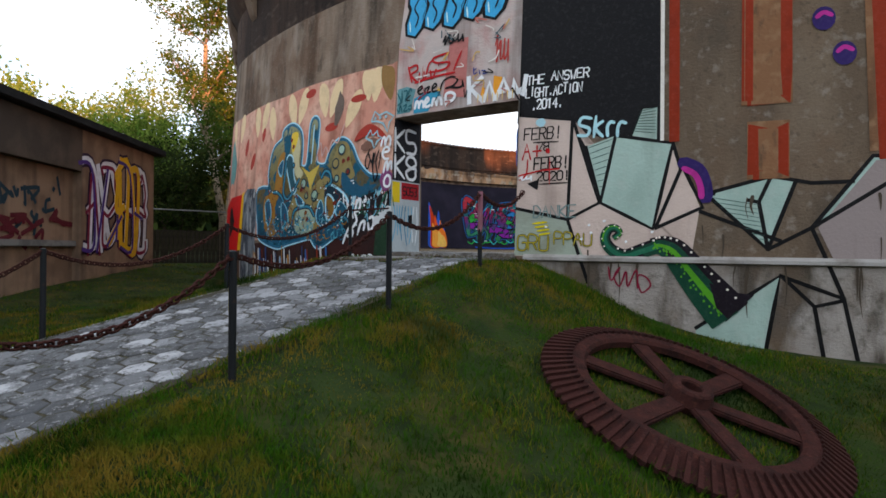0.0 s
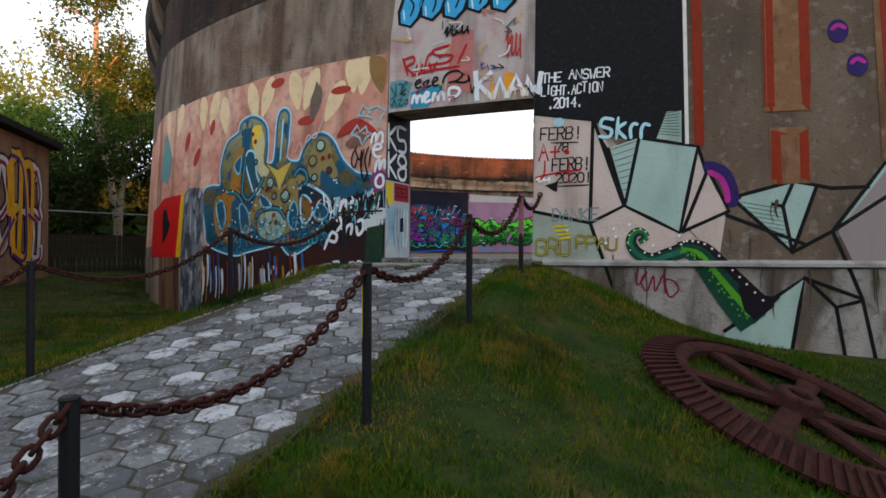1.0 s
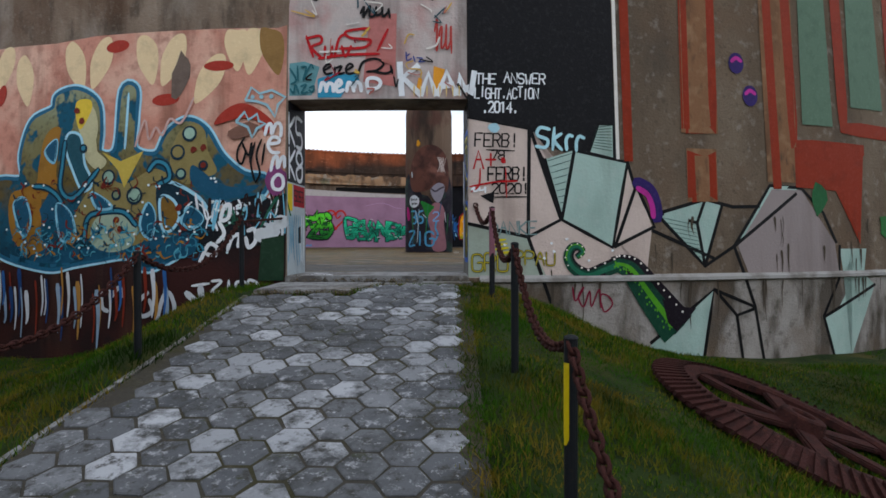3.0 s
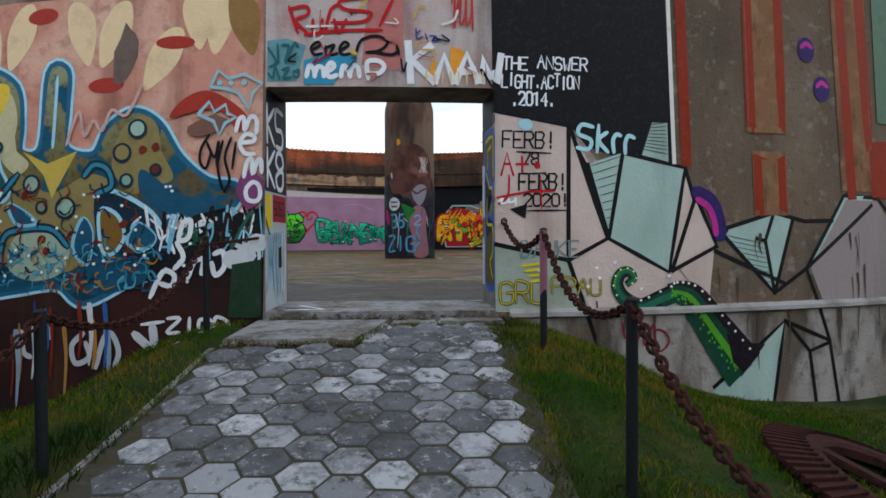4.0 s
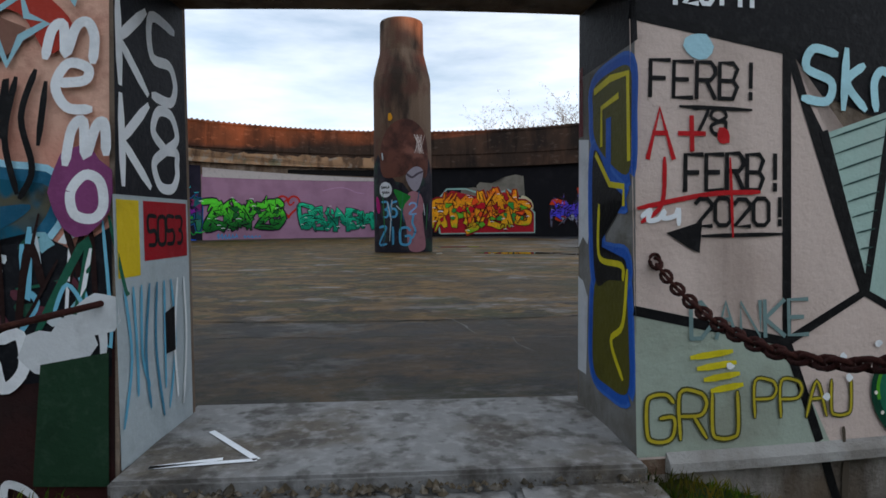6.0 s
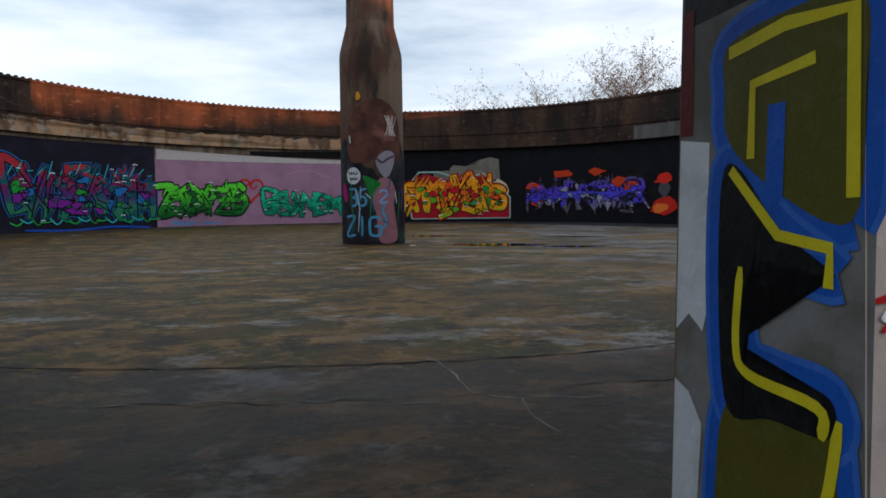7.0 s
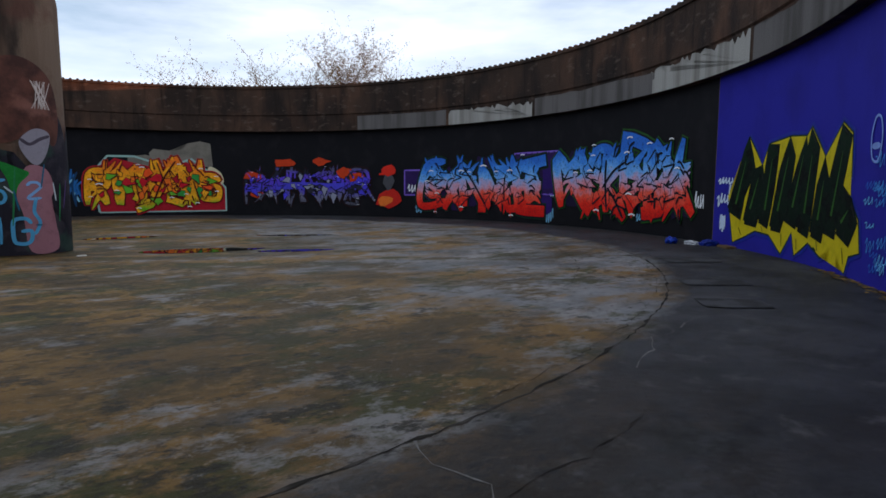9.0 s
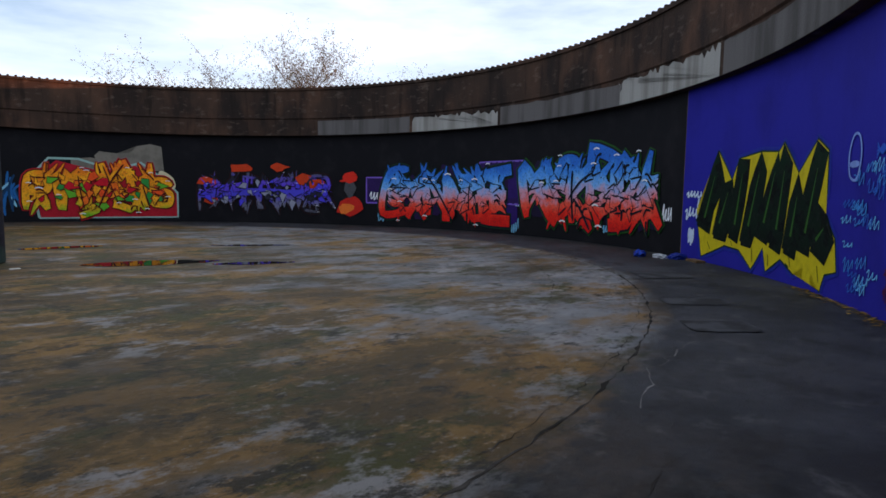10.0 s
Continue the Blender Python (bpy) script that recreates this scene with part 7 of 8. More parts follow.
bag(14.75, -7.0, 0.06, 0.2, 0.15, 0.13, "1c3fa8", "crumpled blue plastic bag by the wall", 1)
bag(14.85, -7.55, 0.06, 0.22, 0.13, 0.08, "c9ccd0", "crumpled white plastic bag by the wall", 2)
bag(14.9, -8.05, 0.06, 0.24, 0.16, 0.12, "1a2f8a", "crumpled blue plastic bag by the wall", 3)
bm = bmesh.new()
box(bm, -0.3, 0.3, -0.12, 0.12, 0, 0.07, 0.015)
board = part("wood_scrap", bm, surface("old_wood", (0.16, 0.10, 0.05), [((0.08, 0.05, 0.03), 0.7, 6.0, (1, 8, 1), 0.45, 0.6)], 0.8))
board.matrix_world = pose(14.75, -8.6, 0.07, 0, 0, 55)
tagged(board, "short scrap of brown board on the floor", "wood scrap")
bm = bmesh.new()
box(bm, -0.09, 0.09, -0.05, 0.05, 0, 0.02, 0.005)
paper = part("paper_scrap", bm, spray("c9c6bc"))
paper.matrix_world = pose(1.15, -1.6, 0.0, 0, 0, 20)
tagged(paper, "flattened white paper carton beside the pillar", "litter")

# dead leaves at the foot of the blue wall
random.seed(6)
lv, lf = [], []
for i in range(260):
    p = polar(random.uniform(22, 46), R_IN - abs(random.gauss(0, 0.12)) - 0.03, 0)
    s, a, b = random.uniform(0.03, 0.06), random.uniform(0, 6.28), len(lv)
    z = floor_z(p.x, p.y) + 0.012
    for k in range(4):
        t = a + k * math.pi / 2
        q = s * (1.0 if k % 2 == 0 else 0.55)
        lv.append((p.x + q * math.cos(t), p.y + q * math.sin(t), z + random.uniform(0, 0.02)))
    lf.append((b, b + 1, b + 2, b + 3))
tagged(mesh_part("dead_leaves", lv, lf, surface("dead_leaf", (0.25, 0.15, 0.03), [((0.10, 0.05, 0.02), 0.8, 3.0, EVEN, 0.45, 0.6)], 0.8)), "yellow-brown dead leaves along the wall foot", "leaves", kind="stuff")

# ---- low shed: fascia, recess, window bay, paint ----
def shed_box(name, x0, x1, y0, y1, z0, z1, mat, label="", bev=0.01):
    bm = bmesh.new()
    box(bm, x0, x1, y0, y1, z0, z1, bev)
    return part(name, bm, mat, shed, label)


M_FASCIA = surface("dark_plaster", (0.07, 0.055, 0.045), [((0.12, 0.09, 0.07), 0.7, 1.5, EVEN, 0.45, 0.62)], 0.95, 0, 0.4, 25)
shed_box("lintel_beam", 4.2, 16.0, -0.1, 0.22, 1.85, 2.885, M_FASCIA, "dark plaster beam under the eave")
shed_box("pier", 0.0, 4.2, -0.1, 0.2, -1.5, 2.885, M_SHED, "plastered end pier")
shed_box("sill_course", 4.25, 16.0, 0.0, 0.12, 0.02, 0.16, surface("shed_sill", (0.22, 0.22, 0.21), [((0.1, 0.1, 0.1), 0.7, 3.0, EVEN, 0.45, 0.6)], 0.9), "grey sill course")
shed_box("fascia_board", -0.36, 16.3, 0.40, 0.43, 2.92, 3.09, M_ROOF, "dark fascia board")


def shed_stroke(vs, fs, pts, w, off):
    line = smooth_line(pts)
    b = len(vs)
    for i, (u, z) in enumerate(line):
        p, q = line[max(0, i - 1)], line[min(len(line) - 1, i + 1)]
        d = math.hypot(q[0] - p[0], q[1] - p[1]) or 1
        nu, nz = -(q[1] - p[1]) / d * w / 2, (q[0] - p[0]) / d * w / 2
        vs += [(u + nu, off + i * 0.00002, z + nz), (u - nu, off + i * 0.00002, z - nz)]
    for i in range(len(line) - 1):
        fs.append((b + 2 * i, b + 2 * i + 1, b + 2 * i + 3, b + 2 * i + 2))


random.seed(31)
layers = {}
order = ["7a1f1c", "c9ccd6", "3a2560", "d4a51c", "e0c13a"]
strokes = []
for i in range(10):
    u = 0.5 + 0.34 * i
    g = random.choice("SRKEBWAX")
    for ln in GLYPHS[g].split("|"):
        strokes.append([(u + 0.8 * int(ln[j]) / 4 * 0.8 + random.uniform(-0.15, 0.15), 0.0 + 2.2 * int(ln[j + 1]) / 6 + random.uniform(-0.22, 0.22)) for j in range(0, len(ln) - 1, 2)])
off = 0.205
shed_art = None
for c, w in (("2a1430", 0.34), ("cfd2da", 0.20), ("7a1f3c", -1), ("d4a51c", -2), ("4a2f7c", -3)):
    vs, fs = [], []
    for i, s in enumerate(strokes):
        if w > 0:
            shed_stroke(vs, fs, s, w, off + i * 0.0003)
        elif w == -2 and 1.7 < s[0][0] < 2.7:
            shed_stroke(vs, fs, s, 0.2, off + i * 0.0003)
        elif w in (-1, -3) and i % 3 == (0 if w == -1 else 2):
            shed_stroke(vs, fs, [(u + 0.08, z - 0.06) for u, z in s], 0.10, off + i * 0.0003)
    ob = mesh_part("graffiti" if shed_art is None else "paint_layer", vs, fs, spray(c), shed if shed_art is None else shed_art, "white, violet and yellow lettering on the pier" if shed_art is None else "")
    shed_art = shed_art or ob
    tagged(ob, kind="stuff")
    off += 0.006
vs, fs = [], []
for i in range(40):
    u, z = random.uniform(4.6, 12.0), random.uniform(0.2, 1.4)
    shed_stroke(vs, fs, [(u, z), (u + random.uniform(-0.4, 0.4), z + random.uniform(-0.2, 0.3)), (u + random.uniform(-0.3, 0.6), z + random.uniform(-0.3, 0.4))], 0.09, 0.004 + 0.0003 * i)
dark_art = mesh_part("graffiti", vs, fs, spray("1c3540"), shed, "dark blue and red scribbled lettering in the recess")
tagged(dark_art, kind="stuff")
vs, fs = [], []
for i in range(30):
    u, z = random.uniform(4.6, 12.0), random.uniform(0.2, 0.9)
    shed_stroke(vs, fs, [(u, z), (u + random.uniform(-0.4, 0.4), z + random.uniform(-0.2, 0.3)), (u + random.uniform(-0.3, 0.6), z + random.uniform(-0.3, 0.2))], 0.1, 0.022 + 0.0003 * i)
tagged(mesh_part("paint_layer", vs, fs, spray("5a1c26"), dark_art), kind="stuff")

# ---- fence between shed and tank ----
M_FENCE = surface("dark_wire_fence", (0.03, 0.028, 0.022), [((0.06, 0.05, 0.03), 0.7, 4.0, EVEN, 0.45, 0.6)], 0.9)
fence = new("fence")
tagged(fence, "dark board fence with a galvanised top rail", "fence")
fa, fb = Vector((-16.0, -13.4, -0.9)), Vector((-14.6, -9.0, -0.9))
ax = (fb - fa).normalized()
for i in range(30):
    bm = bmesh.new()
    box(bm, -0.07, 0.07, -0.012, 0.012, 0, 1.55, 0.004)
    ob = part("board", bm, M_FENCE, fence)
    ob.matrix_world = Matrix.Translation(fa + ax * (0.155 * i)) @ pose(0, 0, 0, 0, 0, math.degrees(math.atan2(ax.y, ax.x)))
bm = bmesh.new()
bmesh.ops.create_cone(bm, cap_ends=True, segments=8, radius1=0.025, radius2=0.025, depth=4.8)
rail = part("rail", bm, surface("galvanised_pipe", (0.3, 0.3, 0.3), (), 0.5, 0.6), fence)
rail.matrix_world = Matrix.Translation((fa + fb) / 2 + Vector((0, 0, 2.3))) @ ax.to_track_quat("Z", "Y").to_matrix().to_4x4()


# ---- trees ----
def leaf_material(name, cols):
    m, n, l, b = nodes_of(name)
    g, rp = n.new("ShaderNodeNewGeometry"), n.new("ShaderNodeValToRGB")
    l.new(g.outputs["Random Per Island"], rp.inputs["Fac"])
    el = rp.color_ramp.elements
    while len(el) < len(cols):
        el.new(0.5)
    for i, c in enumerate(cols):
        el[i].position, el[i].color = i / (len(cols) - 1), rgb(c)
    l.new(rp.outputs["Color"], b.inputs["Base Color"])
    b.inputs["Roughness"].default_value, b.inputs["Specular IOR Level"].default_value = 0.8, 0.08
    tr, mx = n.new("ShaderNodeBsdfTranslucent"), n.new("ShaderNodeMixShader")
    l.new(rp.outputs["Color"], tr.inputs["Color"])
    mx.inputs["Fac"].default_value = 0.35
    l.new(b.outputs["BSDF"], mx.inputs[1])
    l.new(tr.outputs["BSDF"], mx.inputs[2])
    l.new(mx.outputs["Shader"], n["Material Output"].inputs["Surface"])
    return m


M_BARK = surface("tree_bark", (0.07, 0.05, 0.035), [((0.03, 0.022, 0.018), 0.8, 8.0, (1, 1, 0.2), 0.45, 0.6)], 0.95, 0, 0.6, 30)
M_BIRCH = surface("birch_bark", (0.42, 0.33, 0.24), [((0.05, 0.04, 0.03), 0.9, 5.0, (1, 1, 3), 0.58, 0.64)], 0.85)
L_GREEN = leaf_material("green_leaves", [(0.09, 0.18, 0.025), (0.16, 0.27, 0.04), (0.28, 0.36, 0.07), (0.13, 0.21, 0.04)])
L_DARK = leaf_material("dark_leaves", [(0.012, 0.028, 0.008), (0.03, 0.05, 0.012), (0.05, 0.07, 0.015)])
L_YELLOW = leaf_material("autumn_birch_leaves", [(0.04, 0.10, 0.015), (0.07, 0.13, 0.02), (0.12, 0.14, 0.02), (0.05, 0.11, 0.02)])
L_BROWN = leaf_material("sparse_autumn_leaves", [(0.11, 0.085, 0.04), (0.17, 0.095, 0.035), (0.085, 0.08, 0.035)])


def tube(vs, fs, p, q, r0, r1, k=6):
    t = (q - p).normalized()
    a = t.cross(Vector((0.3, 1, 0.1))).normalized()
    b = t.cross(a)
    base = len(vs)
    for c, r in ((p, r0), (q, r1)):
        for j in range(k):
            w = 6.28318 * j / k
            vs.append(c + r * (math.cos(w) * a + math.sin(w) * b))
    for j in range(k):
        fs.append((base + j, base + (j + 1) % k, base + k + (j + 1) % k, base + k + j))


def tree(x, y, z, height, spread, leaves, leaf_size, bark, leaf_mat, label, seed, low=0.3, name="tree", depth=3, loose=0.026):
    rng = random.Random(seed)
    vs, fs, tips = [], [], []

    def grow(p, d, length, r, level):
        steps = 4
        for s in range(steps):
            d = (d + Vector((rng.uniform(-1, 1), rng.uniform(-1, 1), rng.uniform(-0.2, 0.5))) * 0.14).normalized()
            q = p + d * length / steps
            r2 = r * (0.86 if level else 0.84)
            tube(vs, fs, p, q, r, r2, 7 if level == 0 else 4)
            if level > 0:
                tips.append(q)
            if level < depth and (level > 0 or s >= 1):
                for b in range(3 if level == 0 else 2):
                    a = rng.uniform(0, 6.28318)
                    side = Vector((math.cos(a), math.sin(a), rng.uniform(0.1, 0.9))).normalized()
                    grow(q, (d * 0.35 + side * 0.8).normalized(), length * rng.uniform(0.32, 0.5) * spread, r2 * 0.5, level + 1)
            p, r = q, r2
        tips.append(p)

    grow(Vector((0, 0, -0.4)), Vector((rng.uniform(-0.05, 0.05), rng.uniform(-0.05, 0.05), 1)), height * 0.85, height * 0.016, 0)
    holder = new(name)
    holder.location = (x, y, z)
    tagged(holder, label, "tree", "trees round the tank")
    mesh_part("trunk", vs, fs, bark, holder)
    tips = [t for t in tips if t.z > height * low]
    if leaves and tips:
        g = np.random.default_rng(seed)
        c = np.array([tips[i] for i in g.integers(0, len(tips), leaves)])
        c = c + g.normal(0, height * loose, c.shape)
        a = g.normal(size=(leaves, 3))
        a /= np.linalg.norm(a, axis=1, keepdims=True)
        b = np.cross(a, g.normal(size=(leaves, 3)))
        b /= np.linalg.norm(b, axis=1, keepdims=True)
        s = leaf_size * g.uniform(0.6, 1.3, (leaves, 1))
        quad = np.stack([c - a * s, c + b * s * 0.55, c + a * s, c - b * s * 0.55], 1).reshape(-1, 3)
        faces = np.arange(leaves * 4).reshape(-1, 4)
        me = bpy.data.meshes.new("crown")
        me.from_pydata(quad.tolist(), [], faces.tolist())
        me.materials.append(leaf_mat)
        ob = new("crown", me)
        ob.parent = holder
    return holder


tree(-18.6, -8.4, -0.9, 12.5, 0.62, 9000, 0.09, M_BIRCH, L_YELLOW, "tall slim birch with yellowing leaves behind the fence", 3, 0.25, "birch_tree")
tree(-21.0, -6.5, -0.9, 11.0, 0.7, 9000, 0.10, M_BIRCH, L_YELLOW, "tall slim birch with yellowing leaves behind the fence", 8, 0.25, "birch_tree")
tree(-22.5, -10.2, -0.9, 6.4, 1.35, 9000, 0.10, M_BARK, L_GREEN, "dense green broadleaf tree behind the fence", 4, 0.08)
tree(-25.5, -13.0, -0.9, 6.2, 1.35, 9000, 0.11, M_BARK, L_GREEN, "dense green broadleaf tree behind the shed", 5, 0.08)
tree(-19.6, -10.6, -0.9, 5.0, 1.4, 9000, 0.09, M_BARK, L_GREEN, "dense green broadleaf tree behind the fence", 6, 0.02)
tree(-22.0, -4.0, -0.9, 8.0, 1.3, 9000, 0.12, M_BARK, L_DARK, "dense green broadleaf tree behind the fence", 9, 0.04)
tree(-17.6, -11.0, -0.9, 3.4, 1.5, 7000, 0.08, M_BARK, L_DARK, "leafy shrub against the fence", 12, 0.0)
tree(-30.0, -16.0, -0.9, 8.0, 1.3, 8000, 0.13, M_BARK, L_GREEN, "dense green broadleaf tree behind the shed", 13, 0.08)
for x, y, h, n, sd in ((22.7, 35.6, 15.2, 1500, 21), (26.5, 34.0, 14.3, 1300, 22), (17.0, 38.3, 12.3, 800, 23), (31.5, 31.3, 13.4, 700, 24), (11.0, 39.8, 11.9, 700, 25), (13.5, 39.5, 11.6, 600, 26)):
    tree(x, y, -1.4, h * 0.86, 1.3, n * 7, 0.07, M_BARK, L_BROWN, "sparse autumn tree with few leaves beyond the tank wall", sd, 0.5, loose=0.010)

# uneven leaf clumps added far off all round, mostly unseen, blocking low sun
g = np.random.default_rng(77)
N = 70000
ang = g.uniform(0, 2 * np.pi, N)
rad = g.uniform(58, 74, N)
topz = 9.8 + 0.5 * np.sin(ang * 9.0) + 0.7 * np.sin(ang * 23 + 1.0) + 0.5 * np.sin(ang * 57)
zz = -1.6 + (topz + 0.3) * g.uniform(0, 1, N) ** 0.8
c = np.stack([rad * np.cos(ang), rad * np.sin(ang), zz], 1)
a = g.normal(size=(N, 3))
a /= np.linalg.norm(a, axis=1, keepdims=True)
b = np.cross(a, g.normal(size=(N, 3)))
b /= np.linalg.norm(b, axis=1, keepdims=True)
s = g.uniform(0.6, 1.2, (N, 1))
quad = np.stack([c - a * s, c + b * s * 0.7, c + a * s, c - b * s * 0.7], 1).reshape(-1, 3)
me = bpy.data.meshes.new("woods")
me.from_pydata(quad.tolist(), [], np.arange(N * 4).reshape(-1, 4).tolist())
me.materials.append(L_DARK)
tagged(new("woods", me), "dark leafy ring added round the site to block the low sun", "woods", kind="stuff")

# ---- grass ----
def blade_material():
    m = leaf_material("grass_blades", GRASS_COLS)
    n, l = m.node_tree.nodes, m.node_tree.links
    b, rp, tr = n["Principled BSDF"], n["Color Ramp"], n["Translucent BSDF"]
    tc, sp, mr, mu = n.new("ShaderNodeTexCoord"), n.new("ShaderNodeSeparateXYZ"), n.new("ShaderNodeMapRange"), n.new("ShaderNodeMath")
    mr.inputs["From Min"].default_value, mr.inputs["From Max"].default_value = 2.0, 3.4
    mr.inputs["To Min"].default_value, mr.inputs["To Max"].default_value = 1.0, 0.12
    mu.operation = "MULTIPLY"
    l.new(tc.outputs["Object"], sp.inputs["Vector"])
    l.new(sp.outputs["X"], mr.inputs["Value"])
    l.new(mr.outputs["Result"], mu.inputs[0])
    l.new(noise_fac(n, l, 2.6, 7.0, EVEN, 0.49, 0.59, 0.68), mu.inputs[1])
    col = blend(n, l, mu.outputs[0], rp.outputs["Color"], (0.21, 0.145, 0.020))
    col = blend(n, l, noise_fac(n, l, 1.1, 4.0, EVEN, 0.48, 0.62), col, (0.032, 0.105, 0.005))
    col = blend(n, l, noise_fac(n, l, 0.7, 4.0, EVEN, 0.53, 0.66), col, (0.010, 0.026, 0.003))
    for sock in (b.inputs["Base Color"], tr.inputs["Color"]):
        l.new(col, sock)
    return m


GRASS_COLS = [(0.008, 0.032, 0.002), (0.028, 0.090, 0.004), (0.075, 0.155, 0.006), (0.21, 0.155, 0.022), (0.014, 0.052, 0.002), (0.055, 0.115, 0.005)]
M_BLADE = blade_material()


def grass(x0, x1, y0, y1, count, seed, label):
    g = np.random.default_rng(seed)
    x, y = g.uniform(x0, x1, count), g.uniform(y0, y1, count)
    keep = (np.hypot(x, y) > 18.04) & ((x > 1.03 + 0.1 * np.sin(y * 5.3) * np.sin(y * 1.7)) | (x < -1.22 - 0.3 * np.clip((-19.5 - y) / 3, 0, 1)) | (y < -28))
    dense = np.array([noise.noise((px * 2.3, py * 2.3, 1.0)) for px, py in zip(x, y)])
    keep &= g.uniform(-0.9, 0.7, count) < dense + 0.45
    x, y = x[keep], y[keep]
    n = len(x)
    z = np.array([ground_z(px, py) for px, py in zip(x, y)]) - 0.02
    h = g.uniform(0.026, 0.070, n) * (1 + 1.1 * np.array([noise.noise((px * 1.1, py * 1.1, 7.0)) for px, py in zip(x, y)]))
    a = g.uniform(0, 2 * np.pi, n)
    w = g.uniform(0.0028, 0.0055, n)
    lx, ly = g.normal(0, 0.45, n) * h, g.normal(0, 0.45, n) * h
    p = np.stack([x, y, z], 1)
    dx = np.stack([np.cos(a) * w, np.sin(a) * w, 0 * w], 1)
    mid = p + np.stack([lx * 0.35, ly * 0.35, h * 0.6], 1)
    tip = p + np.stack([lx, ly, h], 1)
    q = np.stack([p - dx, p + dx, mid + dx * 0.7, mid - dx * 0.7, tip], 1).reshape(-1, 3)
    faces = []
    for i in range(0, n * 5, 5):
        faces.append((i, i + 1, i + 2, i + 3))
        faces.append((i + 3, i + 2, i + 4))
    me = bpy.data.meshes.new("grass")
    me.from_pydata(q.tolist(), [], faces)
    me.materials.append(M_BLADE)
    return tagged(new("grass", me), label, "grass", kind="stuff")


grass(1.0, 6.5, -24.5, -17.6, 95000, 1, "short tufted grass with straw-coloured patches")
grass(1.0, 5.6, -26.5, -23.0, 70000, 2, "short tufted grass with straw-coloured patches")
grass(6.5, 12.0, -26.0, -15.0, 16000, 3, "short tufted grass below the tank wall")
grass(-7.5, -1.15, -25.5, -16.0, 80000, 4, "short dark green grass beside the path")
grass(-14.0, -7.5, -22.0, -12.0, 15000, 5, "short dark green grass before the shed")

def tuft_line(pts, count, seed, spread=0.03):
    g = np.random.default_rng(seed)
    vs, fs = [], []
    for i in range(count):
        k = g.integers(0, len(pts) - 1)
        t = g.uniform()
        x = pts[k][0] + (pts[k + 1][0] - pts[k][0]) * t + g.normal(0, spread)
        y = pts[k][1] + (pts[k + 1][1] - pts[k][1]) * t + g.normal(0, spread)
        z, h, a = path_z(y) - 0.02, g.uniform(0.02, 0.07), g.uniform(0, 6.28)
        dx, dy = 0.005 * math.cos(a), 0.005 * math.sin(a)
        lx, ly = g.normal(0, 0.5 * h), g.normal(0, 0.5 * h)
        b = len(vs)
        vs += [(x - dx, y - dy, z), (x + dx, y + dy, z), (x + lx, y + ly, z + h)]
        fs.append((b, b + 1, b + 2))
    return tagged(mesh_part("weeds", vs, fs, M_BLADE), "thin weeds and dry grass in the paving joints", "weeds", kind="stuff")


tuft_line([(-1.12, -19.14), (-0.75, -19.2), (-0.35, -19.16), (-0.13, -19.2), (-0.06, -18.95), (0.03, -18.7), (0.06, -18.42)], 420, 61, 0.02)
tuft_line([(0.1, -18.39), (0.6, -18.4), (1.12, -18.38)], 260, 62, 0.02)
tuft_line([(1.0, -18.5), (1.04, -20), (1.0, -21.5), (1.05, -23), (1.0, -25.5)], 2600, 63, 0.06)
tuft_line([(-1.16, -19.3), (-1.25, -20.5), (-1.4, -22), (-1.45, -24)], 900, 64, 0.03)

# ---- hexagonal pavers ----
m_, n_, l_, b_ = nodes_of("worn_paver")
oi, rp, geo_ = n_.new("ShaderNodeObjectInfo"), n_.new("ShaderNodeValToRGB"), n_.new("ShaderNodeNewGeometry")
l_.new(oi.outputs["Random"], rp.inputs["Fac"])
rp.color_ramp.elements[0].color, rp.color_ramp.elements[1].color = (0.085, 0.090, 0.097, 1), (0.43, 0.445, 0.465, 1)
for p_, c_ in ((0.45, 0.140), (0.74, 0.19), (0.86, 0.33)):
    e_ = rp.color_ramp.elements.new(p_)
    e_.color = (c_ * 0.96, c_, c_ * 1.05, 1)


def laid(scale, lo, hi, rough=0.72):
    """Noise that runs on from stone to stone."""
    no, ra = n_.new("ShaderNodeTexNoise"), n_.new("ShaderNodeMapRange")
    no.inputs["Scale"].default_value, no.inputs["Detail"].default_value, no.inputs["Roughness"].default_value = scale, 10.0, rough
    ra.inputs["From Min"].default_value, ra.inputs["From Max"].default_value = lo, hi
    l_.new(geo_.outputs["Position"], no.inputs["Vector"])
    l_.new(no.outputs["Fac"], ra.inputs["Value"])
    return ra.outputs["Result"]


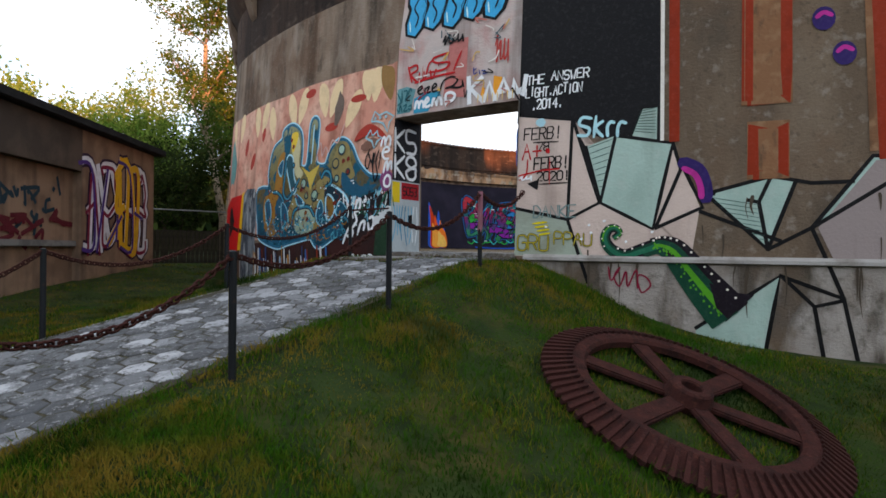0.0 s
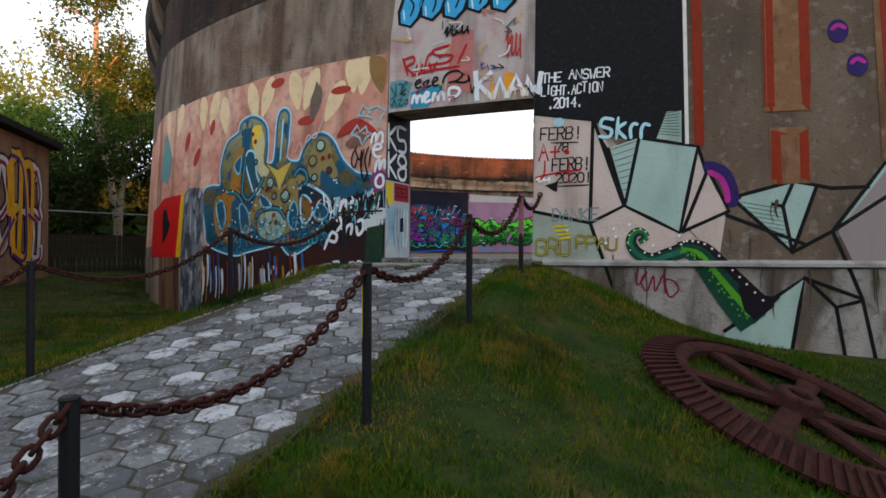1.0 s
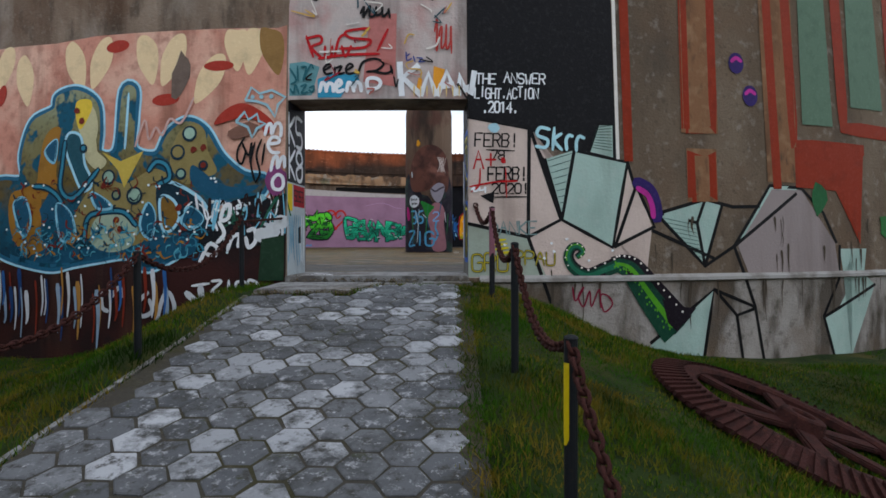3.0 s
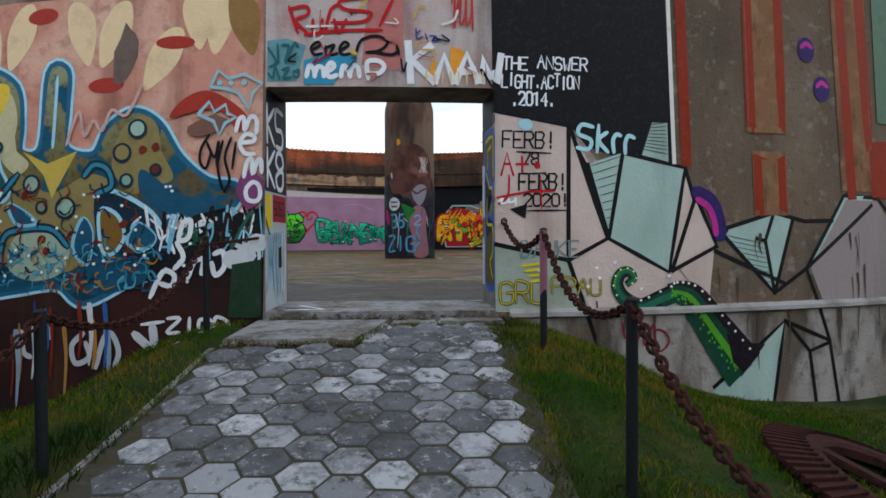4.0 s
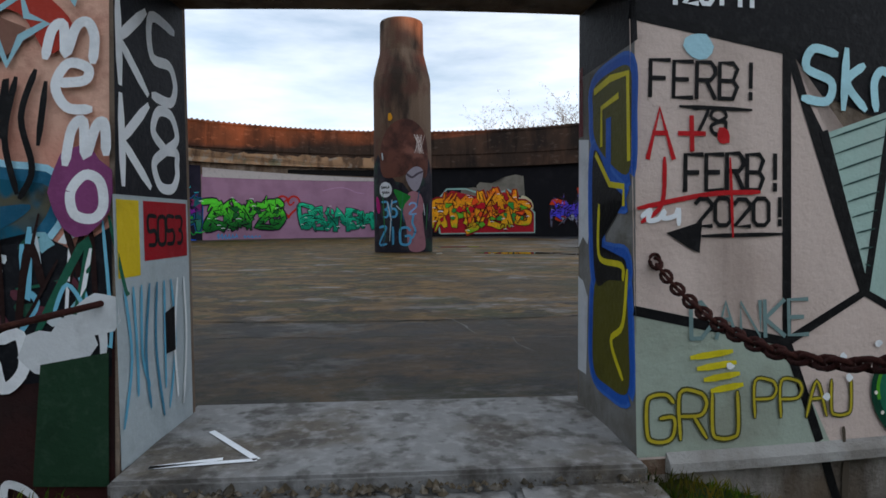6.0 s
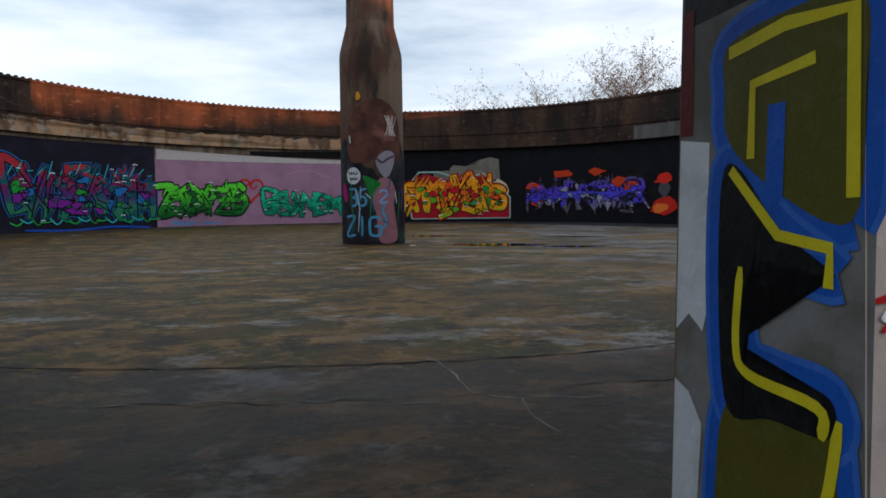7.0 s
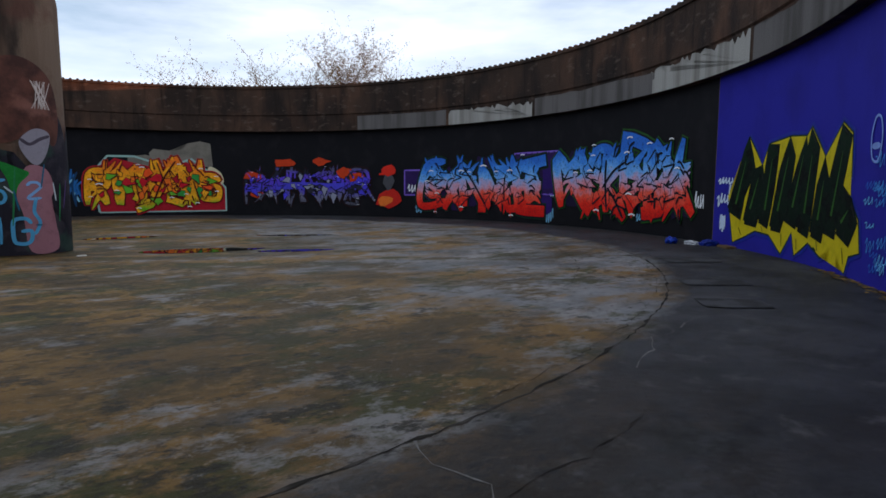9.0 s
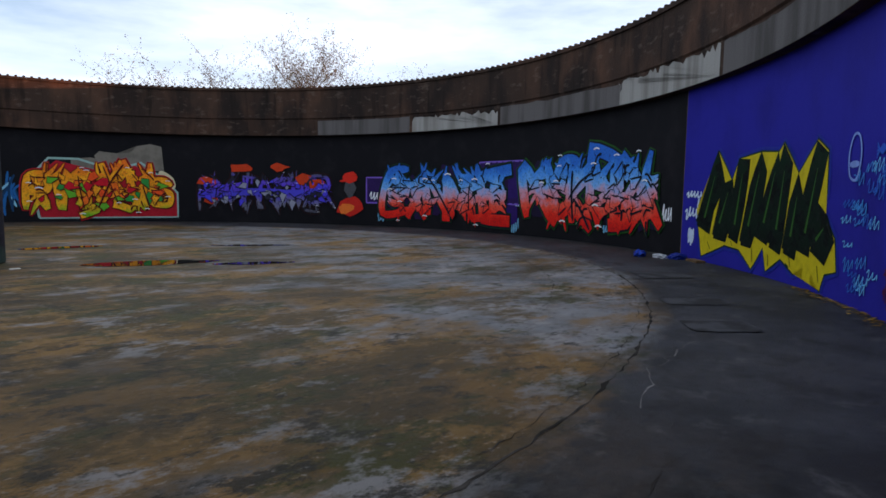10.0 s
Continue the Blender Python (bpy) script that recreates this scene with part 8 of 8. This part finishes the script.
col = rp.outputs["Color"]
for c_, sc_, lo_, hi_ in (((0.062, 0.064, 0.064), 2.6, 0.47, 0.62), ((0.36, 0.37, 0.385), 7.0, 0.56, 0.66), ((0.050, 0.048, 0.042), 11.0, 0.53, 0.64), ((0.40, 0.41, 0.42), 26.0, 0.58, 0.68), ((0.045, 0.050, 0.022), 5.0, 0.60, 0.68)):
    col = blend(n_, l_, laid(sc_, lo_, hi_), col, c_)
l_.new(col, b_.inputs["Base Color"])
b_.inputs["Roughness"].default_value, b_.inputs["Specular IOR Level"].default_value = 0.9, 0.15
bu_ = n_.new("ShaderNodeBump")
bu_.inputs["Strength"].default_value, bu_.inputs["Distance"].default_value = 0.6, 0.01
l_.new(laid(24.0, 0.2, 0.8), bu_.inputs["Height"])
l_.new(bu_.outputs["Normal"], b_.inputs["Normal"])
M_PAVER = m_
HEX = 0.139
hex_meshes = []
for v_ in range(6):
    random.seed(100 + v_)
    vs, fs = [], []
    for r, z in ((HEX - 0.003, -0.08), (HEX - 0.003, -0.007), (HEX - 0.012, -0.001), (HEX - 0.030, 0.001)):
        for k in range(6):
            a = k * math.pi / 3
            rr = r * (1 + random.uniform(-0.06, 0.0))
            vs.append((rr * math.cos(a), rr * math.sin(a), z + (random.uniform(-0.001, 0.001) if z >= 0 else 0)))
    for lvl in (0, 6, 12):
        for k in range(6):
            fs.append((lvl + k, lvl + (k + 1) % 6, lvl + 6 + (k + 1) % 6, lvl + 6 + k))
    fs.append(tuple(range(18, 24)))
    me = bpy.data.meshes.new("paver")
    me.from_pydata(vs, [], fs)
    me.materials.append(M_PAVER)
    hex_meshes.append(me)
random.seed(55)
slope = math.degrees(math.atan(0.19))
far_v, far_f, placed = [], [], 0
for cy in range(0, 46):
    for cx in range(-8, 7):
        x = cx * HEX * 1.5 + 0.01
        y = -18.52 - cy * HEX * 1.7320508 - (HEX * 0.866 if cx % 2 else 0)
        w = 0.3 * min(1.0, max(0.0, (-19.5 - y) / 3.0))
        if x > 1.04 or x < -1.04 - w or y < -29:
            continue
        if x < -0.12 and y > -19.2:
            continue
        m = pose(x, y, path_z(y) + random.uniform(-0.005, 0.004), slope + random.uniform(-1.2, 1.2), random.uniform(-1.2, 1.2), random.uniform(-2, 2))
        if y > -25.2 and placed < 300:
            ob = new("paver", hex_meshes[random.randrange(6)])
            ob.parent = path
            ob.matrix_basis = m
            placed += 1
        else:
            me, b = hex_meshes[random.randrange(6)], len(far_v)
            far_v += [m @ v.co for v in me.vertices]
            far_f += [[b + k for k in p.vertices] for p in me.polygons]
tagged(mesh_part("paver_rest", far_v, far_f, M_PAVER, path), kind="stuff")
